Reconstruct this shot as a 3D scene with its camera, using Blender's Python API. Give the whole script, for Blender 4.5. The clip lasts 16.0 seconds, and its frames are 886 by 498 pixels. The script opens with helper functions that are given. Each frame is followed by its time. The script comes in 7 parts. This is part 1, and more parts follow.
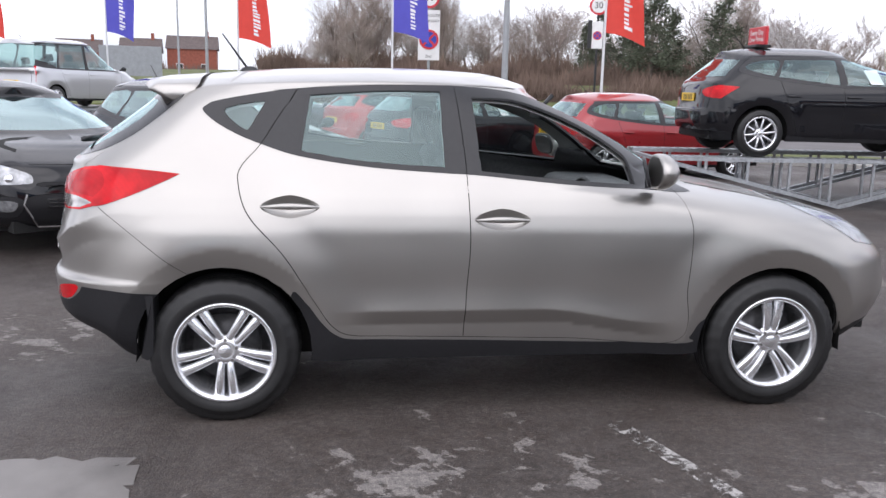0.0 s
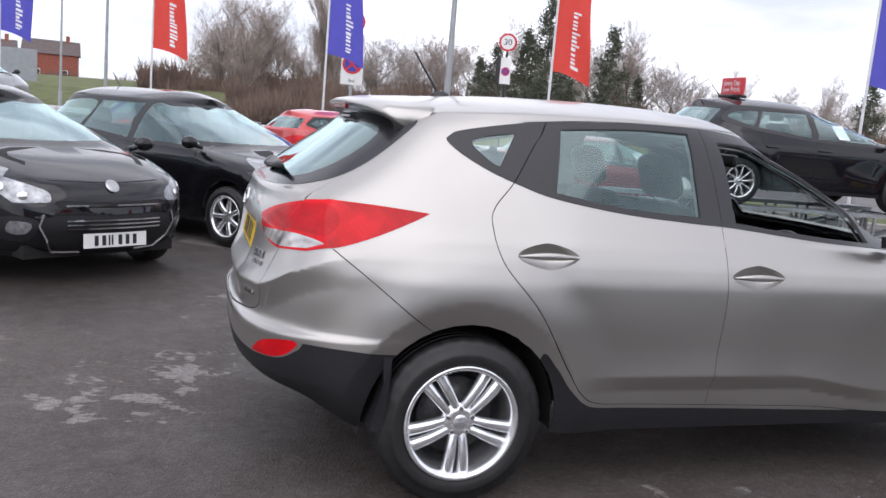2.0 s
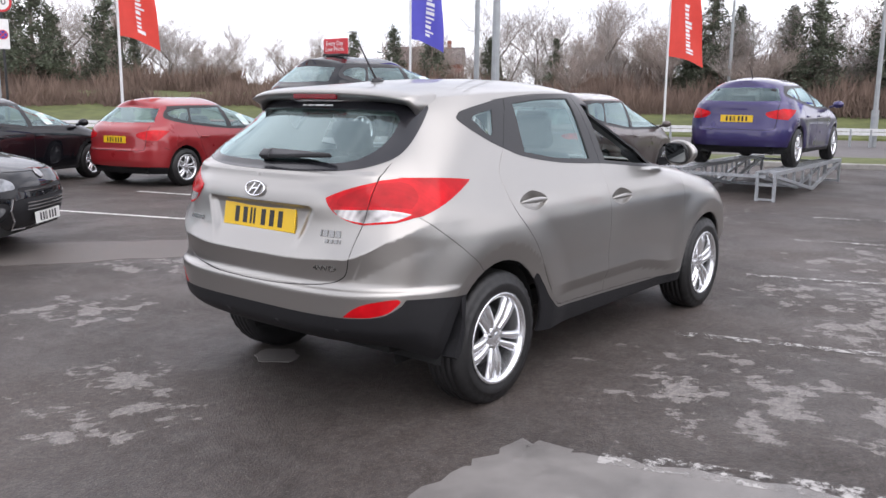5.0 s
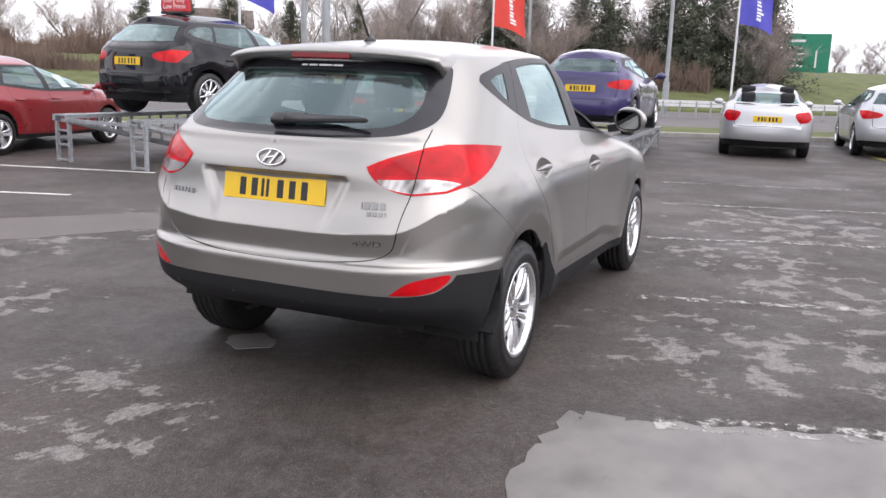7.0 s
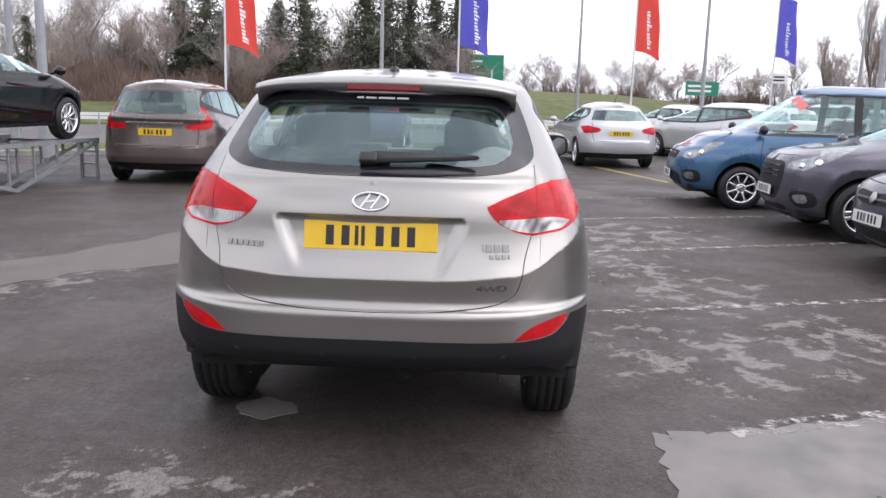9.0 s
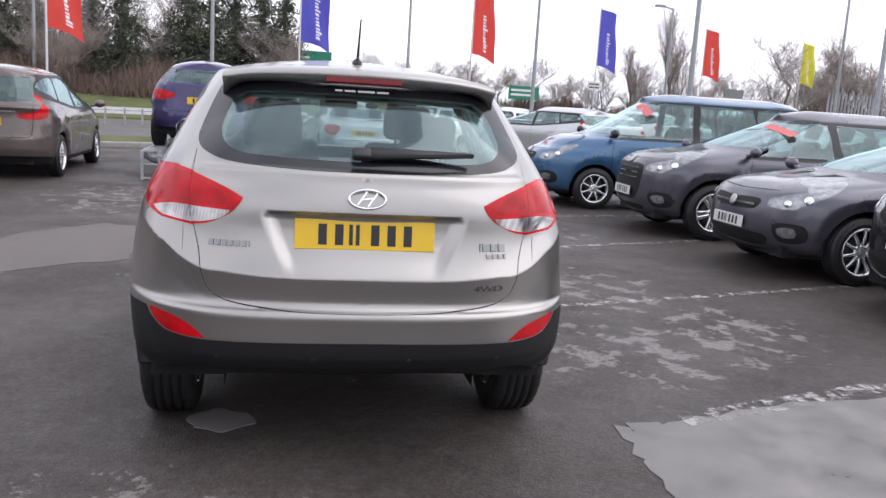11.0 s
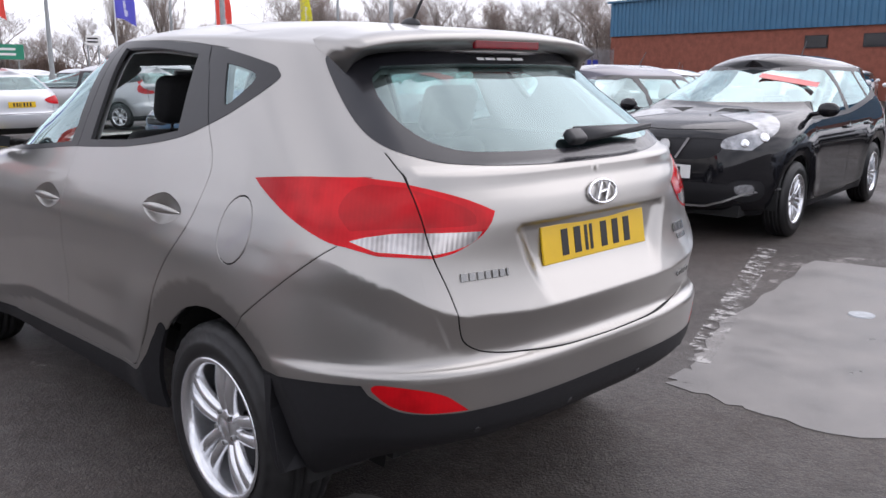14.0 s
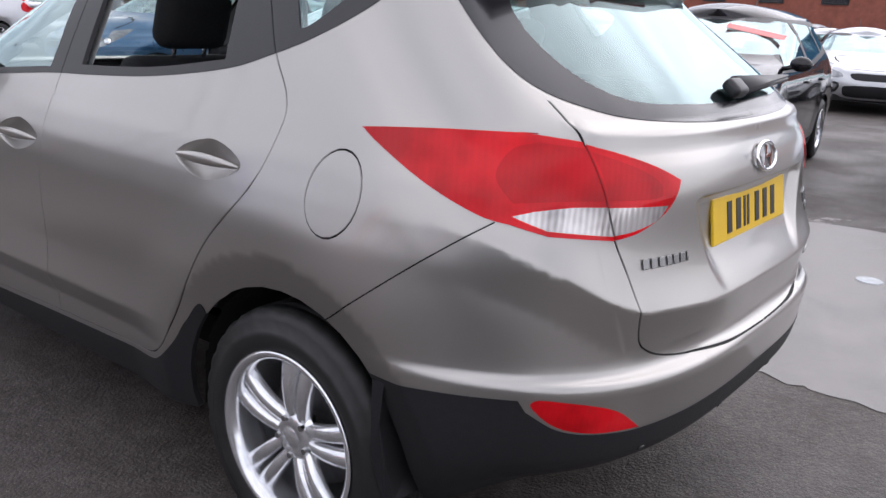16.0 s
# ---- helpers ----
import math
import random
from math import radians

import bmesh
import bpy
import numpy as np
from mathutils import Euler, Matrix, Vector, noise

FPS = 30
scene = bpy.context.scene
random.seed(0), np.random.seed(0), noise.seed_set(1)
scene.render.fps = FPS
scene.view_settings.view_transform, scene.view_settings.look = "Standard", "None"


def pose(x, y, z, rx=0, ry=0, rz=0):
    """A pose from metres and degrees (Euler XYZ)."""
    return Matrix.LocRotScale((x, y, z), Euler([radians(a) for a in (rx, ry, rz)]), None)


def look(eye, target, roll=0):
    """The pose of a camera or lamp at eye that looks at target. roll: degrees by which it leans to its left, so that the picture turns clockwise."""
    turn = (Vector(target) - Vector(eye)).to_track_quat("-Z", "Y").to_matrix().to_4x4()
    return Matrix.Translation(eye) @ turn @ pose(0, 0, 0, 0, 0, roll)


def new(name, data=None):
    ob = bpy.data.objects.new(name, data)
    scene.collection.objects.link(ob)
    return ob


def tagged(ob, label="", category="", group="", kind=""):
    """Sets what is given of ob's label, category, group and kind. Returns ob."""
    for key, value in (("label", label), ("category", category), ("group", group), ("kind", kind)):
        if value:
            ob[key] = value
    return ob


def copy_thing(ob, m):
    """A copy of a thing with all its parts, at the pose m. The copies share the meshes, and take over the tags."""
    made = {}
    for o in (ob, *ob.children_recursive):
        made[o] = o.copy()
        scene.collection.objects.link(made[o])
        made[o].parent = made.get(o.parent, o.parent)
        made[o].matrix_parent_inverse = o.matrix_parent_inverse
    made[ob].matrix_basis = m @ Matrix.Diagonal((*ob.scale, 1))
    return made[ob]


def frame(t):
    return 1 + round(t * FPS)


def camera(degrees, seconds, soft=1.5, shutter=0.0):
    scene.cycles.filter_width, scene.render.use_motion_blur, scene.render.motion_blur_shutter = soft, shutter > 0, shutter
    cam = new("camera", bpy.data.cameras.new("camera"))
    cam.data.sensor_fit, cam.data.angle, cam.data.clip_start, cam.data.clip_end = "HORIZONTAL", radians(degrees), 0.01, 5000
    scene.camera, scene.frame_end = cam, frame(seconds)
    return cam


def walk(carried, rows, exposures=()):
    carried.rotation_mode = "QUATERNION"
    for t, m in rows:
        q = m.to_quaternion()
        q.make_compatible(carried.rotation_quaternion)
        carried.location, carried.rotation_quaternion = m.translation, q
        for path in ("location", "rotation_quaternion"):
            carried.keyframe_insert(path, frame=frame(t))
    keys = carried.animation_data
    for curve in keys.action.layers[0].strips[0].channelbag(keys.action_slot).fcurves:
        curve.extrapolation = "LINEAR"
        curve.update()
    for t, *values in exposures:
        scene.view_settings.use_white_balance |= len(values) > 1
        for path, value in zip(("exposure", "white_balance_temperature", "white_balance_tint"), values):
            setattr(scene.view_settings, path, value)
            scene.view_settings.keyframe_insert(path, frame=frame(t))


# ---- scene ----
cam = camera(55.5, 16.0)
PATH = [
    (0, (0.455, -4.618, 1.542), (0.73, -2.674, 1.159), 1.4),
    (0.5, (0.295, -4.412, 1.487), (0.547, -2.471, 1.075), 2.7),
    (1, (-0.124, -4.134, 1.495), (0.154, -2.199, 1.075), 4.3),
    (1.5, (-0.507, -3.925, 1.473), (-0.124, -2.019, 1.003), 4.7),
    (2, (-1.062, -3.815, 1.483), (-0.468, -1.929, 1.18), 5.0),
    (2.5, (-1.58, -3.765, 1.475), (-0.865, -1.927, 1.142), 7.1),
    (3, (-2.11, -3.672, 1.503), (-1.266, -1.893, 1.149), 4.6),
    (3.5, (-2.598, -3.645, 1.529), (-1.492, -2.009, 1.212), 3.3),
    (4, (-2.985, -3.432, 1.486), (-1.609, -2.016, 1.17), 1.3),
    (4.2, (-3.103, -3.343, 1.508), (-1.664, -1.993, 1.183), 0.7),
    (6.3, (-3.573, -2.757, 1.471), (-1.931, -1.683, 1.086), 1.6),
    (6.5, (-3.642, -2.588, 1.464), (-1.959, -1.582, 1.07), 1.3),
    (7, (-3.758, -2.128, 1.455), (-1.969, -1.335, 1.041), 1.8),
    (7.5, (-3.852, -1.672, 1.477), (-1.988, -1.086, 1.047), -0.6),
    (8, (-3.97, -1.141, 1.479), (-2.058, -0.725, 1.065), 0.2),
    (8.2, (-3.983, -0.959, 1.472), (-2.054, -0.614, 1.071), 0.8),
    (10.3, (-3.938, 0.032, 1.479), (-1.974, -0.157, 1.152), 1.6),
    (10.5, (-3.927, 0.061, 1.47), (-1.964, -0.142, 1.142), 1.9),
    (11, (-3.862, 0.272, 1.436), (-1.923, -0.084, 1.097), 3.5),
    (11.5, (-3.697, 0.605, 1.445), (-1.822, 0.016, 1.076), 4.6),
    (12, (-3.448, 1.0, 1.433), (-1.639, 0.229, 1.071), 3.5),
    (12.5, (-3.15, 1.346, 1.44), (-1.439, 0.389, 1.047), 2.5),
    (13, (-2.775, 1.657, 1.462), (-1.17, 0.544, 1.032), 0.2),
    (13.5, (-2.506, 1.904, 1.419), (-0.992, 0.657, 1.027), 0.3),
    (14, (-2.248, 2.099, 1.429), (-0.851, 0.73, 1.014), 0.0),
    (14.5, (-2.076, 2.19, 1.443), (-0.676, 0.833, 0.998), -1.2),
    (15, (-1.979, 2.291, 1.45), (-0.655, 0.866, 0.985), -0.6),
    (15.5, (-1.854, 2.315, 1.432), (-0.596, 0.834, 0.959), 1.5),
    (16, (-1.446, 2.148, 1.383), (-0.27, 0.625, 0.838), 3.0),
]
walk(cam, [(t, look(eye, target, roll)) for t, eye, target, roll in PATH], ((0.0, 0.22, 6350, 16.0), (1.0, 0.14, 6350, 16.0), (2.5, 0.10, 6320, 16.0), (4.0, 0.20, 6380, 16.0), (7.0, 0.40, 6600, 16.5), (8.0, 0.36, 6580, 16.5), (10.5, 0.13, 6380, 16.5), (13.5, 0.03, 6400, 17.5), (16.0, 0.19, 6380, 17.5)))

# ---------------------------------------------------------------- light
world = bpy.data.worlds.new("overcast_sky")
scene.world = world
world.use_nodes = True
wn, wl = world.node_tree.nodes, world.node_tree.links
sky = wn.new("ShaderNodeTexSky")
sky.sky_type, sky.sun_disc = "NISHITA", False
sky.sun_elevation, sky.sun_rotation = radians(48), radians(195)
wcoord = wn.new("ShaderNodeTexCoord")
wmap = wn.new("ShaderNodeMapping")
wmap.inputs["Scale"].default_value = (1.0, 1.0, 3.2)
wnoise = wn.new("ShaderNodeTexNoise")
wnoise.inputs["Scale"].default_value, wnoise.inputs["Detail"].default_value = 2.3, 6.0
wramp = wn.new("ShaderNodeValToRGB")
wramp.color_ramp.elements[0].position, wramp.color_ramp.elements[0].color = 0.36, (0.50, 0.535, 0.59, 1)
wramp.color_ramp.elements[1].position, wramp.color_ramp.elements[1].color = 0.60, (0.98, 1.0, 1.04, 1)
wscale = wn.new("ShaderNodeMix")
wscale.data_type = "RGBA"
wscale.blend_type = "MULTIPLY"
wscale.inputs["Factor"].default_value = 1.0
wscale.inputs[7].default_value = (0.10, 0.10, 0.10, 1)
wmix = wn.new("ShaderNodeMix")
wmix.data_type = "RGBA"
wmix.inputs["Factor"].default_value = 0.93
wback = wn["Background"]
wback.inputs["Strength"].default_value = 1.58
wl.new(wcoord.outputs["Generated"], wmap.inputs["Vector"])
wl.new(wmap.outputs["Vector"], wnoise.inputs["Vector"])
wl.new(wnoise.outputs["Fac"], wramp.inputs["Fac"])
wl.new(sky.outputs["Color"], wscale.inputs[6])
wl.new(wscale.outputs[2], wmix.inputs[6])
wl.new(wramp.outputs["Color"], wmix.inputs[7])
wl.new(wmix.outputs[2], wback.inputs["Color"])
sun = new("sun", bpy.data.lights.new("sun", "SUN"))
sun.data.energy, sun.data.angle, sun.data.color = 1.25, radians(75), (1.0, 0.98, 0.95)
sun.matrix_world = look((0, 0, 30), (7, 26, 0))


# ---------------------------------------------------------------- materials
def mat(name, base=(0.5, 0.5, 0.5), rough=0.5, metal=0.0, coat=0.0, spec=0.5, var=0.0, scale=20.0, bump=0.0, bscale=200.0,
        rvar=0.0, emit=None, trans=0.0, dark=None, by_object=0.0):
    m = bpy.data.materials.new(name)
    m.use_nodes = True
    n, l = m.node_tree.nodes, m.node_tree.links
    b = n["Principled BSDF"]
    b.inputs["Base Color"].default_value = (*base, 1)
    b.inputs["Roughness"].default_value, b.inputs["Metallic"].default_value = rough, metal
    b.inputs["Coat Weight"].default_value, b.inputs["Coat Roughness"].default_value = coat, 0.04
    b.inputs["Specular IOR Level"].default_value = spec
    b.inputs["Transmission Weight"].default_value = trans
    if var or bump or rvar or by_object:
        c = n.new("ShaderNodeTexCoord")
    if var or rvar:
        t = n.new("ShaderNodeTexNoise")
        t.inputs["Scale"].default_value, t.inputs["Detail"].default_value, t.inputs["Roughness"].default_value = scale, 8, 0.65
        l.new(c.outputs["Object"], t.inputs["Vector"])
        r = n.new("ShaderNodeMapRange")
        r.inputs[1].default_value, r.inputs[2].default_value = 0.3, 0.7
        l.new(t.outputs["Fac"], r.inputs[0])
        if var:
            x = n.new("ShaderNodeMix")
            x.data_type = "RGBA"
            lo = dark or tuple(v * (1 - var) for v in base)
            x.inputs[6].default_value, x.inputs[7].default_value = (*lo, 1), (*(min(1, v * (1 + var * 0.6)) for v in base), 1)
            l.new(r.outputs[0], x.inputs["Factor"])
            l.new(x.outputs[2], b.inputs["Base Color"])
        if rvar:
            q = n.new("ShaderNodeMapRange")
            q.inputs[3].default_value, q.inputs[4].default_value = max(0.02, rough - rvar), min(1, rough + rvar)
            l.new(r.outputs[0], q.inputs[0])
            l.new(q.outputs[0], b.inputs["Roughness"])
    if bump:
        t2 = n.new("ShaderNodeTexNoise")
        t2.inputs["Scale"].default_value, t2.inputs["Detail"].default_value = bscale, 4
        l.new(c.outputs["Object"], t2.inputs["Vector"])
        bp = n.new("ShaderNodeBump")
        bp.inputs["Strength"].default_value, bp.inputs["Distance"].default_value = bump, 0.01
        l.new(t2.outputs["Fac"], bp.inputs["Height"])
        l.new(bp.outputs["Normal"], b.inputs["Normal"])
    if emit:
        b.inputs["Emission Color"].default_value, b.inputs["Emission Strength"].default_value = (*emit[:3], 1), emit[3]
    return m


def glass(name, tint, gloss=0.03, least=0.12, power=3.0):
    """A thin sheet: tinted straight-through light, with a clear gloss that grows towards grazing."""
    m = bpy.data.materials.new(name)
    m.use_nodes = True
    n, l = m.node_tree.nodes, m.node_tree.links
    n.remove(n["Principled BSDF"])
    tr, gl, fr, mx = n.new("ShaderNodeBsdfTransparent"), n.new("ShaderNodeBsdfGlossy"), n.new("ShaderNodeLayerWeight"), n.new("ShaderNodeMixShader")
    pw, mr = n.new("ShaderNodeMath"), n.new("ShaderNodeMapRange")
    tr.inputs["Color"].default_value = (*tint, 1)
    gl.inputs["Roughness"].default_value = gloss
    fr.inputs["Blend"].default_value = 0.5
    pw.operation = "POWER"
    pw.inputs[1].default_value = power
    mr.inputs[3].default_value, mr.inputs[4].default_value = least, 1.0
    gl.inputs["Color"].default_value = (0.76, 0.95, 0.96, 1)
    l.new(fr.outputs["Facing"], pw.inputs[0])
    l.new(pw.outputs[0], mr.inputs[0])
    l.new(mr.outputs[0], mx.inputs[0])
    l.new(tr.outputs[0], mx.inputs[1])
    l.new(gl.outputs[0], mx.inputs[2])
    l.new(mx.outputs[0], n["Material Output"].inputs["Surface"])
    return m


def paint(name, base, metal=0.55, rough=0.32, flake=0.06, coat=1.0, spec=0.5):
    """Car paint: metallic base with fine flake, a thin road film and a clear coat."""
    m = mat(name, base, rough, metal, coat, spec, var=flake, scale=900)
    n, l = m.node_tree.nodes, m.node_tree.links
    b = n["Principled BSDF"]
    c = n.new("ShaderNodeTexCoord")
    t = n.new("ShaderNodeTexNoise")
    t.inputs["Scale"].default_value, t.inputs["Detail"].default_value = 3.0, 7
    l.new(c.outputs["Object"], t.inputs["Vector"])
    q = n.new("ShaderNodeMapRange")
    q.inputs[1].default_value, q.inputs[2].default_value = 0.35, 0.7
    q.inputs[3].default_value, q.inputs[4].default_value = rough - 0.03, rough + 0.05
    l.new(t.outputs["Fac"], q.inputs[0])
    l.new(q.outputs[0], b.inputs["Roughness"])
    return m


def lens(name, light, deep, rough, spec, ribs, metal=0.0):
    """A moulded lamp lens: fine upright ribs over broad patches of lighter and deeper colour."""
    m = mat(name, light, rough, metal, 0.0, spec)
    n, l = m.node_tree.nodes, m.node_tree.links
    b = n["Principled BSDF"]
    c, w, t = n.new("ShaderNodeTexCoord"), n.new("ShaderNodeTexWave"), n.new("ShaderNodeTexNoise")
    w.bands_direction = "DIAGONAL"
    w.inputs["Scale"].default_value, w.inputs["Distortion"].default_value = 34.0, 0.4
    t.inputs["Scale"].default_value, t.inputs["Detail"].default_value = 9.0, 3.0
    sh, ad, x, bp = n.new("ShaderNodeMapping"), n.new("ShaderNodeMath"), n.new("ShaderNodeMix"), n.new("ShaderNodeBump")
    sh.inputs["Scale"].default_value = (1.0, 1.0, 0.12)
    ad.operation = "MULTIPLY_ADD"
    ad.inputs[1].default_value = 0.45 * ribs
    x.data_type = "RGBA"
    x.inputs[6].default_value, x.inputs[7].default_value = (*deep, 1), (*light, 1)
    bp.inputs["Strength"].default_value, bp.inputs["Distance"].default_value = 0.25 * ribs, 0.002
    q = n.new("ShaderNodeMapRange")
    q.inputs[1].default_value, q.inputs[2].default_value, q.inputs[3].default_value, q.inputs[4].default_value = 0.35, 0.62, 0.1, 0.85
    l.new(c.outputs["Object"], sh.inputs["Vector"])
    l.new(sh.outputs["Vector"], w.inputs["Vector"])
    l.new(c.outputs["Object"], t.inputs["Vector"])
    l.new(t.outputs["Fac"], q.inputs[0])
    l.new(w.outputs["Fac"], ad.inputs[0])
    l.new(q.outputs[0], ad.inputs[2])
    l.new(ad.outputs[0], x.inputs["Factor"])
    l.new(x.outputs[2], b.inputs["Base Color"])
    l.new(w.outputs["Fac"], bp.inputs["Height"])
    l.new(bp.outputs["Normal"], b.inputs["Normal"])
    return m


def cloth(name, base_):
    """Thin flag cloth that lets daylight through."""
    m = mat(name, base_, 0.7, var=0.12, scale=5, bump=0.1, bscale=300)
    n, l = m.node_tree.nodes, m.node_tree.links
    tr, mx = n.new("ShaderNodeBsdfTranslucent"), n.new("ShaderNodeMixShader")
    tr.inputs["Color"].default_value = (*base_, 1)
    mx.inputs[0].default_value = 0.5
    l.new(n["Principled BSDF"].outputs[0], mx.inputs[1])
    l.new(tr.outputs[0], mx.inputs[2])
    l.new(mx.outputs[0], n["Material Output"].inputs["Surface"])
    return m


M = {
    "champagne": paint("champagne_grey_metallic_paint", (0.395, 0.381, 0.360), 0.88, 0.33, coat=0.6),
    "black_paint": paint("black_paint", (0.006, 0.006, 0.008), 0.0, 0.5, coat=0.95, spec=0.03),
    "graphite": paint("graphite_paint", (0.105, 0.10, 0.125), 0.6, 0.30, coat=0.8, spec=0.3),
    "red_paint": paint("red_paint", (0.30, 0.018, 0.022), 0.2, 0.3),
    "bright_red": paint("bright_red_paint", (0.48, 0.03, 0.03), 0.0, 0.3),
    "purple": paint("purple_paint", (0.030, 0.021, 0.105), 0.4, 0.3),
    "blue_paint": paint("blue_paint", (0.045, 0.13, 0.25), 0.4, 0.3),
    "silver": paint("silver_paint", (0.52, 0.53, 0.55), 0.6, 0.33),
    "pale_blue": paint("pale_blue_paint", (0.36, 0.42, 0.50), 0.5, 0.33),
    "white_paint": paint("white_paint", (0.78, 0.79, 0.80), 0.0, 0.3),
    "brown": paint("brown_paint", (0.125, 0.098, 0.088), 0.5, 0.3),
    "clad": mat("grained_black_plastic", (0.013, 0.013, 0.015), 0.58, spec=0.35, var=0.2, scale=60, bump=0.10, bscale=900),
    "gap": mat("seam_rubber", (0.006, 0.006, 0.006), 0.8, var=0.2),
    "trim": mat("satin_black_trim", (0.016, 0.016, 0.018), 0.40, var=0.15, scale=40),
    "liner": mat("dark_cabin_trim", (0.105, 0.107, 0.112), 0.7, var=0.25, scale=60, bump=0.15, bscale=400),
    "headliner": mat("grey_headlining", (0.36, 0.37, 0.36), 0.9, var=0.1, scale=80),
    "cloth": mat("black_seat_cloth", (0.018, 0.018, 0.02), 0.75, var=0.3, scale=120, bump=0.3, bscale=700),
    "tyre": mat("tyre_rubber", (0.012, 0.012, 0.0125), 0.52, var=0.35, scale=18, bump=0.12, bscale=500),
    "alloy": mat("silver_alloy", (0.78, 0.79, 0.81), 0.22, 0.85, 0.4, var=0.06, scale=60),
    "alloy_dark": mat("brake_metal", (0.10, 0.10, 0.105), 0.5, 0.7, var=0.4, scale=30),
    "chrome": mat("chrome", (0.80, 0.81, 0.83), 0.08, 1.0, var=0.03, scale=50),
    "letter": mat("chrome_letters", (0.27, 0.27, 0.265), 0.25, 1.0, var=0.05, scale=50),
    "brushed": mat("satin_chrome", (0.42, 0.42, 0.42), 0.28, 1.0, var=0.05, scale=50),
    "red_lens": lens("red_lamp_lens", (0.66, 0.006, 0.012), (0.36, 0.002, 0.005), 0.06, 0.28, 0.16),
    "clear_lens": lens("clear_ribbed_lens", (0.62, 0.60, 0.59), (0.10, 0.085, 0.085), 0.12, 0.5, 0.6, 0.6),
    "head_lens": mat("headlamp_lens", (0.33, 0.34, 0.355), 0.12, 0.6, 0.5, var=0.65, scale=15, bump=0.3, bscale=40),
    "dark_lens": mat("dark_red_lens", (0.20, 0.004, 0.010), 0.14, 0.0, 0.3, spec=0.3, var=0.2, scale=20),
    "rib_lens": lens("ribbed_red_lens", (0.50, 0.004, 0.009), (0.28, 0.002, 0.004), 0.06, 0.28, 0.22),
    "plate_y": mat("yellow_plate", (0.74, 0.47, 0.012), 0.32, var=0.05, scale=9, bump=0.02, bscale=300),
    "plate_w": mat("white_plate", (0.74, 0.74, 0.72), 0.32, var=0.05, scale=9),
    "ink": mat("plate_black", (0.012, 0.012, 0.014), 0.4, var=0.1),
    "frit": mat("black_glass_edge", (0.010, 0.010, 0.013), 0.22, coat=0.25, var=0.1),
    "glass": glass("side_window_glass", (0.85, 0.91, 0.89)),
    "privacy": glass("rear_window_glass", (0.56, 0.70, 0.68), least=0.11, power=2.8),
    "screen": glass("windscreen_glass", (0.80, 0.87, 0.86), least=0.14, power=2.6),
    # mirror: darkened in colour to stand in for a reflection of the dark cabin
    "mirror": mat("mirror_glass", (0.22, 0.24, 0.25), 0.03, 1.0, var=0.03, scale=8),
    "under": mat("underbody_black", (0.008, 0.008, 0.008), 0.9, var=0.3),
    "steel": mat("galvanised_steel", (0.42, 0.44, 0.46), 0.48, 0.6, var=0.35, scale=25, rvar=0.12),
    "pole": mat("white_pole_paint", (0.66, 0.67, 0.68), 0.4, var=0.12, scale=6),
    "lamp_grey": mat("grey_lamp_post", (0.34, 0.36, 0.37), 0.5, 0.3, var=0.15, scale=5),
    "flag_red": cloth("red_flag_cloth", (0.80, 0.085, 0.065)),
    "flag_blue": cloth("blue_flag_cloth", (0.12, 0.115, 0.56)),
    "flag_yellow": cloth("yellow_flag_cloth", (0.78, 0.72, 0.05)),
    "flag_mark": mat("white_flag_print", (0.8, 0.8, 0.82), 0.7, var=0.06, scale=8),
    "sign_white": mat("sign_white", (0.74, 0.74, 0.73), 0.45, var=0.08, scale=6),
    "sign_red": mat("sign_red", (0.55, 0.03, 0.04), 0.45, var=0.08, scale=6),
    "sign_blue": mat("sign_blue", (0.03, 0.05, 0.36), 0.45, var=0.08, scale=6),
    "sign_green": mat("sign_green", (0.012, 0.22, 0.13), 0.45, var=0.1, scale=4),
    "sign_back": mat("sign_back_grey", (0.30, 0.32, 0.33), 0.5, 0.4, var=0.15, scale=4),
    "sticker": mat("red_price_sticker", (0.62, 0.13, 0.12), 0.4, var=0.08),
    "bark": mat("bark", (0.20, 0.168, 0.145), 0.9, var=0.4, scale=6, bump=0.4, bscale=40),
    # twigs: colours lifted towards grey to imitate haze over the far trees
    "twig": mat("bare_twigs", (0.34, 0.28, 0.25), 0.9, var=0.35, scale=0.6),
    "twig_grey": mat("grey_bare_twigs", (0.38, 0.34, 0.32), 0.9, var=0.3, scale=0.6),
    "needle": mat("conifer_needles", (0.088, 0.104, 0.068), 0.85, var=0.5, scale=0.9),
    "hedge": mat("winter_hedge", (0.165, 0.115, 0.092), 0.95, var=0.45, scale=0.35),
    "grass": mat("winter_grass", (0.105, 0.120, 0.040), 0.95, var=0.4, scale=1.2, bump=0.6, bscale=30),
    "kerb": mat("concrete_kerb", (0.33, 0.32, 0.30), 0.85, var=0.3, scale=5, bump=0.2, bscale=60),
    "road": mat("carriageway", (0.135, 0.125, 0.125), 0.8, var=0.2, scale=0.6, bump=0.2, bscale=90),
    "brick": mat("red_brick_wall", (0.27, 0.085, 0.055), 0.85, var=0.3, scale=2.5, bump=0.3, bscale=30),
    "blue_sheet": mat("blue_profiled_sheet", (0.045, 0.155, 0.27), 0.5, var=0.12, scale=0.8),
    "roof_tile": mat("roof_tiles", (0.11, 0.085, 0.08), 0.8, var=0.3, scale=2),
    "palisade": mat("weathered_steel_palings", (0.33, 0.33, 0.34), 0.6, 0.3, var=0.3, scale=1.5),
    "paper": mat("white_paper", (0.75, 0.78, 0.78), 0.8, var=0.06),
}


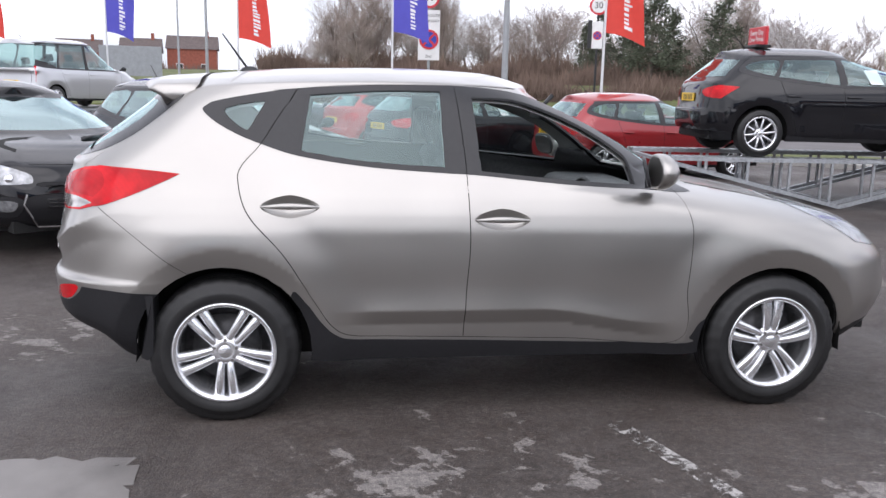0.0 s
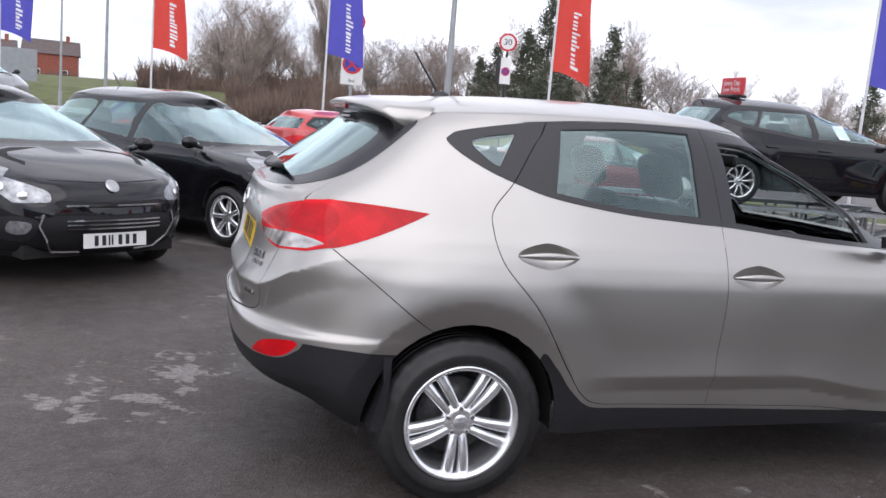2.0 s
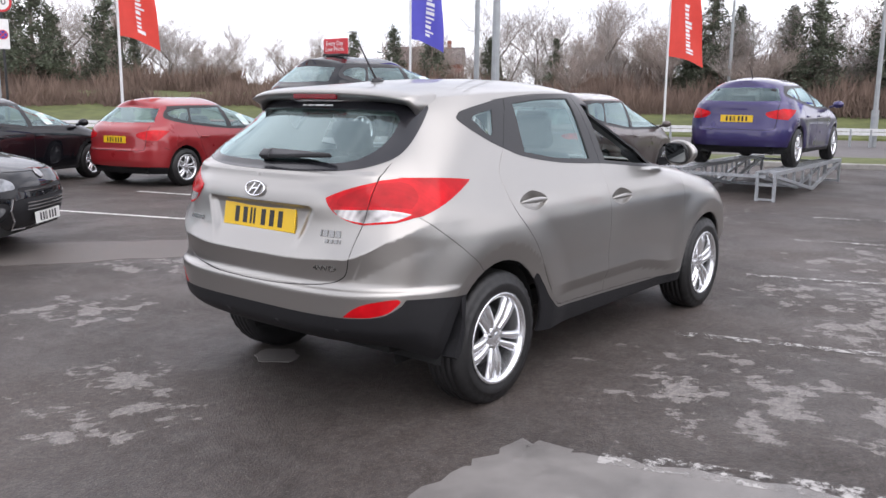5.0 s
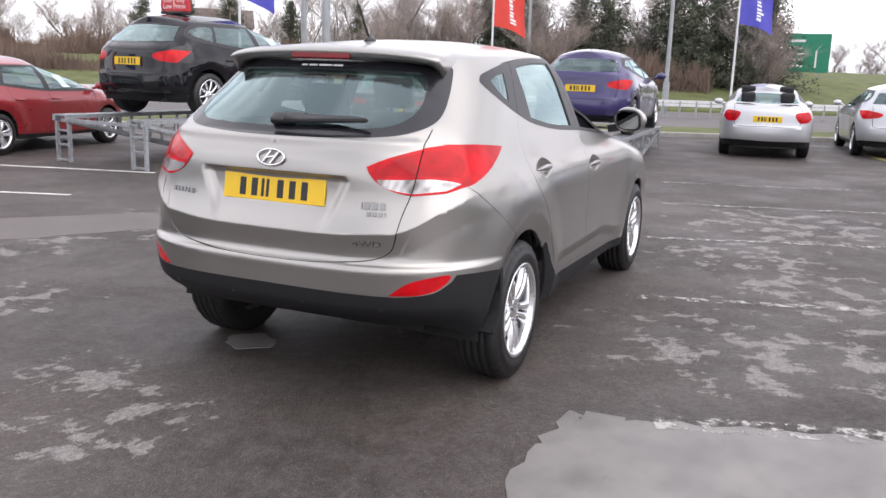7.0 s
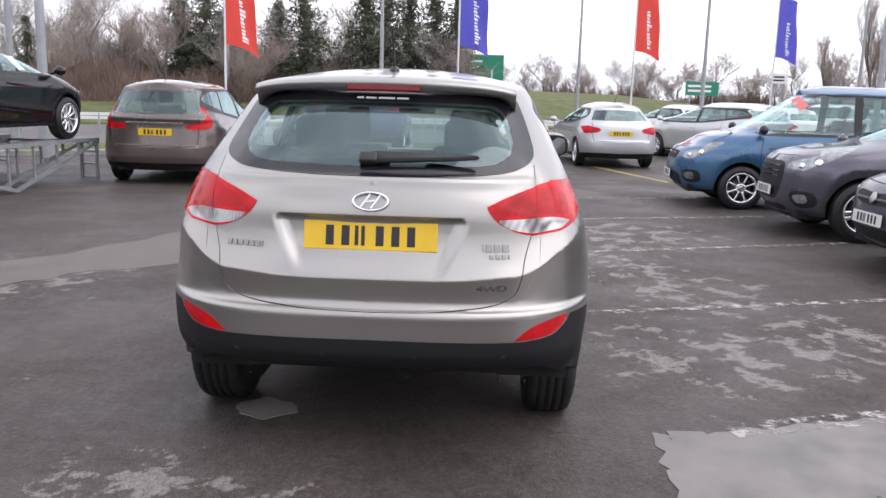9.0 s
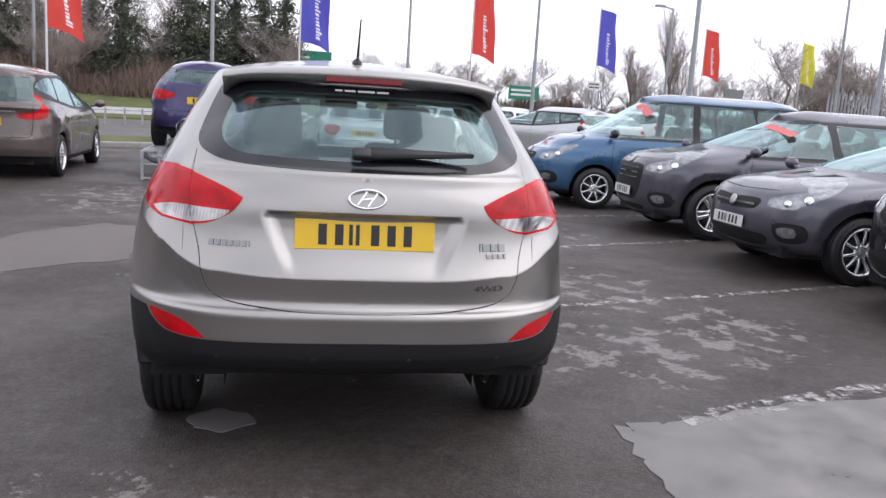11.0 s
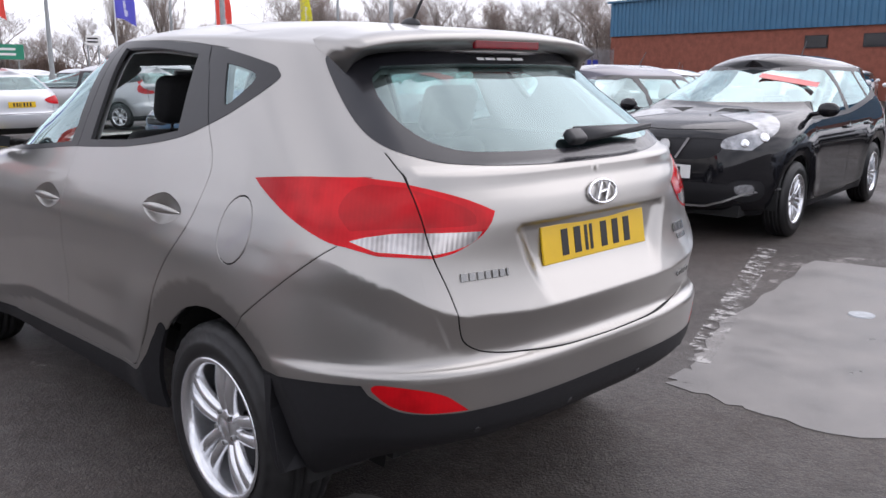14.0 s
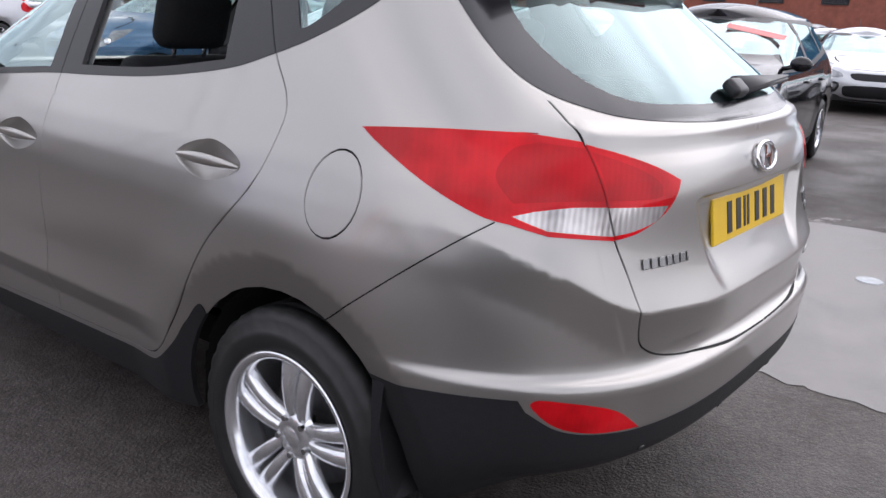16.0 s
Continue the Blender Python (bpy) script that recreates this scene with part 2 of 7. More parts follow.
# ---------------------------------------------------------------- mesh helpers
def mesh(name, verts, faces, mats, normals=None, smooth=True, slots=None):
    me = bpy.data.meshes.new(name)
    me.from_pydata([tuple(map(float, v)) for v in verts], [], [tuple(map(int, f)) for f in faces])
    for m in mats if isinstance(mats, (list, tuple)) else [mats]:
        me.materials.append(m)
    if slots is not None:
        me.polygons.foreach_set("material_index", np.array(slots, dtype=np.int32))
    if smooth:
        me.polygons.foreach_set("use_smooth", np.ones(len(me.polygons), dtype=bool))
    me.update()
    if normals is not None:
        me.normals_split_custom_set_from_vertices([tuple(map(float, n)) for n in normals])
    return me


def put(name, me, parent=None, label="", m=None):
    ob = new(name, me)
    if parent is not None:
        ob.parent = parent
    if m is not None:
        ob.matrix_local = m
    return tagged(ob, label)


def part(name, bm, material, parent, label="", smooth=False, m=None):
    """Links a bmesh as one mesh under a thing or under a part."""
    me = bpy.data.meshes.new(name)
    bm.to_mesh(me)
    bm.free()
    for x in material if isinstance(material, (list, tuple)) else [material]:
        me.materials.append(x)
    if smooth:
        me.polygons.foreach_set("use_smooth", np.ones(len(me.polygons), dtype=bool))
    return put(name, me, parent, label, m)


def base(name, m, label, category, group="", kind=""):
    ob = new(name)
    ob.matrix_world = m
    ob.empty_display_size = 0.2
    return tagged(ob, label, category, group, kind)


def box(bm, cx, cy, cz, sx, sy, sz, m=None, bevel=0.0):
    got = bmesh.ops.create_cube(bm, size=1.0, matrix=(m or Matrix()) @ Matrix.Translation((cx, cy, cz)) @ Matrix.Diagonal((sx, sy, sz, 1)))
    if bevel:
        es = list({e for v in got["verts"] for e in v.link_edges})
        bmesh.ops.bevel(bm, geom=es, offset=bevel, segments=2, affect="EDGES", profile=0.6)
    return got["verts"]


def tube(bm, a, b, r, r2=None, seg=8):
    a, b = Vector(a), Vector(b)
    d = b - a
    m = Matrix.Translation((a + b) / 2) @ d.to_track_quat("Z", "Y").to_matrix().to_4x4()
    bmesh.ops.create_cone(bm, cap_ends=True, segments=seg, radius1=r, radius2=r if r2 is None else r2, depth=d.length, matrix=m)


def bar(bm, a, b, w, h):
    """A square bar from a to b."""
    a, b = Vector(a), Vector(b)
    d = b - a
    m = Matrix.Translation((a + b) / 2) @ d.to_track_quat("Z", "Y").to_matrix().to_4x4()
    bmesh.ops.create_cube(bm, size=1.0, matrix=m @ Matrix.Diagonal((w, h, d.length, 1)))


def disc(bm, m, thick, a, b, n=3.2, seg=32):
    """A flat head with rounded corners, thin along x, a and b its half sizes."""
    rings = []
    for x, k in ((thick / 2, 0.95), (thick / 4, 1.0), (-thick / 4, 1.0), (-thick / 2, 0.95)):
        ring = []
        for i in range(seg):
            t = 2 * math.pi * i / seg
            c, q = math.cos(t), math.sin(t)
            ring.append(bm.verts.new(m @ Vector((x, k * a * math.copysign(abs(c)**(2 / n), c), k * b * math.copysign(abs(q)**(2 / n), q)))))
        rings.append(ring)
    for p, q in zip(rings, rings[1:]):
        for i in range(seg):
            j = (i + 1) % seg
            bm.faces.new((p[i], q[i], q[j], p[j]))
    bm.faces.new(rings[0])
    bm.faces.new(rings[-1][::-1])
    bmesh.ops.recalc_face_normals(bm, faces=bm.faces)


def lathe(profile, seg, axis="y"):
    """Verts and faces of a profile of (radius, along) turned about the y axis."""
    k = len(profile)
    vs, fs = [], []
    for i in range(seg):
        a = 2 * math.pi * i / seg
        for r, y in profile:
            vs.append((r * math.cos(a), y, r * math.sin(a)) if axis == "y" else (r * math.cos(a), r * math.sin(a), y))
    for i in range(seg):
        j = (i + 1) % seg
        for q in range(k - 1):
            fs.append((i * k + q, j * k + q, j * k + q + 1, i * k + q + 1))
    return vs, fs


def letters(name, text, size, depth, material, parent, m, label="", align="CENTER"):
    cu = bpy.data.curves.new(name, "FONT")
    cu.body, cu.size, cu.extrude, cu.align_x, cu.align_y = text, size, depth, align, "CENTER"
    tmp = new(name + "_tmp", cu)
    me = bpy.data.meshes.new_from_object(tmp)
    bpy.data.objects.remove(tmp)
    me.materials.clear()
    me.materials.append(material)
    return put(name, me, parent, label, m)


# ---------------------------------------------------------------- car bodies
def pch(tab):
    """A smooth curve through (x, y) pairs that does not overshoot."""
    xs, ys = np.array(tab, float).T
    d = np.diff(ys) / np.diff(xs)
    k = np.zeros_like(ys)
    p = d[:-1] * d[1:]
    k[1:-1] = np.where(p > 0, 2 * p / np.where(p > 0, d[:-1] + d[1:], 1), 0)
    k[0], k[-1] = d[0], d[-1]

    q = np.linspace(xs[0], xs[-1], 4001)
    i = np.clip(np.searchsorted(xs, q, "right") - 1, 0, len(xs) - 2)
    w = xs[i + 1] - xs[i]
    t = (q - xs[i]) / w
    v = (2 * t**3 - 3 * t**2 + 1) * ys[i] + (t**3 - 2 * t**2 + t) * w * k[i] + (3 * t**2 - 2 * t**3) * ys[i + 1] + (t**3 - t**2) * w * k[i + 1]
    return lambda x: np.interp(x, q, v)


def sm(a, b, x):
    t = np.clip((x - a) / (b - a), 0, 1)
    return t * t * (3 - 2 * t)


class Shape:
    """Half a car body as a sheet over (u, h): u runs from the middle of the tail round the side to the middle of the nose,
    h up the side and on over the roof."""

    CAP = 0.5

    def __init__(self, xr, xf, w, h0, hR, edge, crown, ar=0.75, nr=3.2, af=0.95, nf=2.8, arches=(), zb=None, extra=None, hood=0.0, flare=0.018):
        self.xr, self.xf, self.w, self.edge, self.crown = pch(xr), pch(xf), pch(w), pch(edge), pch(crown)
        self.h0, self.hR, self.ar, self.nr, self.af, self.nf = h0, hR, ar, nr, af, nf
        self.arches, self.zb, self.extra, self.flare = arches, pch(zb) if zb else None, extra, flare
        self.th = np.linspace(0, 3, 12001)
        x, y = self.plan(self.th, np.full_like(self.th, 0.8))
        self.us = np.r_[0, np.cumsum(np.hypot(np.diff(x), np.diff(y)))]
        self.top = hR + self.CAP

    def plan(self, th, h):
        xr, xf, w = self.xr(h), self.xf(h), self.w(h)
        ar, af = np.minimum(self.ar, (xf - xr) * 0.45), np.minimum(self.af, (xf - xr) * 0.5)
        a = np.clip(th, 0, 1) * math.pi / 2
        b = np.clip(3 - th, 0, 1) * math.pi / 2
        rx = xr + ar * (1 - np.abs(np.cos(a)) ** (2 / self.nr))
        ry = w * np.abs(np.sin(a)) ** (2 / self.nr)
        fx = xf - af * (1 - np.abs(np.cos(b)) ** (2 / self.nf))
        fy = w * np.abs(np.sin(b)) ** (2 / self.nf)
        t = np.clip(th - 1, 0, 1)
        x = np.where(th < 1, rx, np.where(th > 2, fx, (xr + ar) * (1 - t) + (xf - af) * t))
        return x, np.where(th < 1, ry, np.where(th > 2, fy, w))

    def P(self, u, h):
        u, h = np.asarray(u, float), np.asarray(h, float)
        th = np.interp(u, self.us, self.th)
        hh = np.minimum(h, self.hR)
        x, y = self.plan(th, hh)
        z = hh.copy()
        if self.zb is not None:
            low = np.clip((0.54 - hh) / (0.54 - self.h0), 0, 1)
            z = z + low * self.zb(x)
        z = z + sm(1.12, self.hR, hh) * (self.edge(x) - self.hR)
        side = sm(0.86, 0.95, y / self.w(hh)) * sm(1.25, 1.0, hh)
        for cx, cz, r in self.arches:
            d = np.hypot(x - cx, z - cz)
            y = y + side * self.flare * (sm(r + 0.30, r + 0.085, d) - 1.7 * np.clip((r + 0.085 - d) / 0.095, 0, 1))
        if self.extra:
            x, y, z = self.extra(x, y, z)
        c = np.clip((h - self.hR) / self.CAP, 0, 1)
        y = y * (1 - c)
        z = z + (self.crown(x) - self.edge(x)) * (1 - (1 - c) ** 2.2)
        return np.stack([x, y, z], -1)

    def N(self, u, h):
        e = 2e-3
        d1 = self.P(np.minimum(u + e, self.us[-1]), h) - self.P(np.maximum(u - e, 0), h)
        d2 = self.P(u, np.minimum(h + e, self.top - 0.01)) - self.P(u, np.maximum(np.minimum(h, self.top - 0.012) - e, self.h0))
        n = np.cross(d2, d1)
        n[np.asarray(u) < 1e-4, 1] = 0
        n[np.asarray(u) > self.us[-1] - 1e-4, 1] = 0
        ln = np.linalg.norm(n, axis=1, keepdims=True)
        n = n / np.maximum(ln, 1e-9)
        return np.where(ln > 1e-9, n, (0, 0, 1.0))

    SPANS = {"s": (0.05, 2.95), "r": (0.0, 1.15), "f": (2.0, 3.0)}

    stride = 30

    def many(self, tag, a, z):
        """(u, h) of points on the side ("s": x, z), the tail ("r": y, z) or the nose ("f": y, z)."""
        a, z = np.atleast_1d(np.asarray(a, float)), np.atleast_1d(np.asarray(z, float))
        lo, hi = self.SPANS[tag]
        us = self.us[::self.stride][(self.th[::self.stride] >= lo) & (self.th[::self.stride] <= hi)]
        h, u = z.copy(), np.zeros_like(z)
        for _ in range(4):
            p = self.P(np.tile(us, len(h)), np.repeat(np.clip(h, self.h0, self.hR + 0.02), len(us))).reshape(len(h), len(us), 3)
            q = p[:, :, 0] if tag == "s" else p[:, :, 1]
            for i in range(len(h)):
                u[i] = np.interp(a[i], q[i][::-1], us[::-1]) if tag == "f" else np.interp(a[i], np.maximum.accumulate(q[i]), us)
            h = np.clip(h + z - self.P(u, h)[:, 2], self.h0, self.hR + 0.02)
        return np.stack([u, h], 1)

    def at(self, tag, a, z):
        return tuple(map(float, self.many(tag, a, z)[0]))


def smooth_line(pts, k=5, closed=False):
    p = np.array(pts, float)
    n = len(p)
    out = []
    for i in range(n if closed else n - 1):
        a, b, c, d = (p[(i + j) % n] if closed else p[min(max(i + j, 0), n - 1)] for j in (-1, 0, 1, 2))
        if np.hypot(*(c - b)) < 1e-6:
            continue
        for t in np.arange(k) / k:
            out.append(0.5 * (2 * b + (c - a) * t + (2 * a - 5 * b + 4 * c - d) * t * t + (3 * b - a - 3 * c + d) * t**3))
    if not closed:
        out.append(p[-1])
    return np.array(out)


def inside(q, poly):
    x, y = q[:, 0], q[:, 1]
    hit = np.zeros(len(q), bool)
    for (x1, y1), (x2, y2) in zip(poly, np.roll(poly, -1, 0)):
        if y1 != y2:
            hit ^= ((y1 > y) != (y2 > y)) & (x < (x2 - x1) * (y - y1) / (y2 - y1) + x1)
    return hit


class Skin:
    """A shape cut along outlines into named pieces. The first outline that holds a spot names it."""

    def __init__(self, shape, fine=1):
        self.s, self.regions, self.fine, self.gaps, self.creases = shape, [], fine, [], []

    def outline(self, text, k, closed, shift=0.0):
        """A smooth outline through points written as "s x z; r y z; f y z"."""
        q = [(t, float(a), float(z)) for t, a, z in (w.split() for w in text.split(";"))]
        n = len(q)
        ask, order = [], []
        for i in range(n if closed else n - 1):
            b, c = q[i], q[(i + 1) % n]
            if b == c:
                continue
            if b[0] != c[0]:
                order += [("mix", b, c, j / k) for j in range(k)]
                continue
            a, d = (q[i - 1] if closed or i else b), (q[(i + 2) % n] if closed or i + 2 < n else c)
            a, d = a if a[0] == b[0] else b, d if d[0] == c[0] else c
            a, b_, c_, d = (np.array(x[1:]) for x in (a, b, c, d))
            for t in np.arange(k) / k:
                p = 0.5 * (2 * b_ + (c_ - a) * t + (2 * a - 5 * b_ + 4 * c_ - d) * t * t + (3 * b_ - a - 3 * c_ + d) * t**3)
                order.append((b[0], *p))
        if not closed:
            order.append(q[-1])
        if shift:
            moved = []
            for i, o in enumerate(order):
                near = [order[j] for j in (i - 1, i + 1) if 0 <= j < len(order) and order[j][0] == o[0]]
                if o[0] == "mix" or not near:
                    moved.append(o)
                    continue
                a, b = (near[0], near[-1]) if len(near) > 1 else (o, near[0]) if i + 1 < len(order) and order[i + 1] == near[0] else (near[0], o)
                d = math.hypot(b[1] - a[1], b[2] - a[2]) or 1.0
                moved.append((o[0], o[1] - shift * (b[2] - a[2]) / d, o[2] + shift * (b[1] - a[1]) / d))
            order = moved
        for o in order:
            ask += [o] if o[0] != "mix" else [o[1], o[2]]
        found = {}
        for tag in "srf":
            some = sorted({o for o in ask if o[0] == tag})
            if some:
                for o, r in zip(some, self.s.many(tag, [o[1] for o in some], [o[2] for o in some])):
                    found[o] = r
        return np.array([found[o] if o[0] != "mix" else found[o[1]] * (1 - o[3]) + found[o[2]] * o[3] for o in order])

    def area(self, name, text, k=5):
        self.regions.append((name, self.outline(text, k * self.fine, True)))
        return self

    def line(self, text, width=0.006, name="", k=8, closed=False):
        k = k * self.fine if self.fine > 1 else 5
        if not name:
            name = "gap%d" % len(self.gaps)
            self.gaps.append(name)
        self.regions.append((name, np.concatenate([self.outline(text, k, closed, width / 2), self.outline(text, k, closed, -width / 2)[::-1]])))
        return self

    def crease(self, text, k=10, width=0.007):
        """Rows of mesh along a sharp fold of the shape."""
        self.creases += [self.outline(text, k, False, d) for d in (-width, 0.0, width)]
        return self

    def arch(self, cx, cz, r):
        a = np.radians(np.arange(-40, 221, 10))
        self.regions.append(("hole", self.s.many("s", cx + r * np.cos(a), np.maximum(cz + r * np.sin(a), self.s.h0))))
        return self

    def cut(self, d):
        s = self.s
        U, H = s.us[-1], s.top
        pts, edges = [], []

        def loop(p, closed=True):
            i = len(pts)
            pts.extend(p)
            edges.extend((i + j, i + j + 1) for j in range(len(p) - 1))
            if closed:
                edges.append((i + len(p) - 1, i))

        nu, nh = max(8, int(U / d)), max(8, int((H - s.h0) / d))
        us, hs = np.linspace(0, U, nu + 1), np.linspace(s.h0, H, nh + 1)
        loop([(u, s.h0) for u in us] + [(U, h) for h in hs[1:]] + [(u, H) for u in us[::-1][1:]] + [(0, h) for h in hs[::-1][1:-1]])
        for _, p in self.regions:
            loop(np.clip(p, (0, s.h0), (U, H)))
        for p in self.creases:
            loop(np.clip(p, (0, s.h0), (U, H)), False)
        for j, h in enumerate(hs[1:-1]):
            off = 0.5 * (j % 2) * (us[1] - us[0])
            pts.extend((u + off, h) for u in us[1:-1])
        from mathutils.geometry import delaunay_2d_cdt
        v, _, f, *_ = delaunay_2d_cdt([Vector(p) for p in pts], edges, [], 0, 1e-5)
        self.v, self.f = np.array([(a.x, a.y) for a in v]), np.array([t[:] for t in f if len(t) == 3])
        c = self.v[self.f].mean(1)
        e1, e2 = self.v[self.f[:, 1]] - self.v[self.f[:, 0]], self.v[self.f[:, 2]] - self.v[self.f[:, 0]]
        ok = np.abs(e1[:, 0] * e2[:, 1] - e1[:, 1] * e2[:, 0]) > 1e-10
        self.f, c = self.f[ok], c[ok]
        flip = (e1[:, 0] * e2[:, 1] - e1[:, 1] * e2[:, 0])[ok] > 0
        self.f[flip] = self.f[flip][:, ::-1]
        self.tag = np.array(["body"] * len(self.f), dtype=object)
        free = np.ones(len(self.f), bool)
        for name, p in self.regions:
            hit = free.copy()
            hit[free] = inside(c[free], np.clip(p, (0, s.h0), (U, H)))
            self.tag[hit] = name
            free &= ~hit
        self.p, self.n = s.P(self.v[:, 0], self.v[:, 1]), s.N(self.v[:, 0], self.v[:, 1])
        return self

    def piece(self, names, sides=(1, -1), off=0.0, rim=0.0):
        """Verts, faces and normals of the pieces of these names. rim: how deep their edges turn in."""
        pick = np.isin(self.tag, names if isinstance(names, (list, tuple)) else [names])
        if not pick.any():
            return [], [], []
        f = self.f[pick]
        ids, inv = np.unique(f, return_inverse=True)
        f = inv.reshape(-1, 3)
        p, n = self.p[ids] + off * self.n[ids], self.n[ids]
        if rim:
            e = np.concatenate([f[:, [0, 1]], f[:, [1, 2]], f[:, [2, 0]]])
            key = np.sort(e, 1)
            _, first, count = np.unique(key[:, 0] * 1000003 + key[:, 1], return_index=True, return_counts=True)
            b = e[first[count == 1]]
            on = ~((np.abs(p[b[:, 0], 1]) < 1e-4) & (np.abs(p[b[:, 1], 1]) < 1e-4))
            b = b[on]
            k = len(p)
            q = p - rim * n
            fr = np.concatenate([np.stack([b[:, 1], b[:, 0], b[:, 0] + k], 1), np.stack([b[:, 1], b[:, 0] + k, b[:, 1] + k], 1)])
            used = np.unique(b)
            remap = np.zeros(2 * k, int)
            remap[:k] = np.arange(k)
            remap[used + k] = k + np.arange(len(used))
            p, n = np.concatenate([p, q[used]]), np.concatenate([n, n[used]])
            f = np.concatenate([f, remap[fr]])
        vs, fs, ns = [], [], []
        for s in sides:
            m = np.array([1, s, 1])
            i = sum(map(len, vs))
            vs.append(p * m)
            ns.append(n * m)
            fs.append((f if s > 0 else f[:, ::-1]) + i)
        return np.concatenate(vs), np.concatenate(fs), np.concatenate(ns)

    def add(self, parent, name, names, material, sides=(1, -1), off=0.0, rim=0.0, label=""):
        v, f, n = self.piece(names, sides, off, rim)
        return put(name, mesh(name, v, f, material, n), parent, label) if len(f) else None

    def spot(self, tag, a, z, side=1, off=0.0):
        """Where a point lies on the skin, and the turn that lays x forward along it and z out of it."""
        u, h = self.s.at(tag, a, z)
        p, n = self.s.P([u], [h])[0], self.s.N(np.array([u]), np.array([h]))[0]
        m = np.array([1, side, 1])
        return Vector(p * m + off * n * m), Vector(n * m)


def facing(p, n, up=(0, 0, 1)):
    """A pose at p with local z along n and local y as far up as it can."""
    n = Vector(n).normalized()
    x = Vector(up).cross(n).normalized()
    y = n.cross(x)
    return Matrix.Translation(p) @ Matrix((x, y, n)).transposed().to_4x4()


# ---------------------------------------------------------------- wheels
WHEELS = {}


def wheel_meshes(R, rim, width, count, twin, seg=96):
    key = (R, rim, width, count, twin, seg)
    if key in WHEELS:
        return WHEELS[key]
    w = width / 2
    prof = [(rim - 0.012, -w + 0.018), (rim + 0.004, -w + 0.006), (rim + 0.02, -w - 0.001), (rim + 0.045, -w - 0.005), (R - 0.055, -w - 0.002),
            (R - 0.052, -w + 0.001), (R - 0.028, -w + 0.006), (R - 0.012, -w + 0.016), (R - 0.004, -w + 0.030)]
    for g in (-0.055, -0.018, 0.018, 0.055):
        q = g * width / 0.225
        prof += [(R, q - 0.005), (R - 0.008, q - 0.004), (R - 0.008, q + 0.004), (R, q + 0.005)]
    prof += [(R - 0.004, w - 0.03), (R - 0.012, w - 0.016), (R - 0.03, w - 0.004), (rim + 0.04, w), (rim - 0.012, w - 0.018)]
    v, f = lathe(prof, seg)
    k = len(prof)
    v = [((x * 0.984, y, z * 0.984) if seg > 60 and (i // k) % 3 == 0 and (i % k in (5, 6, 7, 8) or i % k >= k - 5) else (x, y, z)) for i, (x, y, z) in enumerate(v)]
    tyre = mesh("tyre", v, f, M["tyre"])
    face = -w + 0.02
    prof = [(rim + 0.004, -w + 0.004), (rim + 0.006, -w - 0.001), (rim - 0.004, -w - 0.002), (rim - 0.016, -w + 0.006), (rim - 0.022, -w + 0.03), (rim - 0.03, w - 0.03), (rim - 0.01, w - 0.01)]
    v, f = lathe(prof, 64 if seg > 60 else 32)
    rim_v, rim_f = list(v), list(f)

    def spoke(a, side, w0, w1):
        i = len(rim_v)
        n = 7
        for j in range(n + 1):
            t = j / n
            r = 0.035 + (rim - 0.012 - 0.035) * t
            mid, off = a, side * (0.0175 + 0.0165 * t)
            half = w0 + (w1 - w0) * t
            y = face + 0.004 - 0.014 * math.sin(math.pi * min(1, t * 1.02)) + 0.012 * (1 - t)
            for s, dy in ((-1.0, 0.03), (-0.85, 0.004), (-0.25, 0.0), (0.25, 0.0), (0.85, 0.004), (1.0, 0.03)):
                c, q = math.cos(mid), math.sin(mid)
                rim_v.append((r * c - (s * half + off) * q, y + dy, r * q + (s * half + off) * c))
        for j in range(n):
            for q in range(5):
                b = i + j * 6 + q
                rim_f.append((b, b + 1, b + 7, b + 6))

    for i in range(count):
        a = math.pi / 2 + 2 * math.pi * i / count
        if twin:
            spoke(a, 1, 0.0155, 0.0245)
            spoke(a, -1, 0.0155, 0.0245)
        else:
            spoke(a, 0.0, 0.024 if count < 8 else 0.012, 0.022 if count < 8 else 0.014)
    i = len(rim_v)
    v, f = lathe([(0.0, face + 0.002), (0.028, face + 0.002), (0.032, face + 0.006), (0.034, face + 0.004), (0.058, face + 0.012), (0.072, face + 0.03)], 32)
    rim_v += v
    rim_f += [tuple(q + i for q in g) for g in f]
    rims = mesh("rim", rim_v, rim_f, M["alloy"])
    bolts = bmesh.new()
    tube(bolts, (0.052, face + 0.002, 0), (0.052, face + 0.03, 0), 0.0085, seg=6)
    bm = bpy.data.meshes.new("wheel_bolt")
    bolts.to_mesh(bm)
    bolts.free()
    bm.materials.append(M["brushed"])
    v, f = lathe([(0.03, 0.0), (0.155, 0.0), (0.155, 0.025), (0.10, 0.03), (0.10, w - 0.03), (rim - 0.02, w - 0.02)], 40)
    hub = mesh("wheel", v, f, M["alloy_dark"])
    WHEELS[key] = tyre, rims, bm, hub
    return WHEELS[key]


def wheels(parent, spots, R, rim, width, count=5, twin=True, bolts=True, seg=96, turn=(0.2, 1.1, 0.6, 2.0)):
    tyre, rims, bm, hub = wheel_meshes(R, rim, width, count, twin, seg)
    for i, (x, y, z) in enumerate(spots):
        m = pose(x, y, z, 0, 0, 0 if y < 0 else 180) @ Matrix.Rotation(turn[i], 4, "Y")
        h = put("wheel", hub, parent, "", m)
        put("tyre", tyre, h)
        put("rim", rims, h, "silver alloy rim")
        if bolts:
            for j in range(5):
                put("wheel_bolt", bm, h, "", Matrix.Rotation(-math.pi / 2 - 2 * math.pi * (j + 0.5) / 5, 4, "Y"))


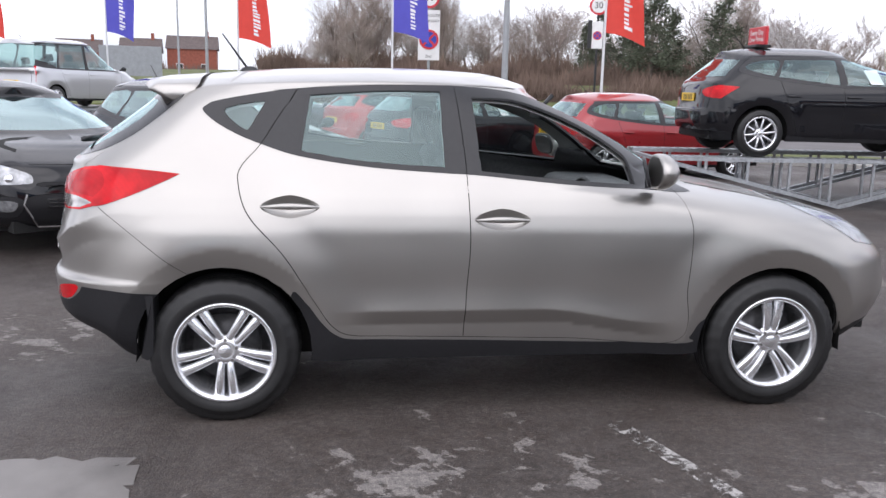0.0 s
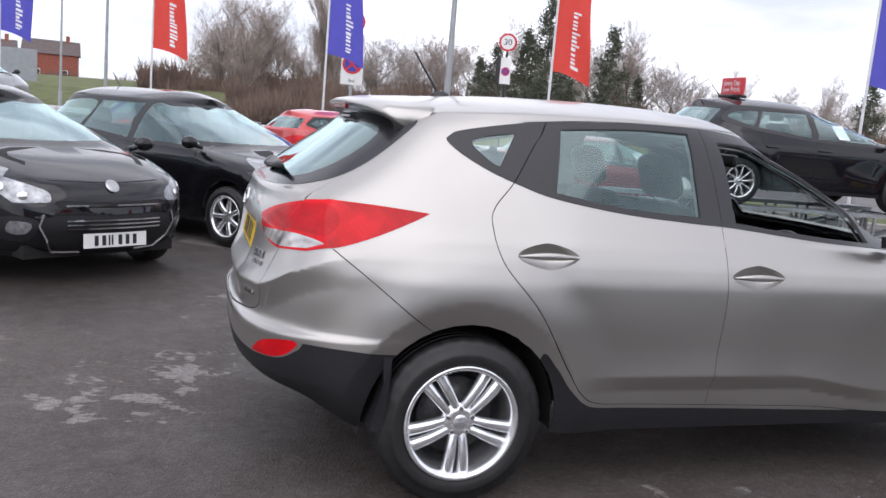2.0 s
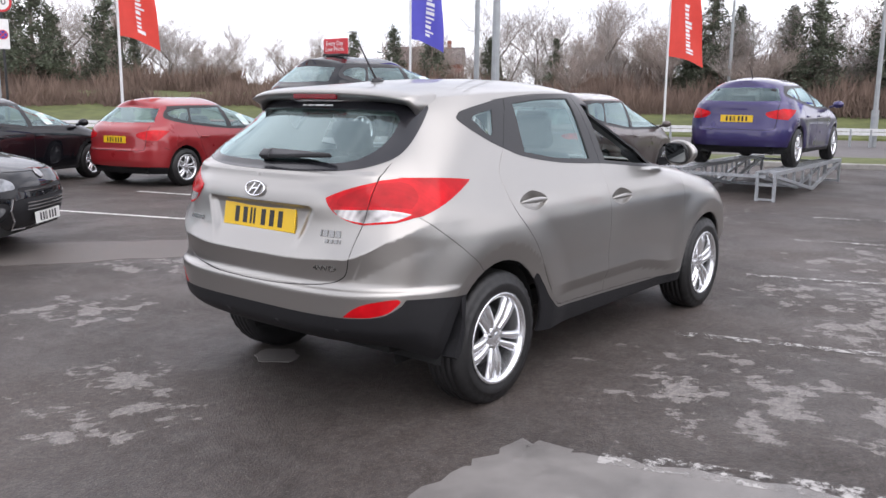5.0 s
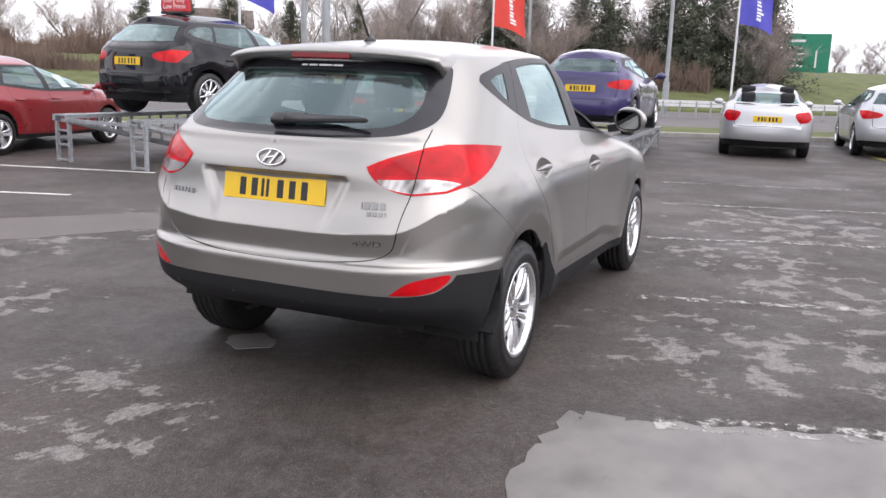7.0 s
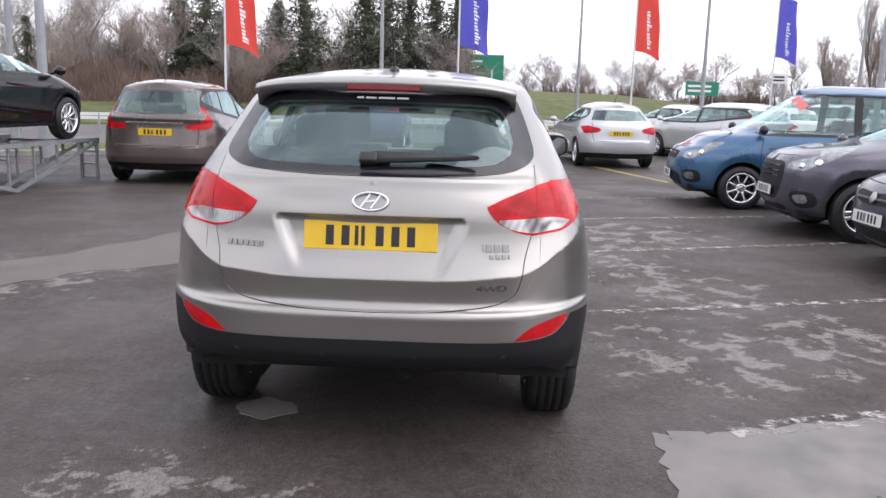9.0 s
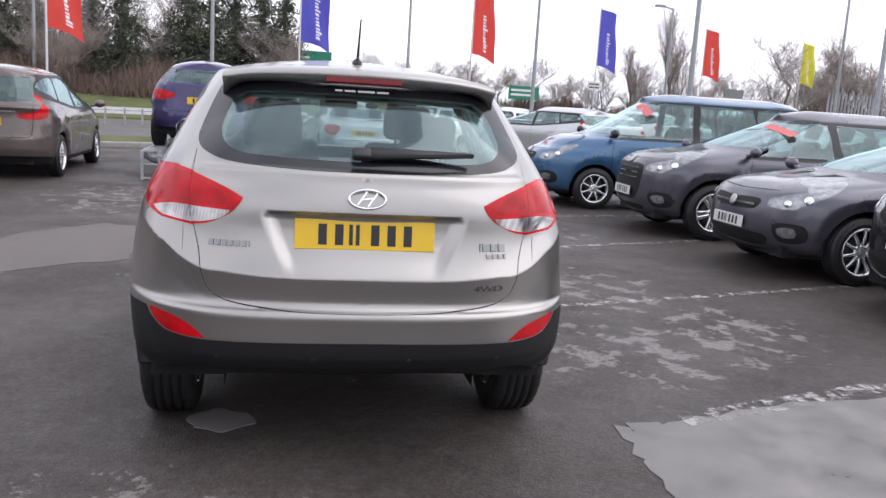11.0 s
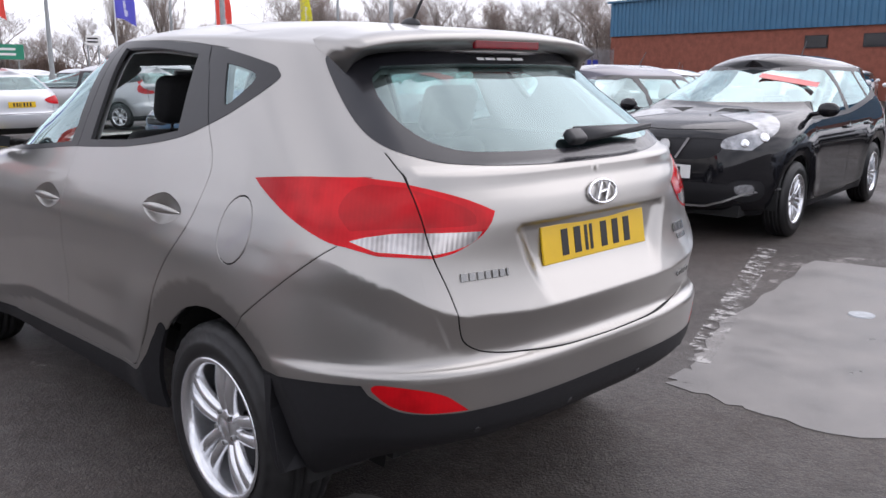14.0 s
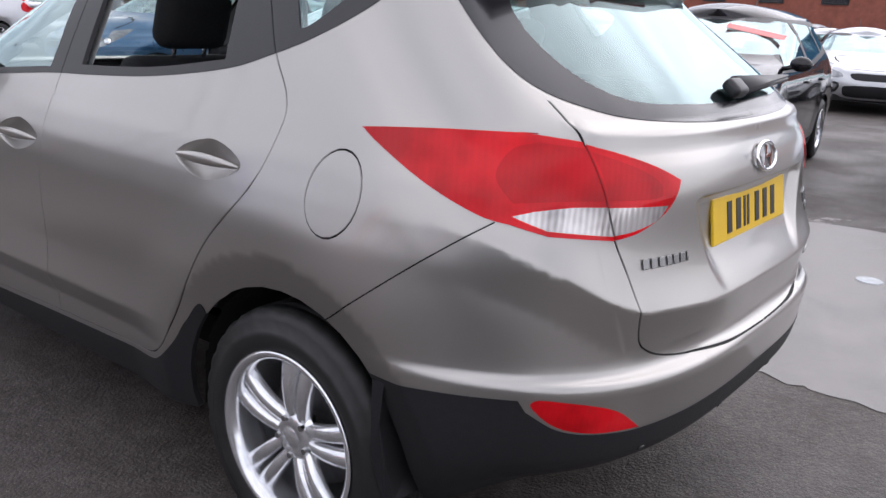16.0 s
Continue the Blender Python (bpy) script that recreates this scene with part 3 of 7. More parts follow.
def number_plate(parent, p, n, yellow=True, scale=1.0, bars=7):
    """A plate 0.52 by 0.11 m; its characters are plain upright bars."""
    bm = bmesh.new()
    box(bm, 0, 0, 0.004, 0.52 * scale, 0.111 * scale, 0.008, bevel=0.003)
    ob = part("number_plate", bm, M["plate_y"] if yellow else M["plate_w"], parent, "yellow rear number plate" if yellow else "white front number plate", m=facing(p, n))
    x = -0.183
    for i, w in enumerate((0.050, 0.050, 0.014, 0.014, 0.050, 0.050, 0.050)[:bars]):
        bm = bmesh.new()
        box(bm, (x + w / 2) * scale, 0, 0.0085, (0.031 if w > 0.02 else 0.014) * scale, 0.077 * scale, 0.002)
        part("character_bar", bm, M["ink"], ob)
        x += w + (0.033 if i == 3 else 0.011)
    return ob


# ---------------------------------------------------------------- seats
SEATS = {}


def rounded(bm, c, s, m=None, r=0.04):
    v = box(bm, *c, *s, m)
    es = list({e for q in v for e in q.link_edges})
    bmesh.ops.bevel(bm, geom=es, offset=r, segments=3, affect="EDGES", profile=0.5)


def seat_meshes():
    if not SEATS:
        bm = bmesh.new()
        rounded(bm, (0.02, 0, 0.0), (0.50, 0.50, 0.16), r=0.05)
        back = Matrix.Translation((-0.24, 0, 0.05)) @ Matrix.Rotation(radians(-18), 4, "Y")
        rounded(bm, (0, 0, 0.30), (0.12, 0.48, 0.62), back, r=0.05)
        rounded(bm, (0.03, 0.20, 0.28), (0.12, 0.09, 0.5), back, r=0.04)
        rounded(bm, (0.03, -0.20, 0.28), (0.12, 0.09, 0.5), back, r=0.04)
        hd = bmesh.new()
        rounded(hd, (0.01, 0, 0.74), (0.10, 0.27, 0.20), back, r=0.045)
        st = bmesh.new()
        tube(st, back @ Vector((0, 0.06, 0.58)), back @ Vector((0, 0.06, 0.68)), 0.007)
        for key, b, m in (("seat", bm, "cloth"), ("headrest", hd, "cloth"), ("headrest_post", st, "chrome")):
            me = bpy.data.meshes.new(key)
            b.to_mesh(me)
            b.free()
            me.materials.append(M[m])
            me.polygons.foreach_set("use_smooth", np.ones(len(me.polygons), dtype=bool))
            SEATS[key] = me
    return SEATS


def cabin(parent, front_x, rear_x, y, z, dash_x, right_wheel=True, width=0.72, full=True, drop=0.12):
    s = seat_meshes()
    for x, low in ((front_x, 0.0), (rear_x, drop)):
        for side in (-1, 1):
            ob = put("seat", s["seat"], parent, "", pose(x, side * y, z - low))
            put("headrest", s["headrest"], ob)
            if full:
                put("headrest_post", s["headrest_post"], ob)
                put("headrest_post", s["headrest_post"], ob, "", pose(0, -0.12, 0))
    bm = bmesh.new()
    rounded(bm, (dash_x, 0, z + 0.33), (0.46, 2 * width - 0.06, 0.26), r=0.08)
    rounded(bm, (dash_x - 0.35, 0, z + 0.08), (0.5, 0.24, 0.30), r=0.04)
    part("dashboard", bm, M["liner"], parent, "dark grey dashboard", smooth=True)
    if right_wheel:
        ys = -y if full else -0.36
        m = pose(dash_x - 0.33, ys, z + 0.36, 0, -64, 0)
        v, f = [], []
        for i in range(32):
            a = 2 * math.pi * i / 32
            for j in range(8):
                b = 2 * math.pi * j / 8
                v.append(((0.18 + 0.015 * math.cos(b)) * math.cos(a), (0.18 + 0.015 * math.cos(b)) * math.sin(a), 0.015 * math.sin(b)))
        for i in range(32):
            for j in range(8):
                f.append((i * 8 + j, ((i + 1) % 32) * 8 + j, ((i + 1) % 32) * 8 + (j + 1) % 8, i * 8 + (j + 1) % 8))
        w = put("steering_wheel", mesh("steering_wheel", v, f, M["trim"]), parent, "", m)
        bm = bmesh.new()
        rounded(bm, (0, 0, -0.02), (0.14, 0.16, 0.05), r=0.02)
        bar(bm, (0, 0.06, -0.02), (0, 0.175, 0), 0.03, 0.015)
        bar(bm, (0, -0.06, -0.02), (0, -0.175, 0), 0.03, 0.015)
        bar(bm, (0.06, 0, -0.02), (0.17, 0, 0), 0.03, 0.015)
        part("wheel_boss", bm, M["liner"], w, smooth=True)


def underbody(parent, x0, x1, w, z, wells=()):
    bm = bmesh.new()
    box(bm, (x0 + x1) / 2, 0, z, x1 - x0, 2 * w - 0.5, 0.10)
    for cx, cz, r in wells:
        for s in (-1, 1):
            for i in range(12):
                a, b = math.pi * i / 12 - 0.15, math.pi * (i + 1) / 12 + (0.15 if i == 11 else 0)
                rr = r + 0.012
                q = [(cx + rr * math.cos(t), s * yy, cz + rr * math.sin(t)) for t in (a, b) for yy in (w - 0.33, w - 0.035)]
                vs = [bm.verts.new(p) for p in (q[0], q[1], q[3], q[2])]
                bm.faces.new(vs)
            vs = [bm.verts.new((cx + (r + 0.012) * math.cos(t), s * (w - 0.33), cz + (r + 0.012) * math.sin(t))) for t in np.linspace(-0.3, math.pi + 0.3, 16)]
            bm.faces.new(vs)
    part("underbody", bm, M["under"], parent)


# ---------------------------------------------------------------- the car in the middle of the lot
def fold(t, r):
    """A ramp with a rounded foot."""
    return 0.5 * (t + np.sqrt(t * t + r * r)) - 0.5 * r


def ledge_z(ay):
    return 0.783 + 0.015 * sm(0.3, 0.6, ay) + 0.17 * sm(0.56, 0.90, ay)


def hero_extra(x, y, z):
    ay = np.abs(y)
    tail = sm(-0.35, -0.60, x)
    # recess round the number plate, under a sharp brow
    half = 0.365 + (z - 1.015) * 0.42
    inn = sm(half + 0.030, half - 0.030, ay) * sm(1.020, 1.002, z) * sm(0.76, 0.92, z)
    # ledge across the tailgate that climbs round the corner to the lamp
    corner = sm(0.60, 0.86, ay)
    up = z - ledge_z(ay)
    r = 0.006 + 0.020 * corner
    ledge = 0.026 * sm(-0.40, -0.64, x) * (np.clip(1 - fold(up, r) / 0.13, 0, 1)**2 + np.clip(1 - fold(-up, r) / 0.10, 0, 1)**1.3 - 1)
    # lip under the rear window
    lip = 0.016 * sm(0.655, 0.615, ay) * sm(1.125, 1.158, z) * sm(1.178, 1.164, z)
    x = x + tail * 0.027 * inn - ledge * (1 - 0.75 * corner) - lip
    y = y + 0.75 * corner * ledge
    # lower door crease: a ledge with the panel drawn in below it
    door = sm(0.40, 0.75, x) * sm(2.16, 1.85, x)
    line = 0.520 - 0.075 * sm(1.45, 2.05, x)
    y = y + door * (0.013 * np.clip(1 - fold(z - line, 0.006) / 0.12, 0, 1)**1.6 - 0.026 * np.clip(fold(line - z, 0.006) / 0.06, 0, 1))
    return x, y, z


HERO = Shape(
    xr=[(0.28, -0.70), (0.36, -0.79), (0.44, -0.832), (0.54, -0.846), (0.60, -0.853), (0.640, -0.858), (0.656, -0.850), (0.668, -0.829), (0.70, -0.821),
        (0.80, -0.814), (0.88, -0.805), (0.96, -0.796), (1.02, -0.794), (1.07, -0.786), (1.11, -0.770), (1.15, -0.747),
        (1.19, -0.714), (1.25, -0.652), (1.35, -0.535), (1.45, -0.415), (1.50, -0.355)],
    xf=[(0.28, 3.32), (0.40, 3.46), (0.55, 3.52), (0.70, 3.49), (0.82, 3.38), (0.90, 3.24), (0.96, 3.02), (1.02, 2.72), (1.06, 2.48), (1.085, 2.30), (1.20, 2.13), (1.35, 1.86), (1.50, 1.52)],
    w=[(0.28, 0.862), (0.36, 0.880), (0.45, 0.889), (0.54, 0.893), (0.62, 0.896), (0.76, 0.900), (0.87, 0.898), (0.95, 0.886), (1.02, 0.864), (1.08, 0.838),
       (1.14, 0.812), (1.25, 0.762), (1.35, 0.712), (1.45, 0.655), (1.50, 0.618)],
    h0=0.28, hR=1.50,
    edge=[(-0.40, 1.475), (-0.1, 1.512), (0.4, 1.542), (0.9, 1.552), (1.3, 1.54), (1.55, 1.50)],
    crown=[(-0.40, 1.535), (-0.1, 1.575), (0.4, 1.612), (0.85, 1.622), (1.25, 1.608), (1.55, 1.545)],
    zb=[(-0.75, 0.105), (-0.60, 0.10), (-0.36, 0.015), (0.3, 0.0), (2.9, 0.0), (3.3, 0.0)],
    arches=((0.0, 0.335, 0.39), (2.64, 0.325, 0.385)), extra=hero_extra)

hero = base("car", pose(0, 0, 0), "grey-beige metallic compact SUV parked on the wet asphalt, two windows open", "car")
sk = Skin(HERO, 2)
sk.arch(0.0, 0.335, 0.392).arch(2.64, 0.325, 0.385)
# shut lines
sk.line("r 0 0.655; r 0.25 0.660; r 0.46 0.678; r 0.555 0.712; r 0.588 0.775; r 0.603 0.87; r 0.632 0.98; r 0.640 1.06; r 0.638 1.14; r 0.634 1.215", 0.0045)
sk.line("s -0.535 0.985; s -0.40 0.885; s -0.22 0.745; s -0.14 0.69", 0.0038)
sk.line("s 0.325 1.505; s 0.245 1.385; s 0.165 1.262; s 0.085 1.17; s 0.07 1.10; s 0.115 0.96; s 0.27 0.78; s 0.41 0.555; s 0.49 0.445; s 0.585 0.402; s 0.80 0.392; s 1.09 0.384; s 1.60 0.368; s 2.13 0.352; s 2.165 0.62; s 2.178 0.85; s 2.16 0.97; s 2.10 1.12", 0.0045)
sk.line("s 1.055 1.535; s 1.075 1.36; s 1.092 1.20; s 1.105 0.95; s 1.108 0.80; s 1.096 0.60; s 1.09 0.388", 0.0045)
sk.line("f 0.80 0.905; s 2.95 0.96; s 2.55 1.035; s 2.30 1.075", 0.005)
sk.line("s 0.22 1.50; s 0.6 1.532; s 1.1 1.540; s 1.4 1.528", 0.004)
a = np.radians(np.arange(0, 361, 15))
sk.regions.append(("flap_gap", np.concatenate([HERO.many("s", -0.150 + 0.082 * np.cos(a), 0.985 + 0.097 * np.sin(a)), HERO.many("s", -0.150 + 0.077 * np.cos(a[::-1]), 0.985 + 0.092 * np.sin(a[::-1]))])))
sk.regions.append(("flap", HERO.many("s", -0.150 + 0.077 * np.cos(a), 0.985 + 0.092 * np.sin(a))))
sk.crease("; ".join("r %.3f %.3f" % (q, float(ledge_z(q))) for q in np.linspace(0.0, 0.74, 12)) + "; s -0.57 %.3f; s -0.50 %.3f; s -0.43 %.3f" % tuple(float(ledge_z(q)) for q in (0.805, 0.842, 0.870)), 6)
sk.crease("; ".join("s %.3f %.3f" % (q, 0.520 - 0.075 * float(sm(1.45, 2.05, q))) for q in np.linspace(0.50, 2.08, 10)), 6)
sk.crease("r 0.0 1.162; r 0.2 1.162; r 0.4 1.163; r 0.60 1.165", 8)
sk.crease("r 0.0 1.010; r 0.15 1.010; r 0.30 1.010; r 0.345 1.010", 8)
DIPS = {"rear": (0.297, 0.996), "front": (1.257, 0.942)}
for key, (cx, cz) in DIPS.items():
    sk.regions.append((key + "_dip", HERO.many("s", cx + 0.132 * np.sign(np.cos(a)) * np.abs(np.cos(a))**1.35, cz + 0.050 * np.sign(np.sin(a)) * np.abs(np.sin(a))**1.25)))
# glass in the tail
sk.area("rear_glass", "r 0 1.20; r 0.30 1.205; r 0.46 1.215; r 0.53 1.25; r 0.545 1.31; r 0.515 1.40; r 0.47 1.435; r 0.46 1.44; r 0.25 1.447; r 0 1.447; r 0 1.447; r 0 1.20")
# printed black edge; its wide corners also paint in the glass's dark reflection
sk.area("frit", "r 0 1.166; r 0 1.166; r 0.24 1.169; r 0.48 1.181; r 0.585 1.205; r 0.632 1.245; r 0.622 1.32; r 0.575 1.45; r 0.545 1.478; r 0.545 1.478; r 0 1.495; r 0 1.495; r 0 1.166")
# lamps
sk.area("lamp_deep_out", "r 0.6425 1.128; r 0.6425 1.128; r 0.72 1.138; s -0.56 1.136; s -0.52 1.120; s -0.51 1.07; s -0.55 1.026; s -0.56 1.022; r 0.745 1.026; r 0.70 1.030; r 0.6425 1.030; r 0.6425 1.030", 4)
sk.area("lamp_deep_in", "r 0.6335 1.122; r 0.6335 1.122; r 0.56 1.092; r 0.515 1.066; r 0.505 1.045; r 0.52 1.030; r 0.6335 1.030; r 0.6335 1.030", 4)
sk.area("white_in", "r 0.6355 1.017; r 0.6355 1.017; r 0.49 1.012; r 0.49 1.012; r 0.52 0.985; r 0.575 0.968; r 0.628 0.960; r 0.628 0.960", 4)
sk.area("white_out", "r 0.6355 1.018; r 0.6355 1.018; r 0.70 1.018; r 0.755 1.008; s -0.560 0.997; s -0.560 0.997; r 0.745 0.972; r 0.628 0.959; r 0.628 0.959", 4)
sk.area("tail_in", "r 0.638 1.137; r 0.638 1.137; r 0.53 1.10; r 0.455 1.066; r 0.448 1.057; r 0.468 1.025; r 0.505 0.993; r 0.57 0.963; r 0.6255 0.951; r 0.6255 0.951; r 0.632 0.98; r 0.640 1.06", 4)
sk.area("tail_out", "r 0.638 1.140; r 0.638 1.140; r 0.715 1.153; s -0.55 1.153; s -0.38 1.148; s -0.20 1.133; s -0.192 1.125; s -0.26 1.092; s -0.38 1.040; s -0.50 0.995; s -0.56 0.982; r 0.745 0.962; r 0.6255 0.950; r 0.6255 0.950; r 0.632 0.98; r 0.640 1.06", 4)
sk.area("fog", "r 0.570 0.540; r 0.570 0.540; r 0.63 0.588; r 0.69 0.612; r 0.765 0.628; r 0.785 0.624; r 0.782 0.606; r 0.745 0.566; r 0.68 0.545", 4)
# black plastic
sk.area("clad", "r 0 0.28; r 0 0.28; r 0 0.542; r 0 0.542; r 0.30 0.540; r 0.52 0.536; r 0.62 0.536; r 0.73 0.552; r 0.79 0.598; s -0.62 0.625; s -0.45 0.620; s -0.28 0.605; s -0.20 0.60; s -0.20 0.60; s -0.30 0.28; s -0.30 0.28", 4)
sk.area("sill", "s 0.30 0.60; s 0.37 0.555; s 0.43 0.475; s 0.50 0.41; s 0.585 0.385; s 0.80 0.376; s 1.09 0.369; s 2.13 0.338; s 2.20 0.37; s 2.25 0.44; s 2.30 0.44; s 2.30 0.28; s 2.30 0.28; s 0.30 0.28; s 0.30 0.28", 4)
sk.area("nose_clad", "s 3.00 0.28; s 3.00 0.28; s 3.04 0.36; s 3.12 0.40; f 0.5 0.42; f 0 0.42; f 0 0.42; f 0 0.28; f 0 0.28", 4)
# side windows
sk.area("front_glass", "s 1.135 1.485; s 1.135 1.485; s 1.165 1.155; s 1.165 1.155; s 1.58 1.118; s 1.93 1.092; s 1.93 1.092; s 1.925 1.19; s 1.90 1.235; s 1.77 1.325; s 1.60 1.405; s 1.42 1.462; s 1.30 1.482", 4)
sk.area("rear_side_glass", "s 0.385 1.483; s 0.385 1.483; s 0.70 1.508; s 0.985 1.512; s 0.985 1.512; s 0.995 1.172; s 0.995 1.172; s 0.65 1.192; s 0.345 1.235; s 0.345 1.235", 4)
sk.area("quarter_glass", "s 0.005 1.405; s 0.06 1.432; s 0.185 1.452; s 0.185 1.452; s 0.125 1.345; s 0.10 1.325; s 0.05 1.355", 4)
sk.area("surround", "s -0.092 1.403; s -0.075 1.428; s -0.03 1.448; s 0.14 1.482; s 0.34 1.510; s 0.70 1.533; s 1.05 1.537; s 1.32 1.518; s 1.54 1.468; s 1.76 1.372; s 1.95 1.258; s 2.10 1.15; s 2.215 1.068; s 2.205 1.058; s 2.12 1.060; s 1.99 1.072; s 1.58 1.098; s 1.17 1.135; s 0.95 1.147; s 0.65 1.168; s 0.34 1.212; s 0.17 1.262; s 0.07 1.300; s -0.03 1.352", 4)
sk.area("windscreen", "f 0 1.10; f 0 1.10; f 0.45 1.10; f 0.66 1.11; f 0.66 1.11; f 0.60 1.32; f 0.52 1.47; f 0.52 1.47; f 0 1.485; f 0 1.485", 4)
sk.area("headlamp", "s 2.78 1.000; s 2.92 0.985; s 3.05 0.93; f 0.60 0.86; f 0.55 0.80; f 0.66 0.78; s 3.10 0.815; s 2.98 0.885; s 2.86 0.95", 4)
sk.area("grille", "f 0 0.80; f 0.42 0.79; f 0.36 0.70; f 0 0.69", 4)
sk.area("intake", "f 0 0.60; f 0.50 0.58; f 0.40 0.44; f 0 0.43", 4)
# opening panels
sk.area("tailgate", "r 0 0.655; r 0 0.655; r 0.25 0.660; r 0.46 0.678; r 0.555 0.712; r 0.588 0.775; r 0.603 0.87; r 0.632 0.98; r 0.640 1.06; r 0.638 1.14; r 0.634 1.215; r 0.634 1.235; r 0.634 1.235; r 0.60 1.50; r 0 1.50; r 0 1.50; r 0 0.655", 8)
sk.area("bumper", "r 0 0.28; r 0 0.28; r 0 0.70; r 0.60 0.70; r 0.66 0.985; r 0.74 0.995; s -0.535 0.986; s -0.40 0.886; s -0.22 0.746; s -0.14 0.69; s -0.14 0.69; s -0.20 0.28; s -0.20 0.28", 1)
sk.area("rear_door", "s 0.165 1.262; s 0.085 1.17; s 0.07 1.10; s 0.115 0.96; s 0.27 0.78; s 0.41 0.555; s 0.49 0.445; s 0.585 0.402; s 0.80 0.392; s 1.09 0.384; s 1.09 0.384; s 1.098 0.60; s 1.108 0.80; s 1.105 0.95; s 1.092 1.20; s 1.092 1.20", 8)
sk.area("front_door", "s 1.092 1.20; s 1.092 1.20; s 1.105 0.95; s 1.108 0.80; s 1.098 0.60; s 1.09 0.384; s 1.09 0.384; s 1.60 0.368; s 2.13 0.352; s 2.13 0.352; s 2.165 0.62; s 2.178 0.85; s 2.16 0.97; s 2.10 1.12; s 2.10 1.12", 8)
sk.area("bonnet", "f 0 0.86; f 0 0.86; f 0.55 0.875; f 0.80 0.906; s 2.95 0.961; s 2.55 1.036; s 2.30 1.076; s 2.30 1.076; f 0.5 1.088; f 0 1.088; f 0 1.088", 4)
sk.cut(0.018)

CH = M["champagne"]
body = sk.add(hero, "body", "body", CH, rim=0.012)
v, f, n = sk.piece(["flap_gap", "flap"], (-1,))
put("wing_panel", mesh("wing_panel", v, f, CH, n), hero)
sk.add(hero, "fuel_flap", "flap", CH, (1,), 0.0, 0.006, "round body-coloured fuel flap")
sk.add(hero, "fuel_flap_seam", "flap_gap", M["gap"], (1,), -0.004)
for key in sk.gaps:
    for s in (1, -1):
        sk.add(hero, "seam", key, M["gap"], (s,), -0.004)
gate = sk.add(hero, "tailgate", "tailgate", CH, rim=0.012)
sk.add(hero, "rear_bumper", "bumper", CH, rim=0.010)
sk.add(hero, "bumper_cladding", "clad", M["clad"], rim=0.02, off=0.002, label="grained black plastic lower bumper")
for s in (1, -1):
    sk.add(hero, "sill_cladding", "sill", M["clad"], (s,), rim=0.02, off=0.003, label="grained black plastic sill")
    sk.add(hero, "quarter_window", "quarter_glass", M["glass"], (s,), -0.002)
    trim = sk.add(hero, "window_surround", "surround", M["trim"], (s,), 0.0015, 0.014, "satin black window frame")
    fd = sk.add(hero, "front_door", "front_door", CH, (s,), rim=0.012)
    rd = sk.add(hero, "rear_door", "rear_door", CH, (s,), rim=0.012)
    if s > 0:
        sk.add(fd, "side_window", "front_glass", M["glass"], (s,), -0.006)
    else:
        sk.add(rd, "side_window", "rear_side_glass", M["privacy"], (s,), -0.006)
    lamp = sk.add(hero, "tail_lamp", "tail_out", M["red_lens"], (s,), 0.004, 0.014, "red wrap-round tail lamp")
    sk.add(lamp, "reversing_lens", "white_out", M["clear_lens"], (s,), 0.004, 0.014, "clear ribbed lens")
    sk.add(lamp, "brake_lens", "lamp_deep_out", M["rib_lens"], (s,), 0.004, 0.014, "deeper red lens")
    lamp = sk.add(gate, "tailgate_lamp", "tail_in", M["red_lens"], (s,), 0.004, 0.014, "red lamp on the tailgate")
    put("reversing_lens", mesh("reversing_lens", *sk.piece("white_in", (s,), 0.004, 0.014)[:2], M["clear_lens"], sk.piece("white_in", (s,), 0.004, 0.014)[2]), gate)
    sk.add(lamp, "brake_lens", "lamp_deep_in", M["rib_lens"], (s,), 0.004, 0.014, "deeper red lens")
    sk.add(hero, "fog_lamp", "fog", M["red_lens"], (s,), 0.001, 0.012, "red rear fog lamp")
    sk.add(hero, "headlamp", "headlamp", M["head_lens"], (s,), 0.003, 0.012, "clear headlamp")
    # door pulls
    for door, key in ((rd, "rear"), (fd, "front")):
        cx, cz = DIPS[key]
        v, f = [], []
        for i in range(6):
            t = i / 5
            for b in a[:-1]:
                k = 1 - t
                p, n = sk.spot("s", cx + k * 0.132 * np.sign(np.cos(b)) * abs(np.cos(b))**1.35, cz + k * 0.050 * np.sign(np.sin(b)) * abs(np.sin(b))**1.25, s, -0.030 * (1 - k * k))
                v.append(tuple(p))
        n = len(a) - 1
        f = [(i * n + j, i * n + (j + 1) % n, (i + 1) * n + (j + 1) % n, (i + 1) * n + j) for i in range(5) for j in range(n)]
        put("finger_recess", mesh("finger_recess", v, f if s > 0 else [q[::-1] for q in f], CH), door, "finger recess behind the handle")
        cz -= 0.005
        bm = bmesh.new()
        bmesh.ops.create_uvsphere(bm, u_segments=20, v_segments=10, radius=1.0)
        for v in bm.verts:
            x, y, z = v.co
            v.co = (x * 0.130, y * 0.0150 * (1 - 0.35 * x * x) + 0.004 * (1 - x * x), 0.010 * z + 0.012 * (1 - x * x) - 0.010)
        p, n = sk.spot("s", cx, cz, s, 0.012)
        n = Vector((n.x * 0.3, n.y, n.z * 0.3))
        part("door_handle", bm, M["champagne"], door, "body-coloured pull handle", True, facing(p, n))
    # mirrors
    bm = bmesh.new()
    bmesh.ops.create_uvsphere(bm, u_segments=24, v_segments=14, radius=1.0)
    for v in bm.verts:
        x, y, z = v.co
        x = max(x, -0.30) if x < 0 else x
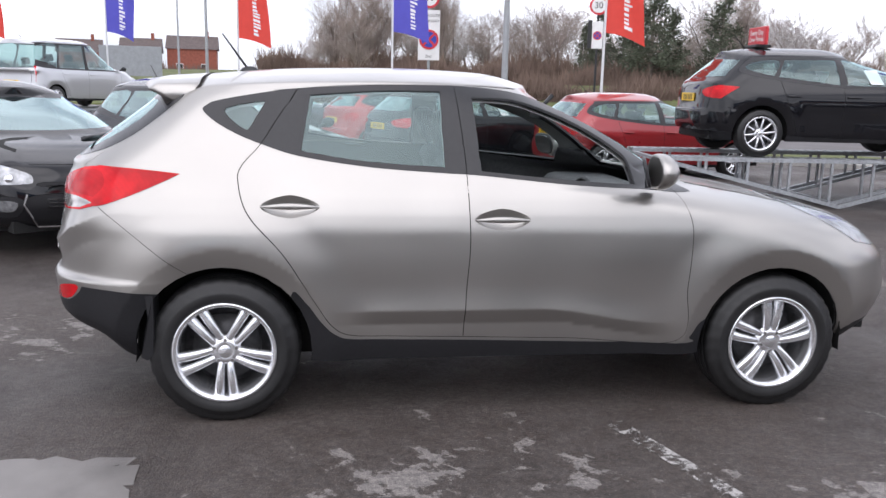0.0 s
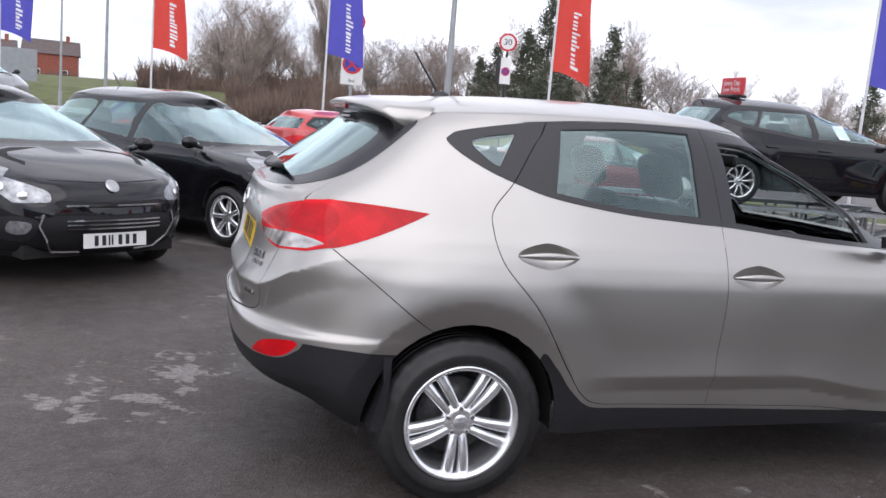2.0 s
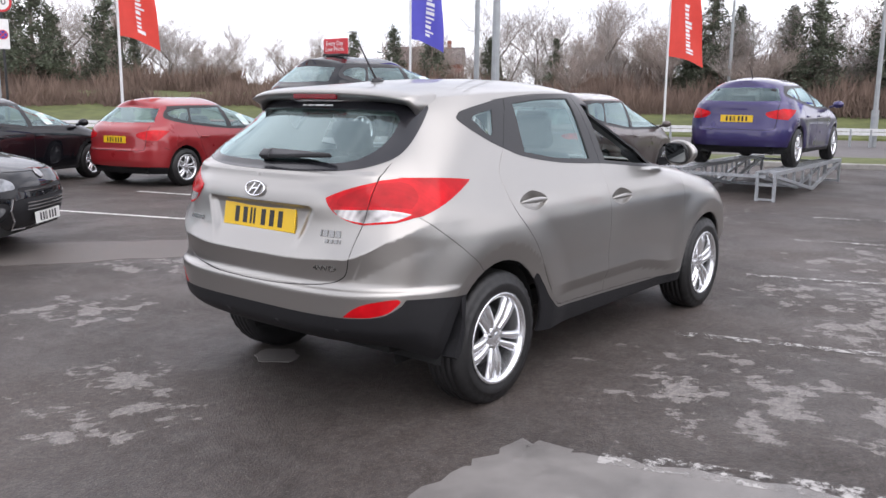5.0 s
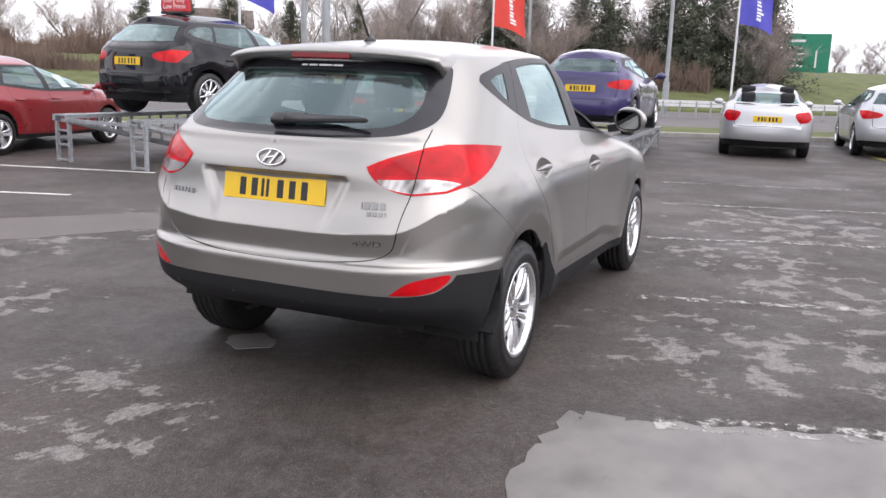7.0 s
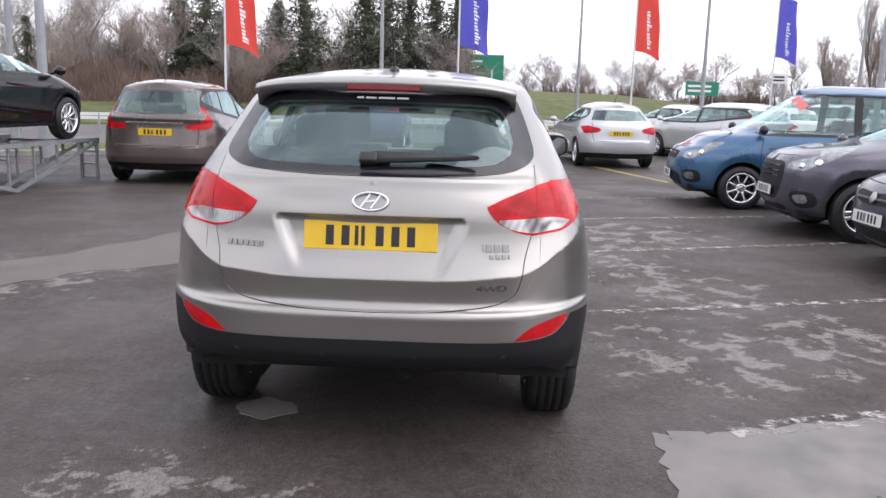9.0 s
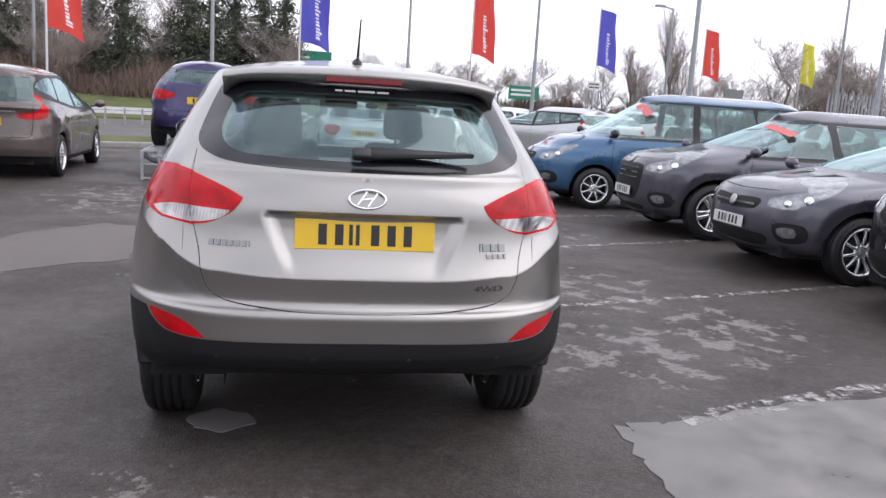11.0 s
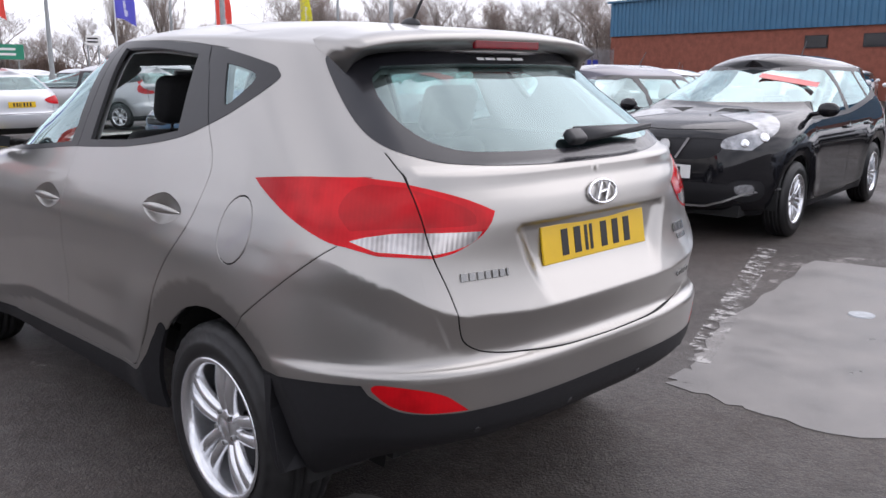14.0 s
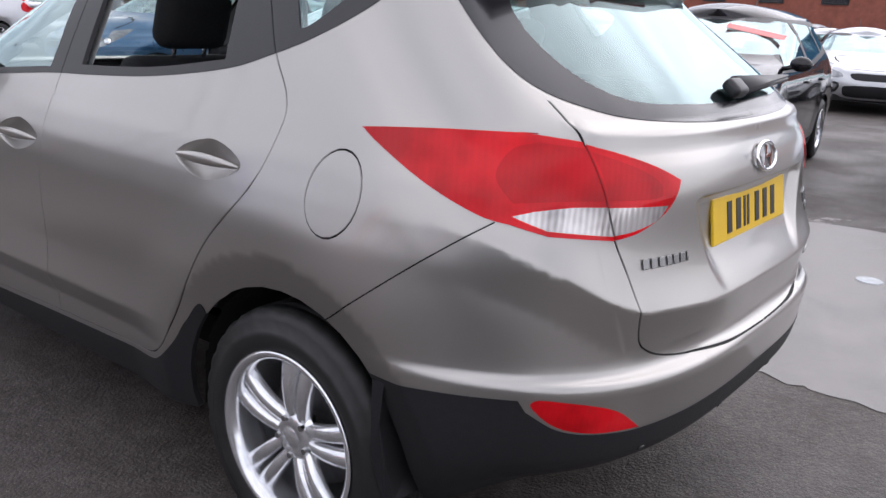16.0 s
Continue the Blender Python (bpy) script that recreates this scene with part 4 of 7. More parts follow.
        v.co = (1.972 + 0.082 * x, s * (0.935 + 0.108 * y * (1 + 0.1 * x)), 1.172 + 0.084 * z * (1 - 0.12 * y))
    mir = part("door_mirror", bm, CH, fd, "body-coloured door mirror", True)
    bm = bmesh.new()
    turn = Matrix.Translation((1.908, s * 0.935, 1.172)) @ Matrix.Rotation(radians(s * 20), 4, "Z") @ Matrix.Rotation(radians(-15), 4, "Y")
    disc(bm, turn, 0.016, 0.094, 0.071)
    part("mirror_rim", bm, M["trim"], mir, "black mirror rim")
    bm = bmesh.new()
    disc(bm, turn @ Matrix.Translation((-0.007, 0, 0)), 0.006, 0.084, 0.061)
    part("mirror_glass", bm, M["mirror"], mir, "mirror glass")
    bm = bmesh.new()
    bar(bm, (1.985, s * 0.79, 1.105), (1.975, s * 0.90, 1.125), 0.05, 0.05)
    part("mirror_foot", bm, M["trim"], mir, "black mirror foot")
    # mud flaps
    bm = bmesh.new()
    pts = [(-0.335, 0.60), (-0.325, 0.50), (-0.345, 0.42), (-0.362, 0.315), (-0.335, 0.30), (-0.310, 0.33), (-0.300, 0.42), (-0.30, 0.60)]
    a_, b_ = [bm.verts.new((x - (0.02 if z < 0.33 else 0.0), s * 0.76, z)) for x, z in pts], [bm.verts.new((x, s * (0.893 if z > 0.33 else 0.878), z)) for x, z in pts]
    bm.faces.new(a_ if s > 0 else a_[::-1])
    bm.faces.new(b_[::-1] if s > 0 else b_)
    for i in range(len(pts)):
        j = (i + 1) % len(pts)
        q = (a_[i], b_[i], b_[j], a_[j])
        bm.faces.new(q if s > 0 else q[::-1])
    part("mud_flap", bm, M["clad"], hero, "black rubber mud flap")
sk.add(hero, "windscreen", "windscreen", M["glass"], off=-0.003)
sk.add(gate, "rear_window", "rear_glass", M["privacy"], off=0.001, label="tinted rear window")
sk.add(gate, "window_edge", "frit", M["frit"], off=0.002, rim=0.012, label="black edge of the rear window, its wide corners painted for dark reflection")
sk.add(hero, "bonnet", "bonnet", CH, rim=0.01)
sk.add(hero, "grille", ["grille", "intake", "nose_clad"], M["clad"])
# cabin lining behind every closed panel
v, f, n = sk.piece(["body", "rear_door", "front_door", "surround", "tailgate", "flap", "flap_gap", *sk.gaps, "tail_in", "tail_out", "white_in", "white_out", "bumper", "frit", "fog"], off=-0.032)
cz = v[f].mean(1)[:, 2]
put("cabin_lining", mesh("cabin_lining", v, f[:, ::-1], [M["liner"], M["headliner"]], None, slots=(cz > 1.17).astype(int)), hero, "dark cabin trim with a pale headlining")
underbody(hero, -0.52, 3.3, 0.86, 0.37, ((0.0, 0.335, 0.392), (2.64, 0.325, 0.385)))
wheels(hero, [(0.0, -0.772, 0.330), (2.64, -0.772, 0.330), (0.0, 0.772, 0.330), (2.64, 0.772, 0.330)], 0.340, 0.2275, 0.225, 5, True, True, 96, (0.628, 0.0, 0.10, 0.9))
cabin(hero, 1.50, 0.70, 0.37, 0.555, 2.05, drop=0.04)
# the roof spoiler
n_ = 41
vs, fs = [], []
for i in range(n_):
    t = -1 + 2 * i / (n_ - 1)
    y = 0.560 * t
    q = abs(t)
    tip = -0.418 + 0.075 * q**2.6
    zt = 1.541 - 0.028 * q**2 - 0.014 * q**9
    root = 1.572 - 0.036 * q**2 - 0.02 * q**9
    low = 1.492 - 0.012 * q**2 - 0.018 * q**7
    for x, z in ((-0.12, root + 0.004), (-0.24, root - 0.006), (-0.31, (root + zt) / 2 + 0.004), (tip + 0.02, zt + 0.003), (tip, zt - 0.010), (tip + 0.022, low + 0.016), (tip + 0.05, low), (-0.27, low + 0.014 - 0.060 * q**10), (-0.20, low + 0.02 - 0.060 * q**10)):
        vs.append((x, y, z))
for i in range(n_ - 1):
    for j in range(8):
        b = i * 9 + j
        fs.append((b, b + 9, b + 10, b + 1))
fs += [tuple(range(9)), tuple(range((n_ - 1) * 9, n_ * 9))[::-1]]
spoiler = put("roof_spoiler", mesh("roof_spoiler", vs, fs, CH), gate, "body-coloured roof spoiler")
bm = bmesh.new()
rounded(bm, (-0.400, 0, 1.509), (0.016, 0.31, 0.030), r=0.006)
part("high_brake_lamp", bm, M["dark_lens"], spoiler, "red high-level brake lamp")
# roof aerial
bm = bmesh.new()
bmesh.ops.create_uvsphere(bm, u_segments=16, v_segments=8, radius=1.0, matrix=Matrix.Translation((0.06, 0, 1.588)) @ Matrix.Diagonal((0.048, 0.024, 0.026, 1)))
aer = part("aerial", bm, M["trim"], hero, "black roof aerial", True)
bm = bmesh.new()
tube(bm, (0.05, 0, 1.60), (-0.075, 0, 1.775), 0.0065, 0.0035, 10)
part("aerial_rod", bm, M["trim"], aer)
# wiper on the rear window
p, n = sk.spot("r", 0.0, 1.205, 1, 0.012)
wm = facing(p, n)
bm = bmesh.new()
rounded(bm, (-0.02, 0.018, 0.010), (0.075, 0.05, 0.034), r=0.012)
wip = part("rear_wiper", bm, M["trim"], gate, "black rear wiper", True, wm)
bm = bmesh.new()
v = box(bm, 0.20, 0.030, 0.012, 0.42, 0.050, 0.024)
for q in v:
    k = (q.co.x - 0.0) / 0.41
    q.co.y = 0.022 + (q.co.y - 0.030) * (1.15 - 0.85 * k) + 0.012 * k
es = list({e for q in v for e in q.link_edges})
bmesh.ops.bevel(bm, geom=es, offset=0.006, segments=2, affect="EDGES")
part("wiper_blade", bm, M["trim"], wip, "", True)
# number plate, badge and lettering on the tailgate
p, n = sk.spot("r", 0.0, 0.937, 1, 0.004)
number_plate(gate, (-0.768, 0, 0.9375), (-1, 0, 0.16))
p, n = sk.spot("r", 0.0, 1.073, 1, 0.004)
bm = bmesh.new()
v, f = [], []
for i in range(40):
    a = 2 * math.pi * i / 40
    for j in range(8):
        b = 2 * math.pi * j / 8
        v.append(((0.067 + 0.0055 * math.cos(b)) * math.cos(a), (0.0345 + 0.0055 * math.cos(b)) * math.sin(a), 0.005 * math.sin(b) + 0.003))
for i in range(40):
    for j in range(8):
        f.append((i * 8 + j, ((i + 1) % 40) * 8 + j, ((i + 1) % 40) * 8 + (j + 1) % 8, i * 8 + (j + 1) % 8))
badge = put("badge", mesh("badge", v, f, M["chrome"]), gate, "chrome oval badge", facing(p, n))
for p, q, w in (((-0.036, -0.022, 0.003), (-0.002, 0.027, 0.003), 0.007), ((0.002, -0.027, 0.003), (0.036, 0.022, 0.003), 0.007), ((-0.018, -0.002, 0.003), (0.018, 0.004, 0.003), 0.006)):
    bm = bmesh.new()
    bar(bm, p, q, w, 0.010)
    part("badge_bar", bm, M["chrome"], badge)


def marks(y0, z0, widths, height, gap=0.006, side=1):
    """Chrome lettering that is not read, as a row of small bars."""
    x = 0.0
    for w in widths:
        p, n = sk.spot("r", abs(y0 - side * (x + w / 2)), z0, 1 if y0 > 0 else -1, 0.002)
        bm = bmesh.new()
        box(bm, 0, 0, 0.001, w, height, 0.004, bevel=0.0012)
        part("letter_bar", bm, M["letter"], gate, "", m=facing(p, n))
        x += w + gap


marks(0.565, 0.895, (0.018, 0.018, 0.018, 0.016, 0.018, 0.018, 0.006), 0.022)
marks(-0.435, 0.905, (0.006, 0.026, 0.026, 0.026), 0.030)
marks(-0.462, 0.872, (0.018, 0.018, 0.018, 0.008), 0.018)
p, n = sk.spot("r", 0.475, 0.752, -1, 0.002)
letters("four_wheel_drive_mark", "4WD", 0.043, 0.002, M["letter"], gate, facing(p, n) @ Matrix.Diagonal((1.25, 0.8, 1, 1)), "chrome letters")
# parking sensors and reflectors
for y in (0.18, 0.53):
    for s in (1, -1):
        p, n = sk.spot("r", y, 0.47, s, 0.001)
        bm = bmesh.new()
        bmesh.ops.create_cone(bm, cap_ends=True, segments=16, radius1=0.011, radius2=0.010, depth=0.006)
        part("parking_sensor", bm, M["trim"], hero, "small round sensor", m=facing(p, n))
# the dealer's strip along the top of the rear window
x = -0.105
for w in (0.05, 0.07, 0.045, 0.03):
    p, n = sk.spot("r", abs(x + w / 2), 1.462, 1 if x + w / 2 > 0 else -1, 0.004)
    bm = bmesh.new()
    box(bm, 0, 0, 0, w, 0.011, 0.0006)
    part("window_strip", bm, M["sign_white"], gate, "white transfer lettering", m=facing(p, n))
    x += w + 0.008
# inner mirror
bm = bmesh.new()
rounded(bm, (1.62, 0, 1.40), (0.035, 0.24, 0.065), r=0.014)
bar(bm, (1.63, 0, 1.42), (1.70, 0, 1.50), 0.02, 0.02)
part("inner_mirror", bm, M["trim"], hero, "black inner mirror", True)


# ---------------------------------------------------------------- the other cars
KINDS = {
    # ro, wb, fo, half width, height, belt, rear belt, nose, bonnet end, screen base, screen top, rear glass base x and h, its top x, roof ratio
    "hatch": dict(ro=0.76, wb=2.60, fo=0.86, W=0.90, H=1.48, belt=0.95, beltr=1.02, hn=0.74, hh=1.00, wbx=2.45, wtx=1.42, gbx=-0.62, gbh=1.02, gtx=-0.30, tum=0.66, xb=1.10, xc=0.22, tail="wide"),
    "small": dict(ro=0.62, wb=2.54, fo=0.80, W=0.865, H=1.46, belt=0.95, beltr=1.03, hn=0.74, hh=1.00, wbx=2.38, wtx=1.40, gbx=-0.52, gbh=1.02, gtx=-0.22, tum=0.66, xb=1.08, xc=0.25, tail="wide"),
    "mpv": dict(ro=0.80, wb=2.70, fo=0.86, W=0.92, H=1.64, belt=1.00, beltr=1.08, hn=0.78, hh=1.08, wbx=2.65, wtx=1.55, gbx=-0.74, gbh=1.06, gtx=-0.52, tum=0.72, xb=1.15, xc=0.20, tail="boomerang"),
    "van": dict(ro=0.74, wb=2.73, fo=0.91, W=0.905, H=1.80, belt=1.08, beltr=1.08, hn=0.84, hh=1.12, wbx=2.72, wtx=1.82, gbx=-0.71, gbh=1.06, gtx=-0.62, tum=0.80, xb=1.20, xc=0.18, tail="tall"),
    "suv": dict(ro=0.78, wb=2.63, fo=0.84, W=0.89, H=1.60, belt=1.02, beltr=1.10, hn=0.84, hh=1.08, wbx=2.45, wtx=1.48, gbx=-0.66, gbh=1.10, gtx=-0.36, tum=0.68, xb=1.10, xc=0.22, tail="wide"),
    "coupe": dict(ro=0.85, wb=2.44, fo=0.80, W=0.84, H=1.40, belt=0.92, beltr=0.95, hn=0.70, hh=0.97, wbx=2.15, wtx=1.25, gbx=-0.02, gbh=0.985, gtx=0.40, tum=0.66, xb=0.90, xc=0.42, tail="block"),
    "estate": dict(ro=0.86, wb=2.64, fo=0.90, W=0.90, H=1.50, belt=0.96, beltr=1.00, hn=0.74, hh=1.00, wbx=2.45, wtx=1.42, gbx=-0.72, gbh=1.02, gtx=-0.44, tum=0.67, xb=1.10, xc=0.20, tail="wide"),
}


def other_car(label, m, kind, colour, step=0.075, spokes=(5, True), plates=True, group="parked cars", papers=False, sticker=False, bars=0, brow=None, look_="plain", bright=False, **over):
    c = {**KINDS[kind], **over}
    ro, wb, W, H, X = c["ro"], c["wb"], c["W"], c["H"], c["wb"] + c["fo"]
    belt, beltr, hn, hh, wbx, wtx, gbx, gbh, gtx, xb, xc = (c[k] for k in ("belt", "beltr", "hn", "hh", "wbx", "wtx", "gbx", "gbh", "gtx", "xb", "xc"))
    hR, tum = H - 0.12, c["tum"]
    boot = kind == "coupe"
    xr = [(0.22, -ro + 0.14), (0.34, -ro + 0.03), (0.46, -ro), (0.60, -ro + 0.004), (0.64, -ro + 0.03), (gbh - 0.12, -ro + 0.055)]
    xr += [(gbh - 0.035, -ro + 0.12), (gbh - 0.004, gbx - 0.12), (gbh + 0.012, gbx)] if boot else [(gbh - 0.02, gbx - 0.045), (gbh + 0.012, gbx)]
    R = c.get("R", 0.315)
    ar = R + 0.055
    shp = Shape(
        xr=xr + [(hR, gtx)],
        xf=[(0.22, X - 0.20), (0.34, X - 0.05), (0.48, X), (hn - 0.14, X - 0.02), (hn, X - 0.10), (hn + 0.07, X - 0.26), (hh - 0.06, wbx + 0.42), (hh - 0.008, wbx + 0.05), (hh + 0.012, wbx), (hR, wtx)],
        w=[(0.22, 0.945 * W), (0.34, 0.975 * W), (0.55, 0.99 * W), (0.76, W), (belt - 0.10, 0.985 * W), (belt, 0.945 * W), (belt + 0.1, 0.90 * W), (hR, tum * W)],
        h0=0.22, hR=hR,
        edge=[(gtx - 0.1, hR - 0.035), (gtx + 0.5, hR + 0.0), (wtx - 0.4, hR + 0.004), (wtx + 0.05, hR - 0.025)],
        crown=[(gtx - 0.1, hR + 0.045), (gtx + 0.5, H - 0.005), (wtx - 0.45, H), (wtx + 0.05, hR + 0.045)],
        ar=0.62, nr=3.3, af=0.95, nf=2.7, arches=((0.0, R, ar), (wb, R, ar)), flare=0.014)
    shp.stride = 60
    k = Skin(shp)
    k.arch(0, R, ar).arch(wb, R, ar)
    D = "s %.3f %.3f"
    F, T = "f %.3f %.3f", "r %.3f %.3f"

    def path(*q):
        return "; ".join(t % (a, b) for t, a, b in q)

    xa = wbx - 0.30
    roofz = hR - 0.045
    rear_top = gtx + (0.42 if kind not in ("van", "mpv", "estate") else 0.30)
    k.line(path((D, xb, belt), (D, xb + 0.01, 0.7), (D, xb, 0.30)), 0.008)
    k.line(path((D, xa + 0.06, belt - 0.03), (D, xa + 0.08, 0.75), (D, xa - 0.04, 0.30), (D, xb, 0.285), (D, 0.55, 0.30), (D, ar + 0.06, 0.50), (D, ar - 0.05, 0.75), (D, xc + 0.02, beltr)), 0.008)
    k.line(path((T, 0, 0.61), (T, 0.60 * W, 0.61), (T, 0.70 * W, 0.68), (T, 0.72 * W, gbh)), 0.010)
    k.line(path((F, 0, hn + 0.015), (F, 0.55 * W, hn + 0.03), (D, X - 0.52, hn + 0.13), (D, wbx + 0.10, hh - 0.02)), 0.008)
    k.line(path((D, -ro + 0.30, 0.66), (D, -ar, 0.62)), 0.007)
    k.area("screen", path((F, 0, hh + 0.03), (F, 0, hh + 0.03), (F, 0.84 * W, hh + 0.04), (F, 0.84 * W, hh + 0.04), (F, 0.62 * W, hR - 0.06), (F, 0.62 * W, hR - 0.06), (F, 0, hR - 0.045), (F, 0, hR - 0.045)), 3)
    q = min(0.80, 0.74 + (0.06 if kind == "van" else 0))
    k.area("back_glass", path((T, 0, gbh + 0.035), (T, 0, gbh + 0.035), (T, (q - 0.02) * W, gbh + 0.05), (T, (q - 0.02) * W, gbh + 0.05), (T, (tum - 0.08) * W, hR - 0.07), (T, (tum - 0.08) * W, hR - 0.07), (T, 0, hR - 0.055), (T, 0, hR - 0.055)), 3)
    k.area("side_glass_f", path((D, xb + 0.05, belt + 0.03), (D, xb + 0.05, belt + 0.03), (D, xa + 0.02, belt + 0.025), (D, xa + 0.02, belt + 0.025), (D, wtx - 0.06, roofz - 0.02), (D, wtx - 0.30, roofz), (D, xb + 0.05, roofz), (D, xb + 0.05, roofz)), 3)
    k.area("side_glass_r", path((D, xb - 0.05, belt + 0.03), (D, xb - 0.05, belt + 0.03), (D, xb - 0.05, roofz), (D, xb - 0.05, roofz), (D, max(xc + 0.12, rear_top), roofz - 0.015), (D, max(xc + 0.12, rear_top), roofz - 0.015), (D, xc, beltr + 0.05), (D, xc, beltr + 0.05)), 3)
    if not boot:
        k.area("side_glass_q", path((D, xc - 0.07, beltr + 0.06), (D, xc - 0.07, beltr + 0.06), (D, max(xc + 0.05, rear_top - 0.05), roofz - 0.03), (D, gtx + 0.24, roofz - 0.05), (D, gtx + 0.10 - (0.12 if kind in ("van", "estate") else 0), (beltr + roofz) / 2)), 3)
    k.area("surround", path((D, xa + 0.14, belt - 0.015), (D, xa + 0.14, belt - 0.015), (D, wtx - 0.02, roofz + 0.02), (D, wtx - 0.3, roofz + 0.03), (D, rear_top - 0.1, roofz + 0.02), (D, gtx + 0.18, roofz - 0.02), (D, gtx + 0.02 if not boot else xc - 0.1, (beltr + roofz) / 2), (D, gtx + 0.08 if not boot else xc - 0.08, beltr + 0.08), (D, xc - 0.05, beltr + 0.01), (D, xb, belt - 0.01)), 3)
    hy = 0.60 * W
    if look_ != "plain":
        k.area("head", path((D, X - 0.84, hn + 0.150), (D, X - 0.60, hn + 0.128), (F, 0.80 * W, hn + 0.045), (F, 0.56 * W, hn - 0.035), (F, 0.52 * W, hn - 0.085), (F, 0.56 * W, hn - 0.125), (F, 0.78 * W, hn - 0.115), (D, X - 0.46, hn - 0.005), (D, X - 0.64, hn + 0.080)), 3)
    k.area("head", path((D, X - 0.66, hn + 0.115), (D, X - 0.45, hn + 0.085), (F, 0.80 * W, hn + 0.01), (F, hy, hn - 0.05), (F, hy - 0.02, hn - 0.12), (F, 0.76 * W, hn - 0.135), (D, X - 0.42, hn - 0.02)), 3)
    # the face: upper and lower openings as (share of half width, height), chrome bars, plate
    faces = {
        "plain": (((0, hn - 0.04), (0.42, hn - 0.045), (0.36, hn - 0.15), (0, hn - 0.16)), ((0, 0.50), (0.50, 0.48), (0.55, 0.40), (0.46, 0.29), (0, 0.28)), [hn - 0.075 - 0.035 * i for i in range(bars)], 0.34, 0.455),
        "low": (((0, hn - 0.125), (0.44, hn - 0.11), (0.46, hn - 0.15), (0, hn - 0.165)), ((0, 0.555), (0.50, 0.555), (0.60, 0.47), (0.46, 0.275), (0, 0.26)), (hn - 0.145, 0.515, 0.485, 0.455), 0.42, 0.365),
        "deep": (((0, hn - 0.05), (0.40, hn - 0.055), (0.48, hn - 0.17), (0.38, 0.44), (0, 0.42)), ((0, 0.36), (0.46, 0.36), (0.42, 0.29), (0, 0.28)), (hn - 0.10, hn - 0.16, hn - 0.22), 0.38, 0.515),
        "slit": (((0, hn - 0.07), (0.40, hn - 0.06), (0.37, hn - 0.16), (0, hn - 0.18)), ((0, 0.42), (0.52, 0.41), (0.46, 0.30), (0, 0.29)), (hn - 0.115, hn - 0.125), 0.37, 0.50),
        "vee": (((0, hn - 0.05), (0.52, hn - 0.045), (0.44, hn - 0.20), (0, hn - 0.22)), ((0, 0.52), (0.62, 0.50), (0.66, 0.40), (0.50, 0.30), (0, 0.29)), (), 0.3, 0.60),
    }
    upper, lower, rows, rowy, plate_z = faces[look_]
    twice = lambda q: [(F, a * W, z) for a, z in (q[0], *q, q[-1])]
    k.area("grille", path(*twice(upper)), 3)
    k.area("fog_front", path((F, 0.66 * W, 0.485), (F, 0.78 * W, 0.50), (F, 0.79 * W, 0.42), (F, 0.69 * W, 0.41)), 3)
    k.area("fog_bay", path((F, 0.62 * W, 0.52), (F, 0.84 * W, 0.53), (F, 0.84 * W, 0.38), (F, 0.66 * W, 0.36)), 3)
    k.area("intake", path(*twice(lower)), 3)
    th = gbh - 0.16
    tails = {
        "wide": ((T, 0.52 * W, th + 0.02), (T, 0.80 * W, th + 0.085), (D, -ro + 0.44, th + 0.07), (D, -ro + 0.36, th + 0.02), (T, 0.88 * W, th - 0.09), (T, 0.60 * W, th - 0.06)),
        "tall": ((T, 0.82 * W, 0.72), (T, 0.82 * W, 1.20), (D, -ro + 0.14, 1.22), (D, -ro + 0.19, 1.0), (D, -ro + 0.17, 0.72)),
        "boomerang": ((T, 0.50 * W, 0.93), (T, 0.80 * W, 1.0), (T, 0.78 * W, 1.25), (D, -ro + 0.22, 1.28), (D, -ro + 0.30, 1.02), (D, -ro + 0.26, 0.90), (T, 0.78 * W, 0.86), (T, 0.55 * W, 0.87)),
        "block": ((T, 0.58 * W, 0.86), (T, 0.85 * W, 0.90), (D, -ro + 0.30, 0.86), (D, -ro + 0.30, 0.78), (T, 0.86 * W, 0.70), (T, 0.68 * W, 0.70)),
    }
    k.area("tail", path(*tails[c["tail"]]), 3)
    k.area("skirt", path((T, 0, 0.22), (T, 0, 0.22), (T, 0, 0.335), (T, 0.9 * W, 0.34), (D, -ro + 0.4, 0.33), (D, xb, 0.27), (D, X - 0.5, 0.27), (F, 0.6 * W, 0.25), (F, 0, 0.25), (F, 0, 0.22), (F, 0, 0.22)), 1)
    k.cut(step)
    car = base("car", m, label, "car", group)
    k.add(car, "body", ["body"], colour, rim=0.012)
    for key in k.gaps if step < 0.1 else [k.gaps]:
        for s in (1, -1):
            k.add(car, "seam", key, M["gap"], (s,), -0.003)
    k.add(car, "skirt", "skirt", M["clad"], rim=0.02)
    k.add(car, "windscreen", "screen", M["screen"])
    k.add(car, "rear_window", "back_glass", M["privacy"])
    k.add(car, "grille", ["grille", "intake", "fog_bay"], M["clad"], off=-0.006, label="dark grille")
    for s in (1, -1):
        for a in ("side_glass_f", "side_glass_r", "side_glass_q"):
            k.add(car, "side_window", a, M["glass"] if a[-1] == "f" else M["privacy"], (s,), -0.002)
        k.add(car, "window_surround", "surround", M["trim"], (s,), 0.001, 0.01)
        k.add(car, "headlamp", "head", M["head_lens"], (s,), 0.003, 0.01, "clear headlamp")
        k.add(car, "tail_lamp", "tail", M["red_lens"], (s,), 0.003, 0.01, "red tail lamp")
        k.add(car, "front_fog_lamp", "fog_front", M["head_lens"], (s,), 0.001, 0.01)
        bm = bmesh.new()
        bmesh.ops.create_uvsphere(bm, u_segments=14, v_segments=8, radius=1.0, matrix=Matrix.Translation((xa + 0.10, s * (W + 0.08), belt + 0.07)) @ Matrix.Diagonal((0.06, 0.095, 0.066, 1)))
